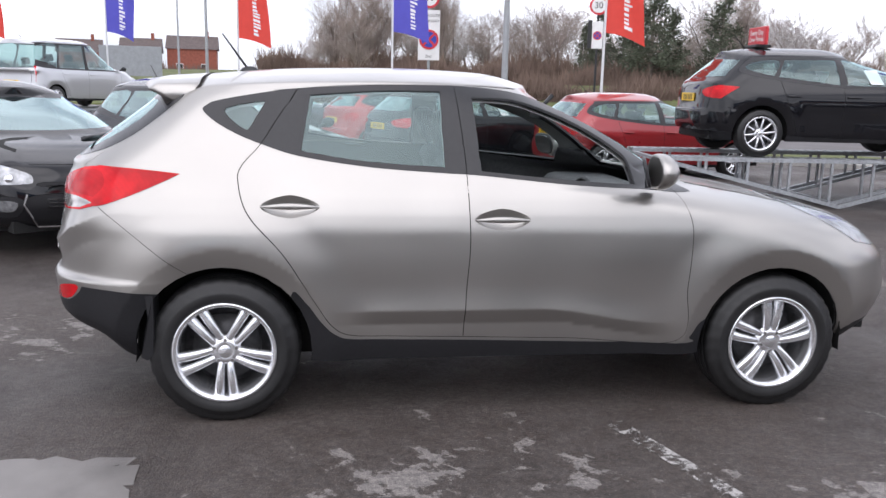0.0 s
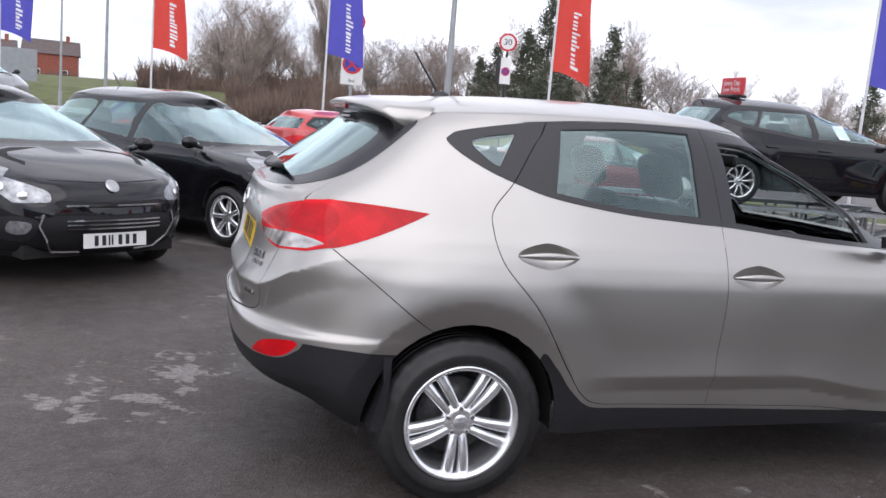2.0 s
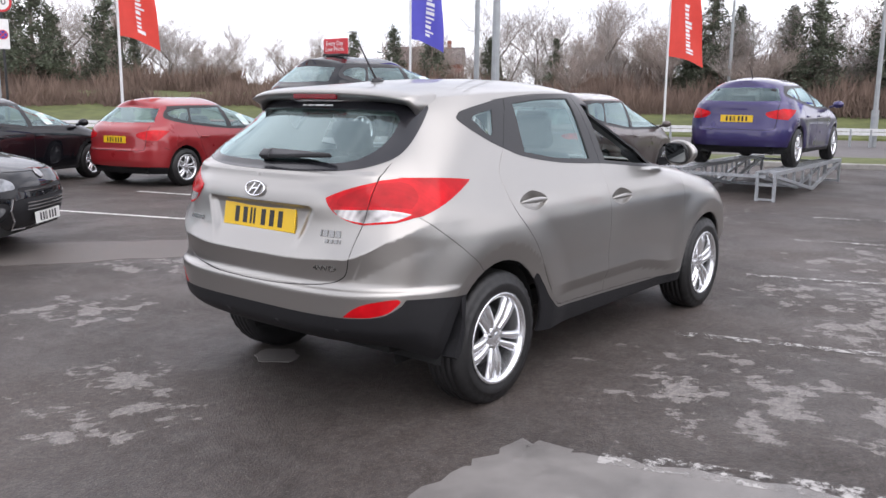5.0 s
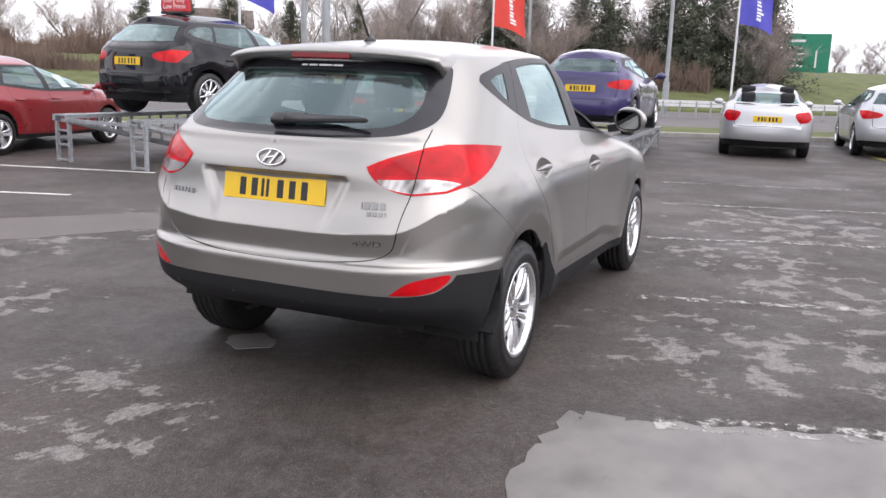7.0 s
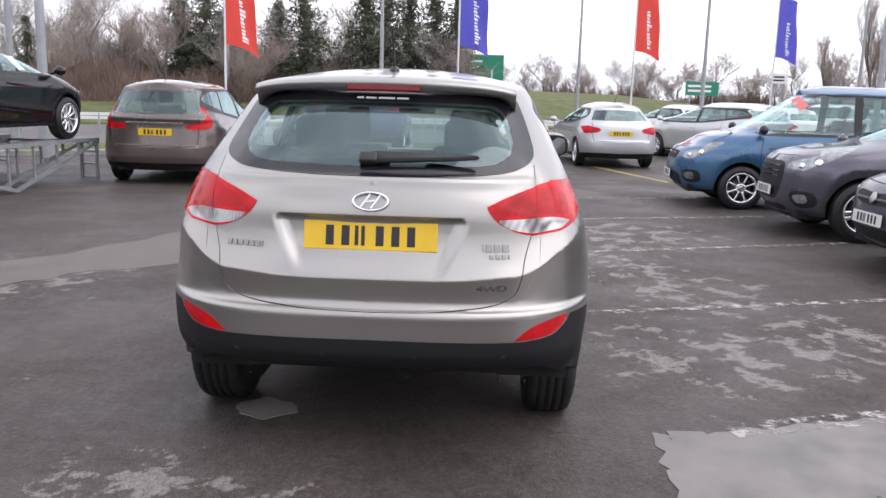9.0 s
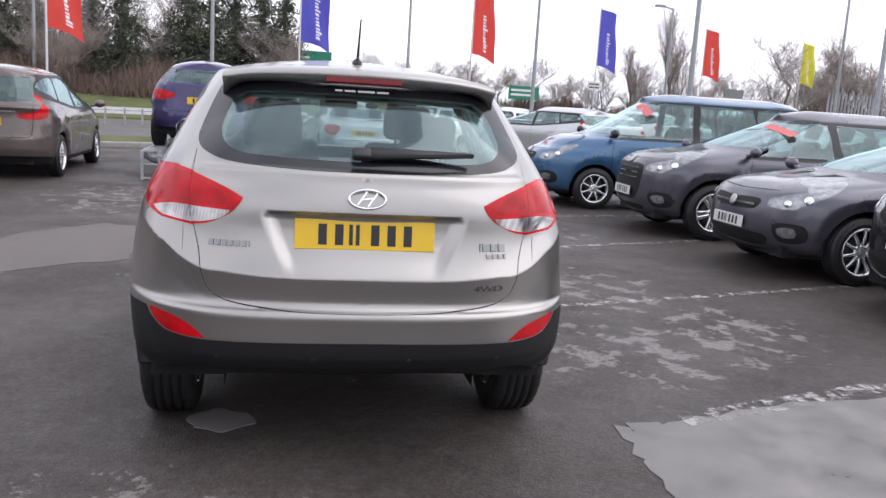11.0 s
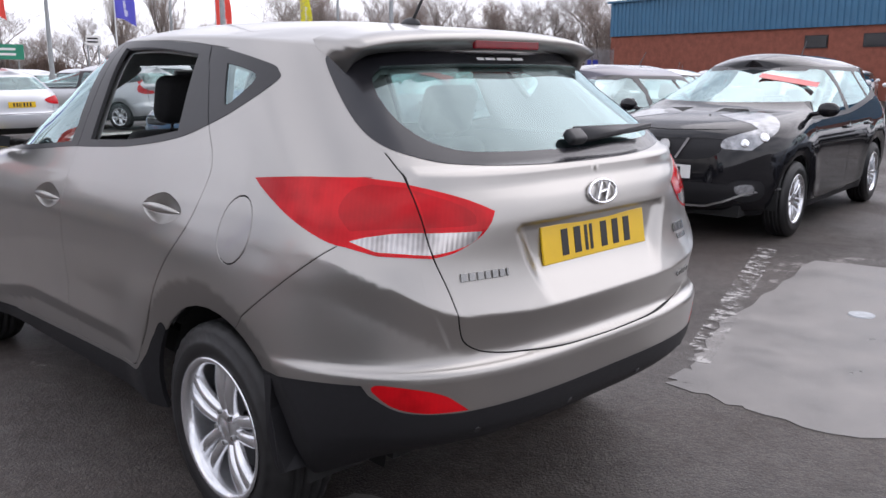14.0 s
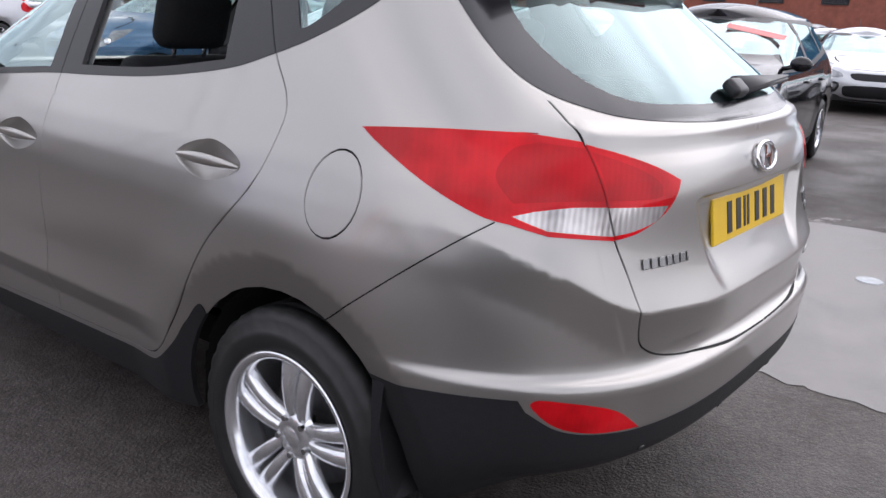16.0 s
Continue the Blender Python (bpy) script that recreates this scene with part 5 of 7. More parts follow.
        bar(bm, (xa + 0.11, s * (W - 0.07), belt + 0.02), (xa + 0.10, s * (W + 0.04), belt + 0.05), 0.05, 0.04)
        part("door_mirror", bm, colour if kind != "van" else M["trim"], car, "", True)
        for hx in (xb + 0.14, xc + 0.20):
            p, n = k.spot("s", hx, belt - 0.13, s, 0.014)
            bm = bmesh.new()
            rounded(bm, (0, 0, 0), (0.19, 0.028, 0.022), r=0.008)
            part("door_handle", bm, colour, car, "", True, facing(p, n))
    v, f, n = k.piece(["body", "surround", *k.gaps], off=-0.03)
    f = f[(v[f].mean(1)[:, 2] > 0.5)]
    put("cabin_lining", mesh("cabin_lining", v, f[:, ::-1], M["liner"]), car)
    underbody(car, -ro + 0.15, X - 0.2, W - 0.03, 0.27, ((0.0, R, ar), (wb, R, ar)))
    tw = 0.205
    wheels(car, [(0, -W + tw / 2 + 0.012, R), (wb, -W + tw / 2 + 0.012, R), (0, W - tw / 2 - 0.012, R), (wb, W - tw / 2 - 0.012, R)], R, c.get("rim", 0.212), tw, spokes[0], spokes[1], False, 48 if step < 0.1 else 28)
    cabin(car, wbx - 1.25, wbx - 2.10 if not boot else wbx - 1.7, 0.36, belt - 0.42, wbx - 0.32, True, W - 0.1, False)
    if plates:
        p, n = k.spot("r", 0.0, gbh - 0.24 if c["tail"] != "tall" else 0.72, 1, 0.004)
        number_plate(car, p, (n.x, 0, n.z * 0.3))
        p, n = k.spot("f", 0.0, plate_z, 1, 0.012)
        number_plate(car, p, (n.x, 0, 0.05), False)
    for z in rows:
        bm = bmesh.new()
        pts = [k.spot("f", y, z, 1, 0.006)[0] for y in (rowy * W, 0.6 * rowy * W, 0.0)]
        pts += [Vector((p.x, -p.y, p.z)) for p in pts[-2::-1]]
        for a, b in zip(pts, pts[1:]):
            bar(bm, a, b, 0.010, 0.012)
        part("grille_bar", bm, M["chrome"], car, "chrome grille bar")
    for s in (1, -1) if step < 0.1 else ():
        # reflector bowls in the headlamps
        for y, z, r in ((0.70, hn - 0.080, 0.034), (0.82, hn - 0.035, 0.040)):
            p, n = k.spot("f", y * W, z, s, 0.004)
            v, f = lathe([(0.0, 0.004), (r * 0.62, 0.006), (r * 0.66, 0.003), (r, 0.006), (r * 1.05, 0.0)], 18, "z")
            put("reflector", mesh("reflector", v, f, M["chrome"]), car, "round reflector in the headlamp", facing(p, n))
        if bright:
            bm = bmesh.new()
            pts = [k.spot("s", xa + 0.10 - (xa + 0.10 - xc) * i / 9, belt - 0.012 + (beltr - belt) * (i / 9)**2, s, 0.004)[0] for i in range(10)]
            ring = [[bm.verts.new(p + Vector((0, s * dy, dz))) for dy, dz in ((-0.004, -0.007), (0.004, -0.007), (0.004, 0.007), (-0.004, 0.007))] for p in pts]
            for p, q in zip(ring, ring[1:]):
                for i in range(4):
                    bm.faces.new((p[i], p[(i + 1) % 4], q[(i + 1) % 4], q[i]) if s < 0 else (q[i], q[(i + 1) % 4], p[(i + 1) % 4], p[i]))
            part("window_brightwork", bm, M["chrome"], car, "chrome strip under the windows")
        if look_ == "low":
            bm = bmesh.new()
            pts = [k.spot("f", y * W, z, s, 0.005)[0] for y, z in ((0.58, 0.56), (0.61, 0.47), (0.54, 0.36), (0.47, 0.27), (0.25, 0.265))]
            for p, q in zip(pts, pts[1:]):
                bar(bm, p, q, 0.012, 0.014)
            part("grille_surround", bm, M["chrome"], car, "chrome edge of the grille")
        if look_ == "vee":
            bm = bmesh.new()
            pts = [k.spot("f", y * W, z, s, 0.008)[0] for y, z in ((0.22, hn - 0.045), (0.12, hn - 0.21))]
            bar(bm, pts[0], pts[1], 0.042, 0.018)
            part("grille_blade", bm, M["chrome"], car, "chrome blade beside the badge")
            bm = bmesh.new()
            pts = [k.spot("f", y * W, z, s, 0.006)[0] for y, z in ((0.0, 0.305), (0.40, 0.315), (0.56, 0.36), (0.74, 0.435), (0.93, 0.45))]
            for p, q in zip(pts, pts[1:]):
                bar(bm, p, q, 0.022, 0.016)
            part("bumper_edge", bm, M["brushed"], car, "silver edge along the lower bumper")
    if bars:
        p, n = k.spot("f", 0.0, hn - (0.115 if look_ in ("vee", "slit") else 0.01), 1, 0.006)
        bm = bmesh.new()
        bmesh.ops.create_uvsphere(bm, u_segments=12, v_segments=8, radius=1.0, matrix=Matrix.Diagonal((0.056, 0.060, 0.012, 1)))
        part("badge", bm, M["brushed"], car, "round chrome badge", True, facing(p, n))
    if brow:
        p, n = k.spot("r", 0.0, gbh - 0.10, 1, 0.006)
        bm = bmesh.new()
        rounded(bm, (0, 0, 0), (0.9, 0.03, 0.012), r=0.004)
        part("tailgate_trim", bm, M["chrome"], car, "chrome strip", m=facing(p, n))
    if papers:
        for s in (1, -1):
            p, n = k.spot("s", xb + 0.45, belt + 0.16, s, -0.02)
            bm = bmesh.new()
            box(bm, 0, 0, 0, 0.20, 0.27, 0.002)
            part("price_card", bm, M["paper"], car, "white price card in the window", m=facing(p, n))
    if sticker:
        u0 = [k.spot("f", y, z, 1, 0.004) for y, z in ((0.42 * W, hR - 0.09), (0.56 * W, hR - 0.20))]
        p, n = (u0[0][0] + u0[1][0]) / 2, u0[0][1]
        bm = bmesh.new()
        box(bm, 0, 0, 0, 0.54, 0.13, 0.002)
        part("price_sticker", bm, M["sticker"], car, "red sticker across the windscreen", m=facing(p, n) @ Matrix.Rotation(radians(-28), 4, "Z"))
    bm = bmesh.new()
    tube(bm, (gtx + 0.35, 0, H - 0.02), (gtx + 0.18, 0, H + 0.16), 0.008, 0.004, 6)
    part("aerial", bm, M["trim"], car)
    return car


def heading(az):
    """A way over the ground, in degrees from +y towards +x."""
    return Vector((math.sin(radians(az)), math.cos(radians(az)), 0))


def by_rear(x, y, az, z=0.0, pitch=0.0):
    """The pose of a car whose rear axle's middle stands there."""
    return Matrix.Translation((x, y, z)) @ Matrix.Rotation(radians(90 - az), 4, "Z") @ Matrix.Rotation(radians(-pitch), 4, "Y")


def by_wheel(x, y, az, side, ahead, half=0.78):
    """The same from a tyre's foot: side 1 is the car's left, ahead how far in front of the rear axle."""
    f = heading(az)
    left = Vector((-f.y, f.x, 0))
    p = Vector((x, y, 0)) - left * side * half - f * ahead
    return by_rear(p.x, p.y, az)


ROW = -17.5
suv_row = "cars in the row across the aisle"
other_car("black crossover with a red sticker on its windscreen, parked on asphalt", by_wheel(0.885, -5.18, -6, 1, 2.63), "suv", M["black_paint"], 0.06, (5, True), group=suv_row, sticker=True, bars=2, look_="vee", R=0.33, rim=0.215, hn=0.92, hh=1.11)
other_car("dark graphite five-door hatchback parked in a bay", by_wheel(3.05, -4.88, -2, 1, 2.68), "hatch", M["graphite"], 0.06, (10, False), group=suv_row, bars=1, look_="slit", bright=True, wb=2.68, R=0.325, rim=0.222, H=1.50, hn=0.80)
other_car("dark graphite compact SUV with red sticker, parked in a bay", by_wheel(5.53, -4.70, 2, 1, 2.64), "suv", M["graphite"], 0.06, (5, True), group=suv_row, sticker=True, bars=3, look_="deep", R=0.345, rim=0.23, H=1.63, hn=0.91, hh=1.10)
other_car("blue van-like family car with roof rails, parked in a bay", by_wheel(8.32, -4.21, 4, 1, 2.73), "van", M["blue_paint"], 0.06, (8, False), group=suv_row, sticker=True, bars=1)
other_car("pale blue hatchback at the end of the row", by_wheel(-1.75, -6.25, -8, 1, 2.54), "small", M["pale_blue"], 0.08, (7, False), group=suv_row, bars=1)
other_car("black hatchback with a chrome-barred grille, facing the aisle", by_rear(-3.52, 5.83, 145), "hatch", M["black_paint"], 0.06, (5, True), group="cars by the aisle", bars=2, look_="low", wb=2.61, hn=0.77)
other_car("black estate car beside a black hatchback", by_wheel(-0.57, 5.02, 140, -1, 2.71), "estate", M["black_paint"], 0.06, (7, False), group="cars by the aisle", bars=1, look_="low", wb=2.71, hn=0.77, ro=0.98, H=1.55, gbx=-0.84, gtx=-0.58)
other_car("red five-door hatchback with a price card, parked on asphalt", by_wheel(5.10, 9.20, 80, -1, 0), "hatch", M["red_paint"], 0.06, (5, True), group="cars near the verge", papers=True)
other_car("black five-door hatchback parked near the verge", by_rear(2.05, 11.25, 66), "hatch", M["black_paint"], 0.07, (5, True), group="cars near the verge", papers=True)
other_car("bright red small hatchback parked near the verge", by_rear(1.1, 13.5, 66), "small", M["bright_red"], 0.07, (7, False), group="cars near the verge")
other_car("brown family MPV standing alone on the asphalt", by_wheel(9.77, 3.84, 88, -1, 0), "mpv", M["brown"], 0.06, (5, True), group="cars near the verge", brow=True)
other_car("silver open-top coupe with its roof shut, at the kerb", by_rear(14.2, -1.05, 84), "coupe", M["silver"], 0.07, (7, False), group="cars near the verge")
other_car("silver five-door hatchback at the kerb", by_rear(15.9, -3.55, 84), "hatch", M["silver"], 0.07, (5, True), group="cars near the verge")
other_car("silver MPV parked askew by the verge", by_rear(18.6, -7.6, 60), "mpv", M["silver"], 0.08, (5, True), group="cars near the verge", H=1.55)
audi = by_rear(6.30, 6.95, 95, 0.68)
other_car("black five-door hatchback shown on a steel ramp", audi, "hatch", M["black_paint"], 0.06, (10, False), group="cars on ramps", papers=True, R=0.32, rim=0.222)
other_car("purple small hatchback shown on a steel ramp", by_rear(11.05, 1.75, 88, 0.46), "small", M["purple"], 0.06, (5, True), group="cars on ramps")
other_car("silver van-like family car shown on a steel ramp", by_rear(-7.67, 20.7, 29, 0.62), "van", M["silver"], 0.07, (5, True), group="cars on ramps", H=1.93)
other_car("dark hatchback behind the row of black cars", by_rear(-7.0, 9.5, 160), "small", M["graphite"], 0.09, (5, True), group="cars near the verge")
other_car("dark grey hatchback beside a bright red one", by_rear(-2.0, 15.2, 66), "hatch", M["graphite"], 0.09, (5, True), group="cars near the verge")

# rows further off: five cars built once, then repeated
far = [other_car("white small hatchback in a far row", by_rear(24.5, -11.0, 75), "small", M["white_paint"], 0.11, (5, True), False, "far rows of cars"),
       other_car("silver hatchback in a far row", by_rear(8.0, -17.5, 160), "hatch", M["silver"], 0.11, (5, True), False, "far rows of cars"),
       other_car("black hatchback in a far row", by_rear(11.0, -17.0, 160), "hatch", M["black_paint"], 0.11, (5, True), False, "far rows of cars"),
       other_car("dark red hatchback in a far row", by_rear(14.0, -16.5, 160), "small", M["red_paint"], 0.11, (5, True), False, "far rows of cars"),
       other_car("blue hatchback in a far row", by_rear(17.0, -16.0, 160), "hatch", M["blue_paint"], 0.11, (5, True), False, "far rows of cars"),
       other_car("white family MPV in a far row", by_rear(20.0, -15.5, 160), "mpv", M["white_paint"], 0.11, (5, True), False, "far rows of cars")]
rng = random.Random(7)
across, along = heading(72.5), heading(-17.5)
for row, (dist, n0, n1) in enumerate(((11.8, -3, 5), (17.4, -3, 7), (23.4, -4, 9), (29.0, -4, 9), (35.0, -3, 8))):
    for i in range(n0, n1):
        p = Vector((2.0, -5.0, 0)) - along * dist + across * (i * 2.55 + rng.uniform(-0.2, 0.2))
        if p.x > 22.0:  # the fence stands there
            continue
        copy_thing(far[rng.choice((0, 0, 1, 1, 2, 3, 4, 5))], by_rear(p.x, p.y, ROW + (180 if row % 2 else 0) + rng.uniform(-2, 2)))
for i in range(5):
    p = Vector((26.5, -8.0, 0)) + heading(150) * (2.7 * i)
    copy_thing(far[(0, 1, 0, 5, 1)[i]], by_rear(p.x, p.y, 62 + rng.uniform(-3, 3)))


# ---------------------------------------------------------------- ground
def asphalt():
    m = bpy.data.materials.new("damp_asphalt")
    m.use_nodes = True
    n, l = m.node_tree.nodes, m.node_tree.links
    b = n["Principled BSDF"]
    c = n.new("ShaderNodeTexCoord")

    def noise_(scale, detail=6, rough=0.6):
        t = n.new("ShaderNodeTexNoise")
        t.inputs["Scale"].default_value, t.inputs["Detail"].default_value, t.inputs["Roughness"].default_value = scale, detail, rough
        l.new(c.outputs["Object"], t.inputs["Vector"])
        return t.outputs["Fac"]

    def ramp(x, a, z, lo=0.0, hi=1.0):
        r = n.new("ShaderNodeMapRange")
        r.interpolation_type = "SMOOTHSTEP"
        for i, v in enumerate((a, z, lo, hi)):
            r.inputs[i + 1].default_value = v
        l.new(x, r.inputs[0])
        return r.outputs[0]

    def mth(op, x, y):
        q = n.new("ShaderNodeMath")
        q.operation = op
        for i, v in enumerate((x, y)):
            if isinstance(v, (int, float)):
                q.inputs[i].default_value = v
            else:
                l.new(v, q.inputs[i])
        return q.outputs[0]

    def blend(f, x, y, mode="MIX"):
        q = n.new("ShaderNodeMix")
        q.data_type, q.blend_type = "RGBA", mode
        for key, v in ((0, f), (6, x), (7, y)):
            if isinstance(v, (int, float)):
                q.inputs[key].default_value = v
            elif isinstance(v, tuple):
                q.inputs[key].default_value = (*v, 1)
            else:
                l.new(v, q.inputs[key])
        return q.outputs[2]

    # worn, paler scabs, in some stretches of the lot more than in others
    near = None
    for x, y, r in SCABS:
        d = n.new("ShaderNodeVectorMath")
        d.operation = "DISTANCE"
        d.inputs[1].default_value = (x, y, 0)
        l.new(c.outputs["Object"], d.inputs[0])
        q = ramp(d.outputs["Value"], r, r * 0.25)
        near = q if near is None else mth("MAXIMUM", near, q)
    worn = noise_(4.2, 11, 0.68)
    scab = ramp(mth("ADD", worn, mth("MULTIPLY", mth("SUBTRACT", near, 1.0), 0.15)), 0.508, 0.545)
    grain, stain, tone = noise_(160, 3), noise_(0.55, 7), noise_(9, 8, 0.7)
    col = blend(ramp(stain, 0.32, 0.70), (0.042, 0.033, 0.0285), (0.090, 0.072, 0.0625))
    col = blend(mth("MULTIPLY", ramp(tone, 0.36, 0.70), 0.5), col, (0.135, 0.12, 0.113))
    col = blend(mth("MULTIPLY", scab, 0.9), col, (0.275, 0.255, 0.24))
    v = n.new("ShaderNodeTexVoronoi")
    v.inputs["Scale"].default_value = 85
    l.new(c.outputs["Object"], v.inputs["Vector"])
    col = blend(mth("MULTIPLY", ramp(v.outputs["Distance"], 0.26, 0.10), 0.6), col, (0.27, 0.25, 0.24))
    col = blend(mth("MULTIPLY", ramp(grain, 0.38, 0.62), 0.75), col, blend(1.0, col, (0.45, 0.45, 0.45), "MULTIPLY"))
    mott = noise_(34, 5, 0.7)
    col = blend(ramp(mott, 0.36, 0.64), blend(1.0, col, (0.66, 0.66, 0.67), "MULTIPLY"), blend(1.0, col, (1.22, 1.20, 1.18), "MULTIPLY"))
    l.new(col, b.inputs["Base Color"])
    damp = noise_(0.8, 6)
    l.new(mth("ADD", ramp(damp, 0.35, 0.65, 0.42, 0.66), mth("MULTIPLY", grain, 0.12)), b.inputs["Roughness"])
    bp = n.new("ShaderNodeBump")
    bp.inputs["Strength"].default_value, bp.inputs["Distance"].default_value = 0.8, 0.006
    l.new(mth("ADD", mth("MULTIPLY", v.outputs["Distance"], 0.6), mth("MULTIPLY", grain, 0.8)), bp.inputs["Height"])
    l.new(bp.outputs["Normal"], b.inputs["Normal"])
    return m


SCABS = ((0.9, -1.75, 1.2), (1.4, -2.6, 1.3), (2.6, -2.2, 1.2), (-1.35, 0.5, 0.8), (-1.0, 0.9, 0.7), (-0.4, 2.4, 0.9), (3.6, -1.6, 1.2), (5.5, -2.0, 2.0), (0.9, 3.6, 0.9),
         (-2.6, 1.6, 0.8), (2.4, 3.2, 1.4), (-0.2, -4.0, 1.2), (7.5, 2.0, 2.5), (-1.6, -1.6, 0.5))
M["asphalt"] = asphalt()
M["patch"] = mat("smooth_repair_patch", (0.205, 0.192, 0.182), 0.42, var=0.42, scale=3.2, rvar=0.16, bump=0.25, bscale=260)


def flat(name, pts, z, material, label, category, kind="structure", thick=0.004):
    """A thin sheet over an outline on the ground."""
    bm = bmesh.new()
    low = [bm.verts.new((x, y, z - thick)) for x, y in pts]
    top = [bm.verts.new((x, y, z)) for x, y in pts]
    f = bm.faces.new(top)
    for i in range(len(pts)):
        j = (i + 1) % len(pts)
        bm.faces.new((low[i], low[j], top[j], top[i]))
    bmesh.ops.recalc_face_normals(bm, faces=bm.faces)
    if f.normal.z < 0:
        bmesh.ops.reverse_faces(bm, faces=bm.faces)
    bmesh.ops.triangulate(bm, faces=[f])
    me = bpy.data.meshes.new(name)
    bm.to_mesh(me)
    bm.free()
    me.materials.append(material)
    return tagged(new(name, me), label, category, "", kind)


bm = bmesh.new()
bmesh.ops.create_grid(bm, x_segments=8, y_segments=8, size=900)
me = bpy.data.meshes.new("ground")
bm.to_mesh(me)
bm.free()
me.materials.append(M["asphalt"])
tagged(new("ground", me), "dark damp asphalt with paler worn scabs", "ground", kind="structure")


def ragged(pts, amp, n, seed):
    r = random.Random(seed)
    out = []
    for (x1, y1), (x2, y2) in zip(pts, pts[1:] + pts[:1]):
        for i in range(n):
            t = i / n
            out.append((x1 + (x2 - x1) * t + (r.uniform(-amp, amp) if i else 0), y1 + (y2 - y1) * t + (r.uniform(-amp, amp) if i else 0)))
    return out


flat("asphalt_patch", ragged([(-0.32, -1.24), (-0.98, -1.20), (-1.9, -1.55), (-2.3, -2.6), (-1.2, -4.6), (0.25, -4.35), (-0.02, -2.4), (-0.27, -1.62)], 0.035, 9, 3), 0.004, M["patch"], "paler smooth repair patch in the asphalt", "ground patch")


# a band of paler colour laid over the asphalt
M["pale_band"] = mat("paler_asphalt", (0.135, 0.118, 0.108), 0.6, var=0.35, scale=4.0, rvar=0.1, bump=0.4, bscale=240)
flat("asphalt_band", ragged([(-0.6, 6.2), (0.9, 5.2), (2.19, 4.13), (3.3, 3.2), (4.6, 2.75), (5.3, 2.2), (5.1, 1.5), (3.4, 1.6), (2.64, 2.67), (1.45, 3.51), (0.37, 4.12), (-1.1, 5.2)], 0.05, 7, 5), 0.0035, M["pale_band"], "paler band across the damp asphalt", "ground patch")
flat("asphalt_patch", ragged([(-0.17, 0.70), (-0.08, 0.60), (-0.13, 0.45), (-0.26, 0.40), (-0.36, 0.53), (-0.30, 0.66)], 0.015, 4, 9), 0.0035, M["patch"], "small pale patch on the asphalt", "ground patch")


def worn_paint(name, colour, keep):
    """Road paint, worn through in ragged holes to the asphalt under it."""
    m = mat(name, colour, 0.6, var=0.2, scale=12)
    n, l = m.node_tree.nodes, m.node_tree.links
    c, t, r = n.new("ShaderNodeTexCoord"), n.new("ShaderNodeTexNoise"), n.new("ShaderNodeMapRange")
    t.inputs["Scale"].default_value, t.inputs["Detail"].default_value, t.inputs["Roughness"].default_value = 9, 12, 0.75
    r.inputs[1].default_value, r.inputs[2].default_value = keep - 0.04, keep + 0.05
    l.new(c.outputs["Object"], t.inputs["Vector"])
    l.new(t.outputs["Fac"], r.inputs[0])
    l.new(r.outputs[0], n["Principled BSDF"].inputs["Alpha"])
    return m


LINE_W, LINE_O, LINE_Y = worn_paint("white_bay_paint", (0.62, 0.61, 0.58), 0.40), worn_paint("worn_bay_paint", (0.40, 0.385, 0.37), 0.52), worn_paint("yellow_paint", (0.55, 0.46, 0.12), 0.45)


def bay_line(x1, y1, x2, y2, material, w=0.09, name="bay_line", label="worn white parking bay line on asphalt"):
    d = Vector((x2 - x1, y2 - y1)).normalized()
    s = Vector((-d.y, d.x)) * w / 2
    flat(name, [(x1 + s.x, y1 + s.y), (x1 - s.x, y1 - s.y), (x2 - s.x, y2 - s.y), (x2 + s.x, y2 + s.y)], 0.006, material, label, "road marking", thick=0.002)


bay_line(1.79, -1.04, 3.05, -5.05, LINE_O)
bay_line(4.02, -0.75, 5.55, -4.85, LINE_O)
bay_line(6.30, -0.45, 7.75, -5.0, LINE_O)
bay_line(8.4, -0.1, 9.9, -4.8, LINE_O)
bay_line(-0.27, -1.60, 0.70, -4.5, LINE_O, 0.15)
bay_line(1.95, 7.95, 2.90, 5.30, LINE_W, 0.08)
bay_line(4.05, 8.9, 4.90, 5.95, LINE_W, 0.08)
bay_line(-0.9, 7.2, -0.4, 5.9, LINE_W, 0.08)
bay_line(15.55, -3.1, 12.2, -4.05, LINE_Y, 0.10, "yellow_line", "faded yellow line on asphalt")

# drain cover set in the patch
bm = bmesh.new()
bmesh.ops.create_cone(bm, cap_ends=True, segments=24, radius1=0.075, radius2=0.07, depth=0.006, matrix=Matrix.Translation((-0.55, -3.05, 0.008)))
tagged(part("drain_cover", bm, M["steel"], None), "small round metal cover in the patch", "drain cover")

# ---------------------------------------------------------------- verge, road and bank
KERB = [(-30, 34), (-14, 27.5), (-3, 21.5), (5, 16.2), (11, 12.0), (15.4, 6.6), (18.4, 0.4), (20.6, -4.9), (24.8, -11.6), (30.5, -19.0), (44, -34)]


def offset(line, d):
    out = []
    for i, (x, y) in enumerate(line):
        a, b = Vector(line[max(0, i - 1)]), Vector(line[min(len(line) - 1, i + 1)])
        t = (b - a).normalized()
        out.append((x - t.y * d, y + t.x * d))
    return out


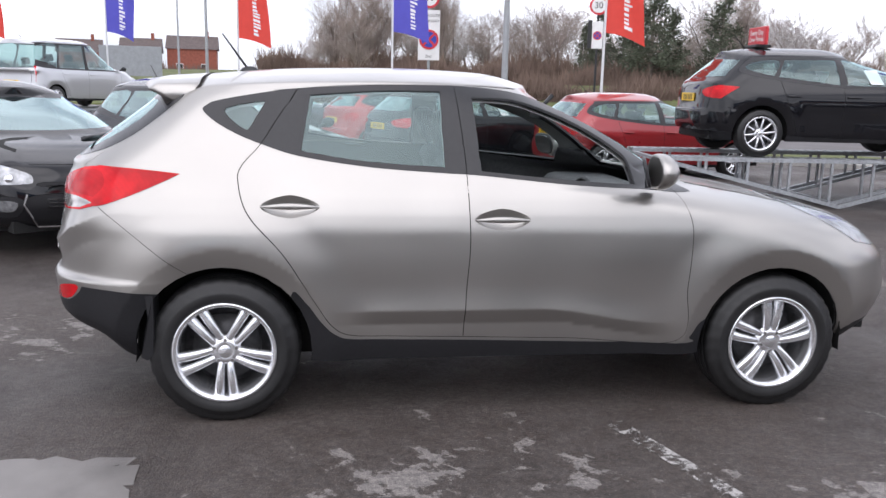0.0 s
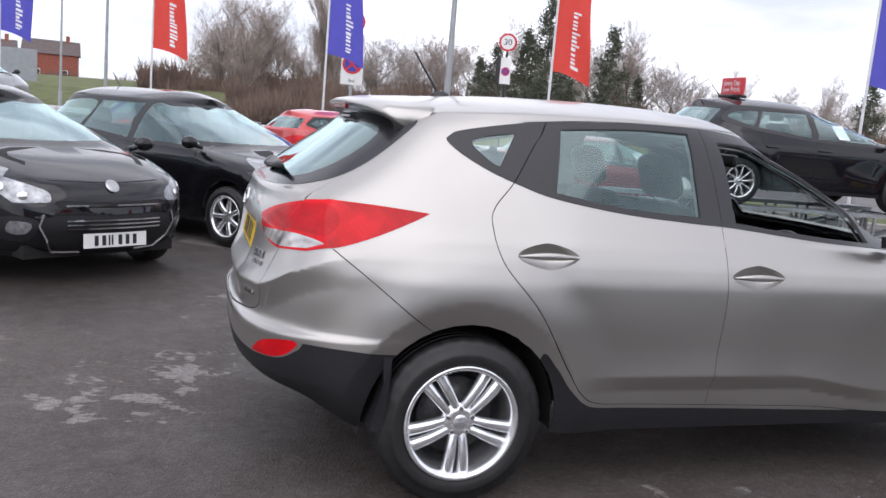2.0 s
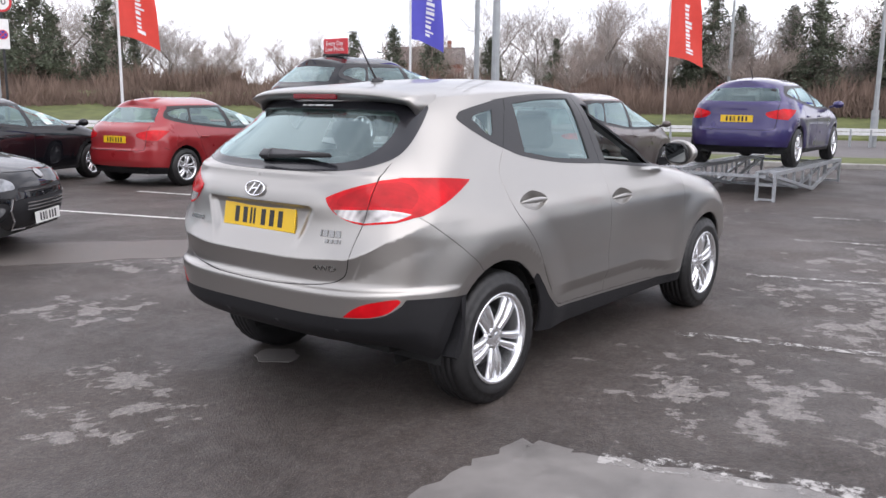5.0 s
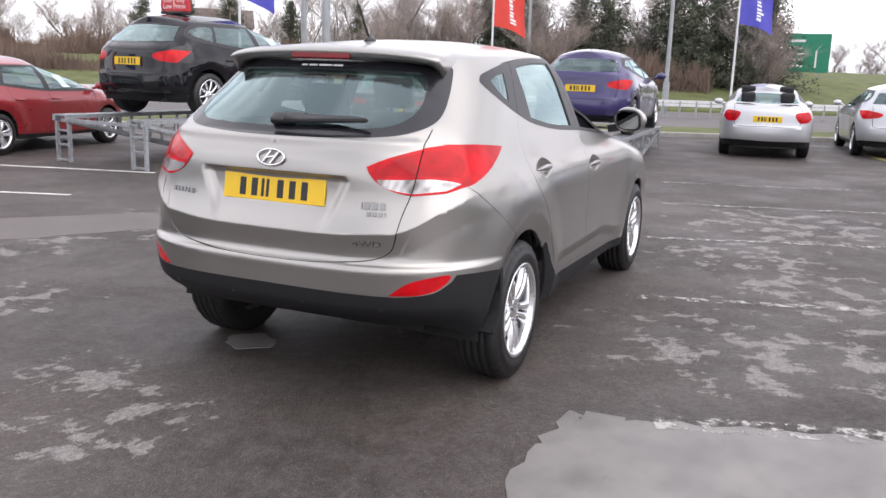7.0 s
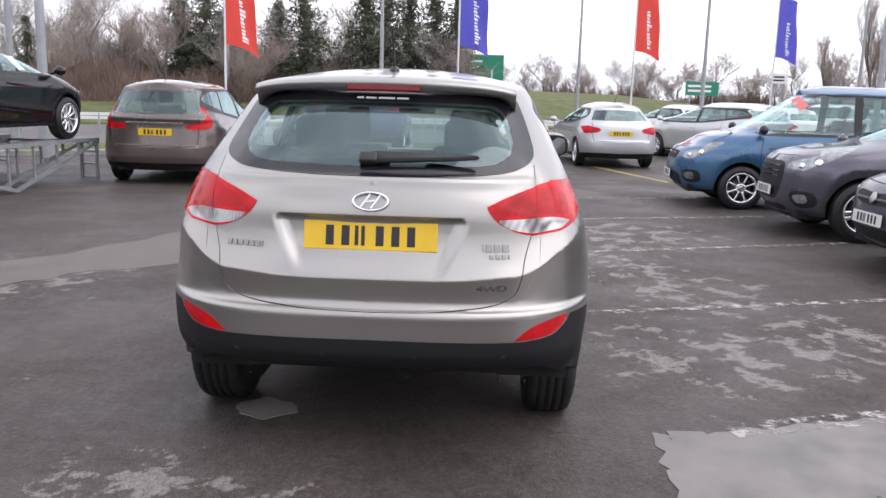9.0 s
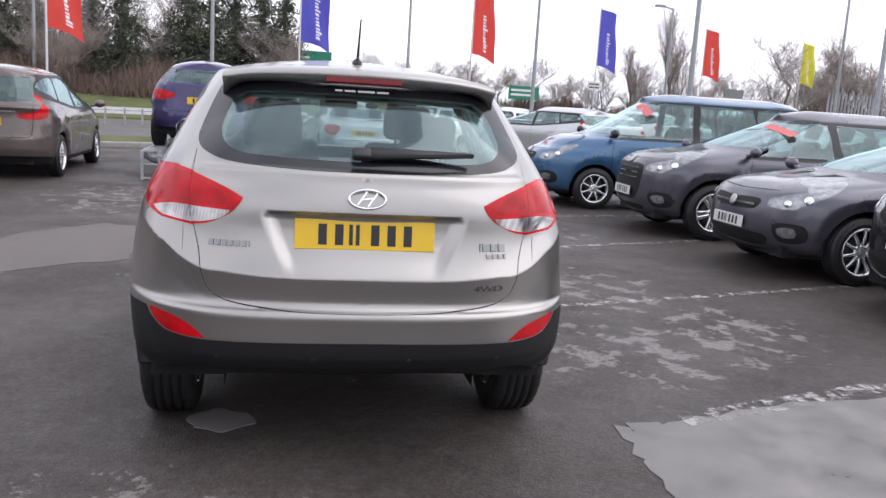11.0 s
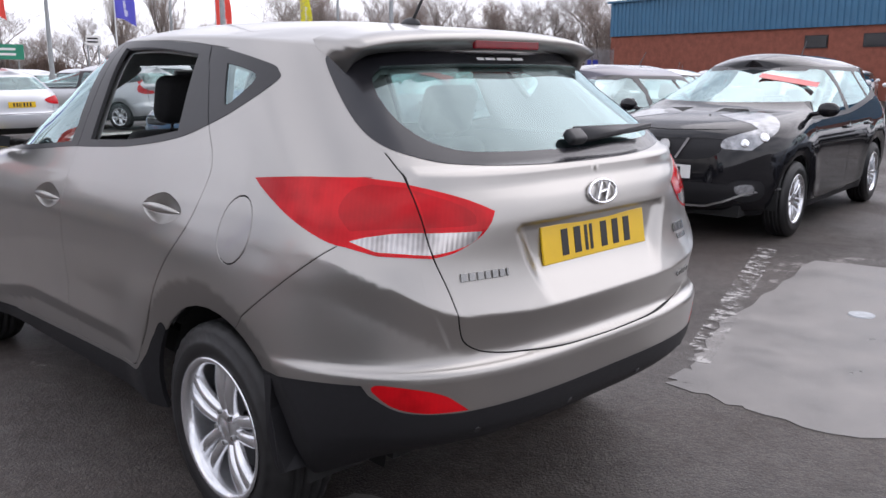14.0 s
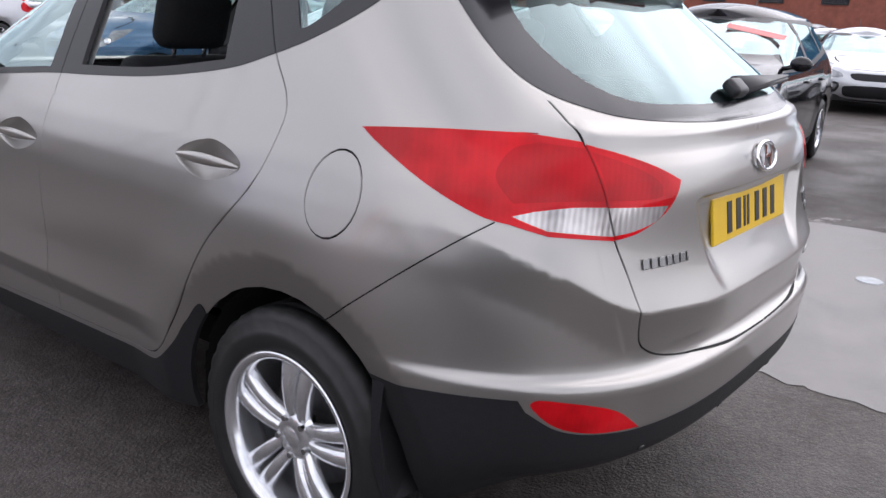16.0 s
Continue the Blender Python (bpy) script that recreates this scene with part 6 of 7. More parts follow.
def strip(name, line, prof, material, label, category, kind="structure"):
    """A band along a line: profile of (outwards, up)."""
    ls = [offset(line, d) for d, _ in prof]
    v = [(x, y, z) for i in range(len(line)) for (x, y), (_, z) in zip((q[i] for q in ls), prof)]
    k = len(prof)
    f = [(i * k + j, (i + 1) * k + j, (i + 1) * k + j + 1, i * k + j + 1) for i in range(len(line) - 1) for j in range(k - 1)]
    return tagged(new(name, mesh(name, v, f, material, smooth=False)), label, category, "", kind)


fine = [tuple(p) for p in smooth_line(KERB, 6)]
strip("kerb", fine, [(0.0, -0.05), (0.0, 0.105), (0.02, 0.125), (0.13, 0.125), (0.135, 0.05)], M["kerb"], "grey concrete kerb along the lot", "kerb")
strip("verge", fine, [(0.13, 0.0), (0.14, 0.11), (1.2, 0.15), (2.6, 0.12), (3.6, 0.06), (3.7, -0.02)], M["grass"], "short winter grass verge", "grass")
strip("road", fine, [(3.6, 0.005), (3.65, 0.03), (9.5, 0.08), (16.0, 0.03)], M["road"], "grey dual carriageway beyond the verge", "road")
strip("bank", fine, [(15.9, -0.1), (16.0, 0.12), (19, 0.5), (25, 1.5), (33, 2.1), (60, 2.6), (140, 3.2)], M["grass"], "rising grass bank beyond the road", "grass")
# the rail along the road
rail = tagged(new("crash_barrier"), "pale steel crash barrier along the road", "barrier")
ln = offset(fine, 9.2)
for z in (0.52, 0.64):
    bm = bmesh.new()
    for a, b in zip(ln[6:], ln[7:]):
        bar(bm, (*a, z), (*b, z), 0.05, 0.10)
    part("rail", bm, M["pole"], rail)
for i in range(8, len(ln), 1):
    a, b = Vector(ln[i - 1]), Vector(ln[i])
    for t in (0.25, 0.75):
        p = a.lerp(b, t)
        bm = bmesh.new()
        box(bm, p.x, p.y, 0.33, 0.07, 0.07, 0.66)
        part("post", bm, M["lamp_grey"], rail)

# ---------------------------------------------------------------- ramps


def ramp_stand(m, label, length, height, gauge):
    """Two tracks of steel: level on top, lower chords that fall to a foot midway, ladder-like legs at both ends."""
    t = base("display_ramp", m, label, "ramp", "display ramps")
    x0, xm = -1.30, length / 2 - 0.50
    for s in (1, -1):
        y = s * gauge / 2
        bm = bmesh.new()
        for dy in (-0.13, 0.13):
            bar(bm, (x0, y + dy, height - 0.03), (length, y + dy, height - 0.03), 0.05, 0.055)
        part("track_rail", bm, M["steel"], t)
        for dy in (-0.13, 0.13):
            bm = bmesh.new()
            bar(bm, (x0, y + dy, height - 0.06), (xm, y + dy, 0.03), 0.045, 0.05)
            bar(bm, (xm, y + dy, 0.03), (length, y + dy, height - 0.06), 0.045, 0.05)
            for i in range(1, 8):
                k = i / 8
                x = x0 + (length - x0) * k
                low = (height - 0.06) + (0.03 - height + 0.06) * (1 - abs(x - xm) / ((xm - x0) if x < xm else (length - xm)))
                bar(bm, (x, y + dy, low), (x, y + dy, height - 0.03), 0.032, 0.032)
            part("truss", bm, M["steel"], t)
        n = int((length - x0) / 0.155)
        bm = bmesh.new()
        box(bm, 0, 0, 0, 0.075, 0.25, 0.02)
        rung = part("track_rung", bm, M["steel"], t, "", m=pose(x0 + 0.06, y, height - 0.012))
        for i in range(1, n):
            put("track_rung", rung.data, t, "", pose(x0 + 0.06 + i * 0.155, y, height - 0.012))
        for x in (x0 + 0.05, length - 0.05):
            bm = bmesh.new()
            for dy in (-0.13, 0.13):
                bar(bm, (x, y + dy, 0.0), (x, y + dy, height - 0.03), 0.045, 0.045)
            for z in (0.03, 0.25, 0.45):
                if z < height - 0.1:
                    bar(bm, (x, y - 0.13, z), (x, y + 0.13, z), 0.03, 0.03)
            part("leg", bm, M["steel"], t)
    for x in (x0 + 0.05, xm, length - 0.05):
        bm = bmesh.new()
        bar(bm, (x, -gauge / 2, 0.05 if x == xm else height - 0.08), (x, gauge / 2, 0.05 if x == xm else height - 0.08), 0.045, 0.045)
        part("cross_bar", bm, M["steel"], t)
    return t


ramp_stand(by_rear(6.30, 6.95, 95), "galvanised steel display ramp under the black hatchback", 3.35, 0.68, 1.55)
ramp_stand(by_rear(11.05, 1.75, 88), "galvanised steel display ramp under the purple hatchback", 3.2, 0.46, 1.46)
ramp_stand(by_rear(-7.67, 20.7, 29), "galvanised steel display ramp under the silver van", 3.2, 0.62, 1.5)
# board on the roof of the car on the ramp
bd = base("roof_sign", audi @ pose(0.22, 0, 1.48, 0, 0, -90), "red Every Day Low Prices board on a car roof", "sign")
bm = bmesh.new()
rounded(bm, (0, 0, 0.16), (0.58, 0.05, 0.25), r=0.015)
part("board", bm, M["sign_red"], bd, "red board with white lettering")
bm = bmesh.new()
box(bm, 0, 0, 0.02, 0.42, 0.22, 0.04, bevel=0.01)
part("foot", bm, M["trim"], bd)
for s in (1, -1):
    for txt, z in (("Every Day", 0.205), ("Low Prices", 0.115)):
        letters("lettering", txt, 0.105, 0.001, M["sign_white"], bd, pose(0, -s * 0.027, z, 90, 0, 0 if s > 0 else 180))

# ---------------------------------------------------------------- flags, lamp posts, signs
FLAGS = {}


def flag_meshes(colour, seed):
    key = (colour, seed)
    if key in FLAGS:
        return FLAGS[key]
    r = random.Random(seed)
    W, Hh, nx, nz = 0.80, 2.05, 14, 34
    ph, amp, lean = r.uniform(0, 6), r.uniform(0.05, 0.09), r.uniform(0.06, 0.16)

    def at(u, v, off=0.0):
        z = v * Hh
        x = u * W * (0.90 + 0.10 * math.sin(2 * v + ph)) + lean * u * (1 - v)
        y = amp * u * (math.sin(6.5 * u + 3.0 * v + ph) + 0.5 * math.sin(9 * v + 4 * u + ph)) + off
        return (x, y, z - 0.22 * u * u * (0.4 + 0.6 * (1 - v)) - 0.05 * u)

    v = [at(i / nx, j / nz) for j in range(nz + 1) for i in range(nx + 1)]
    f = [(j * (nx + 1) + i, j * (nx + 1) + i + 1, (j + 1) * (nx + 1) + i + 1, (j + 1) * (nx + 1) + i) for j in range(nz) for i in range(nx)]
    cloth = mesh("cloth", v, f, M[colour])
    marks_ = []
    z = 0.08
    while z < 0.62:
        h = r.choice((0.020, 0.026, 0.034))
        w = r.choice((0.13, 0.15, 0.22))
        vs, fs = [], []
        for s in (0.006, -0.006):
            i0 = len(vs)
            for a in range(4):
                for b in range(6):
                    vs.append(at(0.48 + w * b / 5, z + h * a / 3, s))
            fs += [(i0 + a * 6 + b, i0 + a * 6 + b + 1, i0 + (a + 1) * 6 + b + 1, i0 + (a + 1) * 6 + b) for a in range(3) for b in range(5)]
        marks_.append(mesh("print_bar", vs, fs, M["flag_mark"]))
        z += h + r.choice((0.014, 0.022))
    FLAGS[key] = cloth, marks_
    return FLAGS[key]


def flag(x, y, bottom, colour, seed, turn):
    name = colour.split("_")[1]
    t = base("flag", pose(x, y, 0), f"{name} feather flag with white print on a white pole", "flag", "flags along the verge")
    bm = bmesh.new()
    tube(bm, (0, 0, 0), (0, 0, bottom + 2.15), 0.032, 0.022, 10)
    tube(bm, (0, 0, 0), (0, 0, 0.25), 0.06, 0.05, 10)
    part("pole", bm, M["pole"], t)
    cloth, mk = flag_meshes(colour, seed)
    m = pose(0.02 * math.cos(radians(turn)), 0.02 * math.sin(radians(turn)), bottom, 0, 0, turn)
    c = put("cloth", cloth, t, f"{name} cloth", m)
    for q in mk:
        put("print_bar", q, c)


for x, y, z, col, seed, turn in ((-10.5, 24.2, 2.9, "flag_red", 1, 10), (-6.0, 22.3, 2.85, "flag_blue", 2, 5), (-2.0, 20.5, 2.70, "flag_red", 3, 0), (2.1, 16.9, 2.80, "flag_blue", 4, -2),
                                 (6.2, 12.8, 2.68, "flag_red", 5, -12), (11.0, 9.2, 2.78, "flag_blue", 6, -28), (16.8, 5.8, 2.60, "flag_red", 7, -45), (19.75, 0.2, 2.87, "flag_blue", 8, -70),
                                 (22.1, -5.0, 3.0, "flag_red", 9, -75), (27.0, -10.8, 3.2, "flag_blue", 10, -80), (32.5, -17.8, 3.4, "flag_red", 11, -85), (37.0, -25.5, 3.6, "flag_yellow", 12, -85)):
    flag(x, y, z, col, seed, turn)


def lamp_post(x, y, h, r, arms=1, az=0, colour="lamp_grey"):
    t = base("street_lamp", pose(x, y, 0, 0, 0, az), "tall grey tapered lamp post", "street lamp", "lamp posts")
    bm = bmesh.new()
    tube(bm, (0, 0, 0), (0, 0, 1.3), r * 1.5, r * 1.5, 12)
    tube(bm, (0, 0, 1.3), (0, 0, h), r, r * 0.55, 12)
    part("column", bm, M[colour], t, smooth=False)
    for i in range(arms):
        s = 1 if i == 0 else -1
        bm = bmesh.new()
        tube(bm, (0, 0, h - 0.05), (s * 0.5, 0, h + 0.08), r * 0.5, r * 0.4, 8)
        rounded(bm, (s * 0.72, 0, h + 0.10), (0.55, 0.24, 0.12), r=0.04)
        part("lantern", bm, M["lamp_grey"], t)


for x, y, h, r, n, az in ((4.45, 14.4, 8.0, 0.075, 1, 60), (13.4, 8.6, 8.0, 0.10, 1, 30), (-3.6, 26.0, 6.5, 0.06, 1, 20), (-6.5, 38, 7.0, 0.06, 1, 20), (25.5, -8.0, 5.6, 0.075, 1, -20), (24.0, -13.2, 9.0, 0.10, 2, 30),
                          (45, -6, 9.0, 0.10, 1, 70), (40.0, -19.5, 7.2, 0.09, 1, 80), (33.0, -25.0, 8.0, 0.09, 2, 40), (14.0, 9.6, 8.2, 0.07, 1, 30), (27.5, 3.2, 8.0, 0.08, 1, 80), (38, 12, 8.5, 0.09, 1, 70), (22, -19, 9, 0.09, 2, 20)):
    lamp_post(x, y, h, r, n, az)


def roundel(parent, m, r, number=None, bars=False):
    v, f = lathe([(0.0, 0.006), (r * 0.78, 0.006), (r * 0.78, 0.0), (0, 0)], 32, "z")
    disc = put("sign_face", mesh("sign_face", v, f, M["sign_white"] if number else M["sign_blue"], smooth=False), parent, "", m)
    v, f = lathe([(r * 0.78, 0.0), (r * 0.78, 0.010), (r, 0.010), (r, 0.0)], 32, "z")
    put("sign_border", mesh("sign_border", v, f, M["sign_red"], smooth=False), disc, "red ring")
    if number:
        letters("lettering", number, r * 0.95, 0.002, M["ink"], disc, pose(0, 0, 0.009))
    if bars:
        for a in (45, -45):
            bm = bmesh.new()
            box(bm, 0, 0, 0.011, r * 1.7, r * 0.2, 0.006, Matrix.Rotation(radians(a), 4, "Z"))
            part("red_bar", bm, M["sign_red"], disc)


def road_sign(x, y, face_az, z, w, h, post, label, words=()):
    t = base("road_sign", pose(x, y, 0, 0, 0, 180 - face_az), label, "road sign")
    bm = bmesh.new()
    tube(bm, (0, 0.04, 0), (0, 0.04, z + h + 0.9), 0.045, 0.045, 10)
    part("post", bm, post, t)
    bm = bmesh.new()
    box(bm, 0, -0.012, z + h / 2, w, 0.02, h, bevel=0.006)
    part("plate", bm, M["sign_white"], t)
    return t


face = lambda zz: pose(0, -0.026, zz, 90, 0, 0)
sg = road_sign(3.5, 21.0, 187, 2.25, 0.64, 1.45, M["lamp_grey"], "white Red Route Clearway sign with a blue roundel")
roundel(sg, face(2.85), 0.29, bars=True)
roundel(sg, face(4.05), 0.30, "30")
for txt, z, s in (("RED ROUTE", 3.54, 0.115), ("CLEARWAY", 3.38, 0.115), ("End", 2.36, 0.12)):
    letters("lettering", txt, s, 0.001, M["ink"], sg, face(z))
sg = road_sign(11.15, 28.7, 200, 3.1, 0.42, 1.05, M["trim"], "small white plate and speed roundel on a black post")
roundel(sg, face(3.6), 0.17, bars=True)
roundel(sg, face(4.75), 0.36, "30")
bm = bmesh.new()
box(bm, -0.30, 0, 3.65, 0.16, 0.10, 1.1, bevel=0.02)
part("signal_case", bm, M["trim"], sg)
# green direction board
gs = base("direction_sign", pose(52, -0.65, 0, 0, 0, -88), "green road direction board with white lines on two posts", "road sign")
bm = bmesh.new()
box(bm, 0, -0.02, 3.15, 2.6, 0.04, 2.25, bevel=0.01)
part("board", bm, M["sign_green"], gs)
for dx in (-0.8, 0.8):
    bm = bmesh.new()
    tube(bm, (dx, 0.06, 0), (dx, 0.06, 3.9), 0.06, 0.06, 8)
    part("post", bm, M["lamp_grey"], gs)
for i, (x, z, w) in enumerate(((-0.55, 3.85, 0.9), (-0.6, 3.45, 0.7), (-0.5, 3.1, 1.0), (-0.55, 2.75, 0.8), (-0.6, 2.4, 0.9))):
    bm = bmesh.new()
    box(bm, x, -0.045, z, w, 0.01, 0.14)
    part("line_of_lettering", bm, M["sign_white"], gs)
bm = bmesh.new()
bar(bm, (0.55, -0.045, 2.3), (0.55, -0.045, 3.3), 0.10, 0.01)
bar(bm, (0.55, -0.045, 3.3), (0.95, -0.045, 3.8), 0.10, 0.01)
part("route_line", bm, M["sign_white"], gs)
for x, y, az, z, w, h, col, words in ((42.5, -16.4, -70, 2.7, 1.0, 0.5, "sign_white", 2), (39.0, -23.0, -60, 2.0, 1.8, 1.15, "sign_back", 0), (47, -13.5, -72, 2.0, 2.2, 0.8, "sign_green", 2), (-10, 44, 10, 1.6, 3.2, 1.6, "sign_back", 0)):
    t = base("road_sign", pose(x, y, 0, 0, 0, az), {"sign_white": "small white direction sign on a post", "sign_back": "grey back of a large road sign", "sign_green": "dark green direction sign"}[col], "road sign")
    bm = bmesh.new()
    box(bm, 0, 0, z + h / 2, w, 0.03, h, bevel=0.008)
    part("board", bm, M[col], t)
    for dx in (-w * 0.35, w * 0.35):
        bm = bmesh.new()
        tube(bm, (dx, 0.05, 0), (dx, 0.05, z + h), 0.04, 0.04, 8)
        part("post", bm, M["lamp_grey"], t)
    for i in range(words):
        bm = bmesh.new()
        box(bm, -w * 0.08, -0.02, z + h * (0.68 - 0.34 * i), w * 0.7, 0.01, h * 0.16)
        part("line_of_lettering", bm, M["ink"] if col == "sign_white" else M["sign_white"], t)

# ---------------------------------------------------------------- buildings and fence
A, B = Vector((30.5, -45.35, 0)), Vector((-14.0, -35.5, 0))
d = (B - A).normalized()
nrm = Vector((d.y, -d.x, 0))
if nrm.y > 0:
    nrm = -nrm
L = (B - A).length
shed = base("warehouse", Matrix.Translation(A) @ Matrix((d, -nrm, Vector((0, 0, 1)))).transposed().to_4x4(), "brick warehouse with blue profiled sheet cladding above", "building")
bm = bmesh.new()
box(bm, L / 2, -2, 1.8, L, 4, 3.6)
part("brick_wall", bm, M["brick"], shed, "red brick lower wall")
n = int(L / 0.35)
v, f = [], []
for i in range(n + 1):
    x = L * i / n
    for k, (dx, y) in enumerate(((0, 0.10), (0.10, 0.10), (0.14, 0.16), (0.31, 0.16))):
        v += [(x + dx, y, 3.56), (x + dx, y, 5.7)]
for i in range(len(v) // 2 - 1):
    f.append((2 * i, 2 * i + 2, 2 * i + 3, 2 * i + 1))
put("cladding", mesh("cladding", v, f, M["blue_sheet"], smooth=False), shed, "blue profiled sheet")
bm = bmesh.new()
box(bm, L / 2, -2, 4.6, L, 4, 2.1)
box(bm, L / 2, -2, 5.7, L + 0.3, 4.6, 0.12)
part("upper_wall", bm, M["blue_sheet"], shed)
for i in range(8):
    x = 15 + i * 3.2
    bm = bmesh.new()
    box(bm, x, 0.02, 2.85, 1.3, 0.08, 0.65)
    fr = part("window", bm, M["trim"], shed)
    bm = bmesh.new()
    box(bm, x, 0.065, 2.85, 1.18, 0.02, 0.53)
    part("pane", bm, M["frit"], fr)

fence = base("palisade_fence", pose(0, 0, 0), "grey steel palisade fence behind the parked cars", "fence")
fa, fb = Vector((24.6, -18.9, 0)), Vector((28.6, -43.0, 0))
n = 150
v, f = [], []
for i in range(n):
    p = fa.lerp(fb, i / n)
    q = fa.lerp(fb, (i + 0.62) / n)
    k = len(v)
    mid = (p + q) / 2 + Vector((-0.02, -0.01, 0))
    for g in (p, mid, q):
        v += [(g.x, g.y, 0.05), (g.x, g.y, 2.62)]
    v += [(mid.x, mid.y, 2.78)]
    f += [(k, k + 2, k + 3, k + 1), (k + 2, k + 4, k + 5, k + 3), (k + 1, k + 3, k + 6), (k + 3, k + 5, k + 6)]
pal = put("paling", mesh("paling", v, f, M["palisade"], smooth=False), fence)
tagged(pal, kind="stuff")
for z in (0.5, 1.9):
    bm = bmesh.new()
    bar(bm, (fa.x + 0.05, fa.y, z), (fb.x + 0.05, fb.y, z), 0.05, 0.06)
    part("rail", bm, M["palisade"], fence)
for i in range(5):
    p = fa.lerp(fb, 0.15 + 0.18 * i)
    for dx in (-0.35, 0.35):
        bm = bmesh.new()
        box(bm, p.x - 0.08, p.y + dx, 1.75, 0.02, 0.5, 0.55)
        part("notice", bm, M["sign_blue"], fence, "small blue notice")


def house(x, y, az, w, d_, h, label):
    t = base("house", pose(x, y, 0.0, 0, 0, az), label, "house", "far houses")
    bm = bmesh.new()
    box(bm, 0, 0, h / 2, w, d_, h)
    part("wall", bm, M["brick"], t)
    bm = bmesh.new()
    vs = [bm.verts.new(p) for p in ((-w / 2 - 0.3, -d_ / 2 - 0.3, h), (w / 2 + 0.3, -d_ / 2 - 0.3, h), (w / 2 + 0.3, d_ / 2 + 0.3, h), (-w / 2 - 0.3, d_ / 2 + 0.3, h), (-w / 2 - 0.3, 0, h + 2.6), (w / 2 + 0.3, 0, h + 2.6))]
    for q in ((0, 1, 5, 4), (2, 3, 4, 5), (0, 4, 3), (1, 2, 5), (3, 2, 1, 0)):
        bm.faces.new([vs[i] for i in q])
    rf = part("roof", bm, M["roof_tile"], t)
    bm = bmesh.new()
    box(bm, w * 0.3, 0, h + 2.9, 0.6, 0.9, 1.3)
    part("chimney", bm, M["brick"], rf)
    for i in (-1, 1):
        for z in (1.2, 3.7):
            bm = bmesh.new()
            box(bm, i * w * 0.25, -d_ / 2 - 0.03, z, 1.3, 0.08, 1.2)
            wd = part("window", bm, M["sign_white"], t)
            bm = bmesh.new()
            box(bm, i * w * 0.25, -d_ / 2 - 0.075, z, 1.1, 0.02, 1.0)
            part("pane", bm, M["frit"], wd)


for x, y, az, w, h in ((-47, 172, 14, 8, 6.0), (-34, 165, 8, 7, 6.2), (-25, 168, 5, 9, 7.0), (95, 78, -50, 10, 6.4)):
    house(x, y, az, w, 8, h, "red brick house with a tiled roof, far off")

# ---------------------------------------------------------------- trees


def prism(v, f, a, b, ra, rb, k=4):
    d_ = b - a
    if d_.length < 1e-5:
        return
    q = d_.to_track_quat("Z", "Y")
    i = len(v)
    for p, r in ((a, ra), (b, rb)):
        for j in range(k):
            t = 2 * math.pi * j / k
            v.append(p + q @ Vector((r * math.cos(t), r * math.sin(t), 0)))
    f += [(i + j, i + (j + 1) % k, i + k + (j + 1) % k, i + k + j) for j in range(k)]


def bare_tree(seed, height, spread, up, twigs="twig"):
    """Trunk and limbs in one part, branches and twigs in another."""
    r = random.Random(seed)
    tv, tf, cv, cf = [], [], [], []

    def grow(p, way, length, rad, depth):
        n = 3 if depth < 3 else 2
        q, wy = p.copy(), way.copy()
        for i in range(n):
            wy = (wy + Vector((r.uniform(-1, 1), r.uniform(-1, 1), r.uniform(-0.4, 0.8))) * 0.16 * (1 + 0.3 * depth) + Vector((0, 0, up * 0.12))).normalized()
            e = q + wy * length / n
            r2 = rad * (1 - 0.45 * (i + 1) / n)
            prism(tv if depth < 2 else cv, tf if depth < 2 else cf, q, e, rad * (1 - 0.45 * i / n), r2, 6 if depth == 0 else 4 if depth < 2 else 3)
            if depth < 4:
                for _ in range((2, 2, 2, 4)[depth] if i or depth else 1):
                    a = r.uniform(0, 2 * math.pi)
                    side = Vector((math.cos(a), math.sin(a), r.uniform(0.05, 0.7) + up)).normalized()
                    k = (wy * 0.55 + side * spread).normalized()
                    grow(q.lerp(e, r.uniform(0.3, 1)), k, length * r.uniform(0.48, 0.72), r2 * 0.66, depth + 1)
            if depth == 4:
                for _ in range(2):
                    o = (wy + Vector((r.uniform(-1, 1), r.uniform(-1, 1), r.uniform(-0.3, 1.0))) * 0.75).normalized()
                    w = o.cross(Vector((r.uniform(-1, 1), r.uniform(-1, 1), r.uniform(-1, 1)))).normalized() * 0.006
                    g = q.lerp(e, r.random())
                    j = len(cv)
                    cv.extend((g - w, g + w, g + o * r.uniform(0.3, 0.7)))
                    cf.append((j, j + 1, j + 2))
            q = e

    grow(Vector((0, 0, 0)), Vector((0, 0, 1)), height * 0.55, height * 0.018, 0)
    t = base("tree", pose(0, 0, -50), "bare winter tree with fine twigs", "tree", "trees beyond the road")
    put("trunk", mesh("trunk", tv, tf, M["bark"]), t)
    put("crown", mesh("crown", cv, cf, M[twigs]), t, "leafless twigs")
    return t


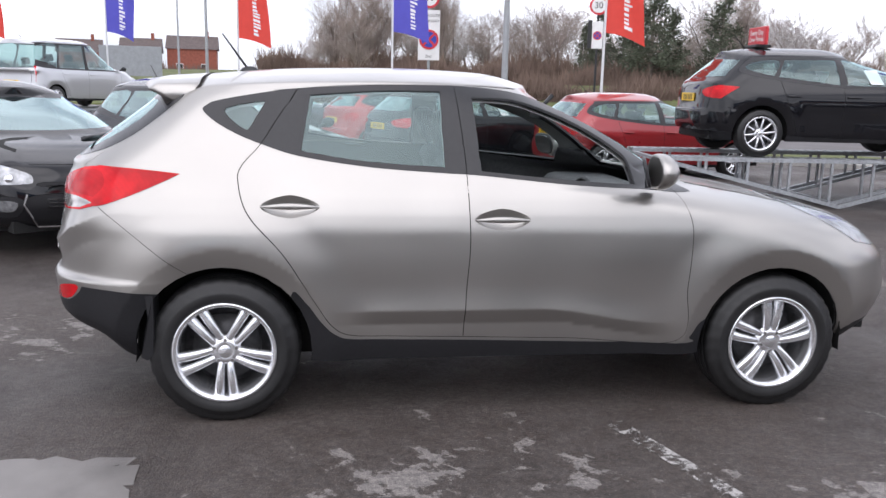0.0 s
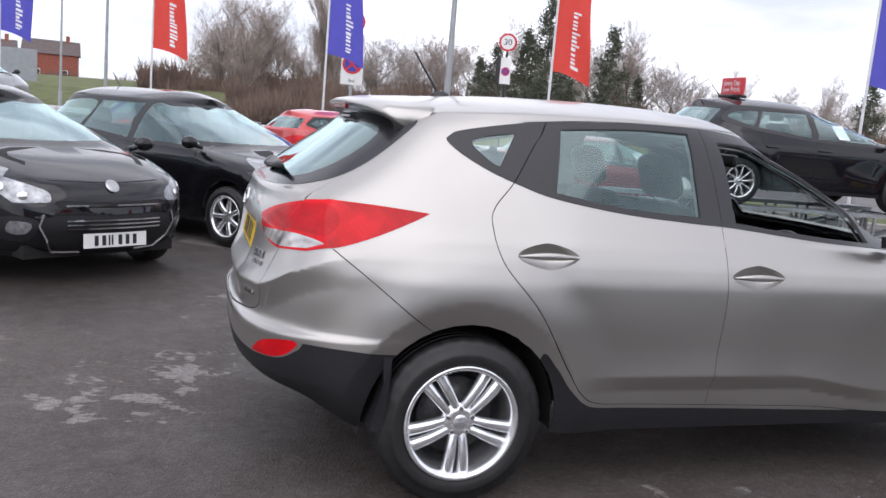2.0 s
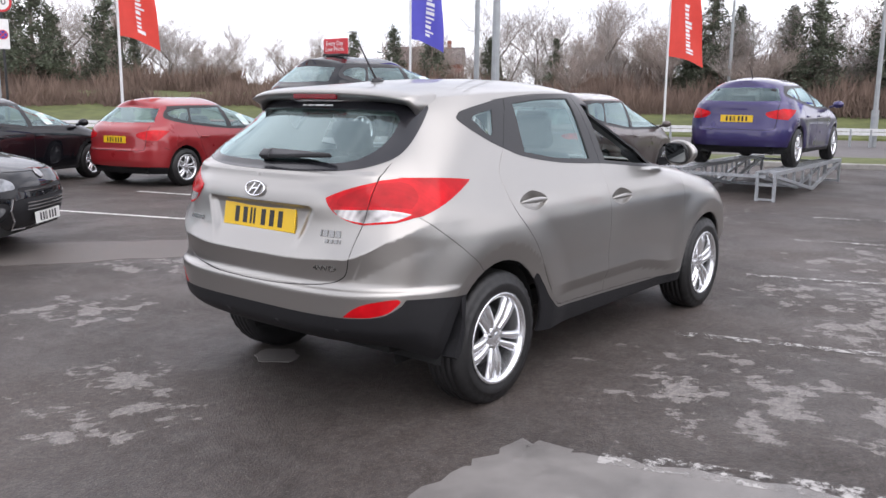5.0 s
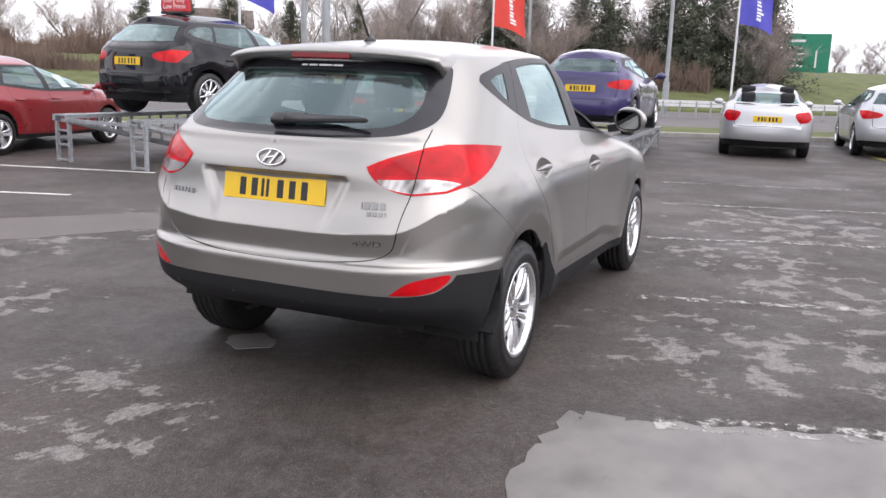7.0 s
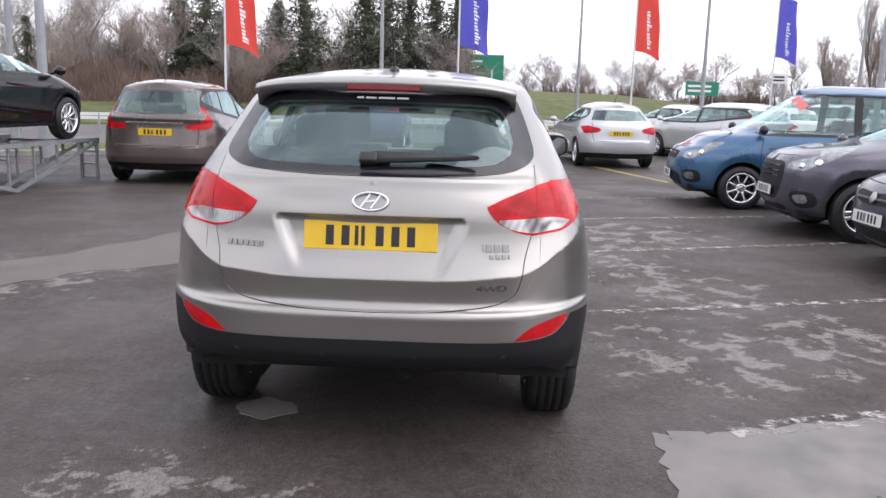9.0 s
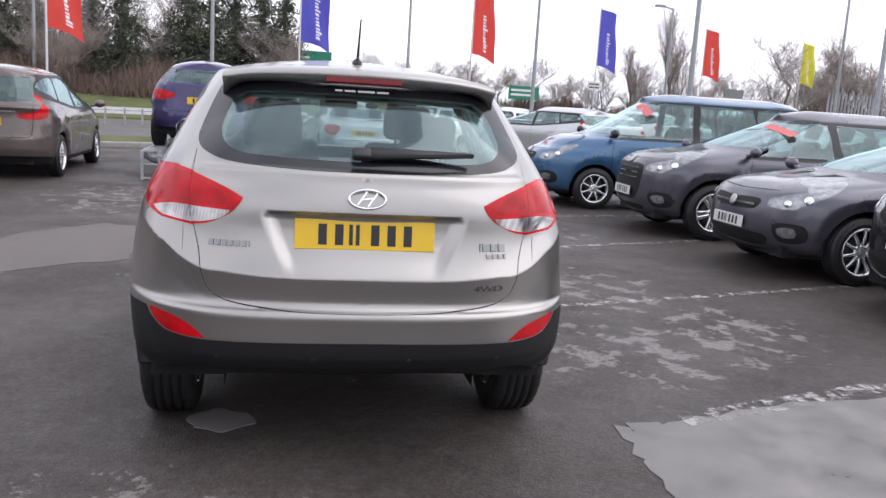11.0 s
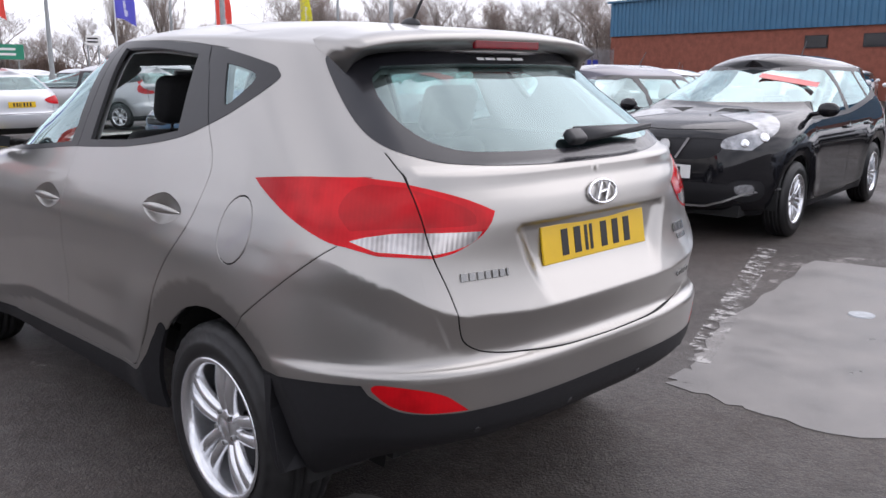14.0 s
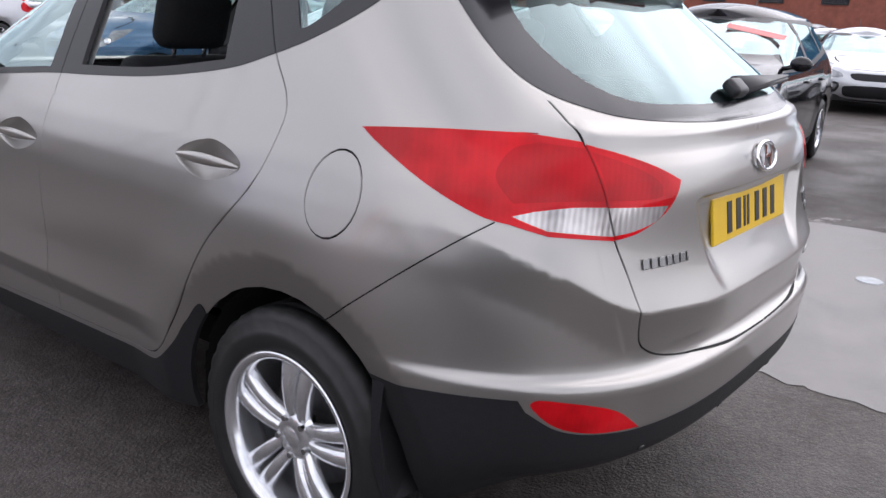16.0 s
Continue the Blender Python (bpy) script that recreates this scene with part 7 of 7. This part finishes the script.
def conifer(seed, height, radius, gappy):
    r = random.Random(seed)
    tv, tf, cv, cf = [], [], [], []
    prism(tv, tf, Vector((0, 0, 0)), Vector((0, 0, height)), height * 0.022, 0.02, 7)
    z = height * (0.28 if gappy else 0.06)
    while z < height * 0.985:
        k = 1 - (z / height)
        reach = radius * (k**0.75) * r.uniform(0.75, 1.15) + 0.12
        for i in range(6):
            if gappy and r.random() < 0.22:
                continue
            a = r.uniform(0, 2 * math.pi)
            L_ = reach * r.uniform(0.6, 1.1)
            droop = r.uniform(-0.15, 0.35) if gappy else r.uniform(-0.35, 0.40)
            b = Vector((0, 0, z + r.uniform(-0.3, 0.1)))
            e = b + Vector((math.cos(a) * L_, math.sin(a) * L_, droop * L_))
            prism(tv, tf, b, e, 0.02, 0.006, 3)
            n = max(4, int(L_ * 7))
            for j in range(n):
                t = (j + r.random()) / n
                if gappy:
                    t = 0.35 + 0.65 * t
                p = b.lerp(e, t)
                for _ in range(5):
                    s = r.uniform(0.10, 0.24)
                    o = Vector((r.uniform(-1, 1), r.uniform(-1, 1), r.uniform(-0.5, 0.9))).normalized()
                    w = o.cross(Vector((r.uniform(-1, 1), r.uniform(-1, 1), r.uniform(-1, 1)))).normalized() * s * 0.20
                    q = p + Vector((r.uniform(-1, 1), r.uniform(-1, 1), r.uniform(-1, 1))) * 0.17
                    i0 = len(cv)
                    cv.extend((q - w, q + w, q + o * s))
                    cf.append((i0, i0 + 1, i0 + 2))
        z += height * 0.022
    t = base("tree", pose(0, 0, -50), "dark green open pine" if gappy else "dense dark green conifer", "tree", "trees beyond the road")
    put("trunk", mesh("trunk", tv, tf, M["bark"]), t)
    put("crown", mesh("crown", cv, cf, M["needle"], smooth=False), t, "dark needles in clumps")
    return t


def thicket(seed, length, depth, height):
    """A tangle of leafless stems as one piece of stuff."""
    r = random.Random(seed)
    v, f = [], []
    for _ in range(7500):
        x, y = r.uniform(0, length), r.uniform(0, depth)
        h = height * r.uniform(0.35, 1.0) * (0.75 + 0.25 * math.sin(x * 0.9 + seed) * math.sin(x * 0.37))
        b = Vector((x, y, r.uniform(0, h * 0.6)))
        o = Vector((r.uniform(-0.5, 0.5), r.uniform(-0.4, 0.4), 1)).normalized()
        w = Vector((r.uniform(-1, 1), r.uniform(-0.3, 0.3), 0)).normalized() * r.uniform(0.014, 0.040)
        L_ = r.uniform(0.4, 1.2) * h * 0.55
        i = len(v)
        v.extend((b - w, b + w, b + o * L_))
        f.append((i, i + 1, i + 2))
    return mesh("thicket", v, f, M["hedge"], smooth=False)


protos = [bare_tree(11, 8.0, 0.75, 0.15), bare_tree(12, 8.5, 0.9, 0.05, "twig_grey"), bare_tree(13, 7.0, 0.85, 0.1), bare_tree(14, 9.0, 0.35, 0.75)]
pines = [conifer(21, 7.0, 1.9, True), conifer(22, 6.4, 1.7, True)]
firs = [conifer(23, 7.0, 2.5, False), conifer(24, 7.6, 2.3, False)]
EYE0 = Vector((-2.2, -0.8, 0))
def scale_plant(proto, az, dist, scale, z=0.0):
    z, scale = 0.0, scale * (1.12 if az < 91 else 1.0)
    p = EYE0 + heading(az) * dist
    ob = copy_thing(proto, pose(p.x, p.y, z, 0, 0, rng.uniform(0, 360)))
    ob.scale = (scale, scale, scale * rng.uniform(0.9, 1.1))
    return ob


rng = random.Random(42)
# bare wood to the north and north-east
for i in range(26):
    az = 1.5 + i * 1.15 + rng.uniform(-0.6, 0.6)
    scale_plant(protos[rng.choice((0, 1, 2, 1))], az, rng.uniform(58, 78), rng.uniform(0.75, 1.0))
for az, d_, s in ((5.2, 56, 0.95), (6.4, 60, 0.9), (3.4, 62, 0.95)):
    scale_plant(protos[0], az, d_, s)
scale_plant(protos[3], 11.0, 55, 0.98)
scale_plant(protos[3], 10.3, 56, 0.85)
for az, d_, s, k in ((22.4, 50, 0.85, 0), (24.5, 49, 0.98, 1), (26.0, 47, 1.05, 0), (27.2, 49, 0.9, 1), (30.3, 49, 0.98, 0), (32.0, 52, 0.72, 1), (21.2, 52, 0.75, 1), (46.5, 50, 0.75, 0), (49.2, 52, 0.85, 1), (52.0, 48, 0.8, 0)):
    scale_plant(pines[k], az, d_, s, 0.6)
for i in range(30):
    az = 31 + i * 1.25 + rng.uniform(-0.7, 0.7)
    scale_plant(protos[rng.choice((0, 1, 2, 1))], az, rng.uniform(52, 76), rng.uniform(0.5, 0.82), 0.8)
# bank with conifers to the east
for az, d_, s, k in ((69.5, 46, 0.82, 0), (71.0, 45, 0.9, 1), (72.6, 47, 0.85, 0), (75.8, 46, 0.85, 0), (77.5, 44, 0.92, 1), (81.6, 45, 0.92, 0), (83.0, 44, 0.98, 1), (84.6, 46, 0.95, 0), (86.4, 45, 0.98, 1), (87.9, 46, 0.88, 0), (60.5, 50, 0.6, 1), (56.0, 50, 0.7, 0)):
    scale_plant(firs[k], az, d_, s, 0.9)
for i in range(22):
    az = 62 + i * 1.25 + rng.uniform(-0.5, 0.5)
    scale_plant(protos[rng.choice((0, 1, 2))], az, rng.uniform(41, 56), rng.uniform(0.55, 0.8), 1.0)
# low far trees to the south-east, then the wood behind the fence
for i in range(26):
    az = 91 + i * 1.3 + rng.uniform(-0.6, 0.6)
    scale_plant(protos[rng.choice((0, 1, 2, 1))], az, rng.uniform(72, 95), rng.uniform(0.55, 0.78), 0.8)
scale_plant(protos[3], 114.8, 70, 0.95)
scale_plant(protos[1], 121.4, 46, 0.72, 0.0)
scale_plant(protos[3], 112.2, 72, 0.7)
for i in range(26):
    az = 123 + i * 0.95 + rng.uniform(-0.5, 0.5)
    scale_plant(protos[rng.choice((0, 2, 0, 1))], az, rng.uniform(58, 70), rng.uniform(0.75, 0.95), 0.0)
for p in protos + pines + firs:
    for o in (*p.children_recursive, p):
        bpy.data.objects.remove(o)
# undergrowth
hedges = [thicket(s, 9.0, 3.0, 2.6) for s in (1, 2, 3)]
for k, (a0, a1, dist, s, z) in enumerate(((0, 64, 40, 0.85, 0.5), (4, 62, 46, 1.0, 1.2), (-2, 34, 56, 1.2, 1.6), (34, 66, 52, 0.85, 0.7), (62, 77, 41, 0.95, 0.7), (64, 75, 43, 1.2, 0.9), (66, 72, 52, 1.6, 1.2), (91, 124, 74, 1.2, 0.4), (122, 146, 60, 1.7, 0.0), (124, 146, 64, 2.2, 0.0), (-24, 2, 95, 1.1, 1.0))):
    az = a0
    while az < a1:
        p = EYE0 + heading(az) * dist
        ob = tagged(new("undergrowth", rng.choice(hedges)), "leafless brown hedge and scrub beyond the road", "hedge", "", "stuff")
        ob.matrix_world = Matrix.Translation((p.x, p.y, z)) @ Matrix.Rotation(radians(-az), 4, "Z") @ Matrix.Diagonal((s, s, s, 1))
        az += math.degrees(8.2 * s / dist)
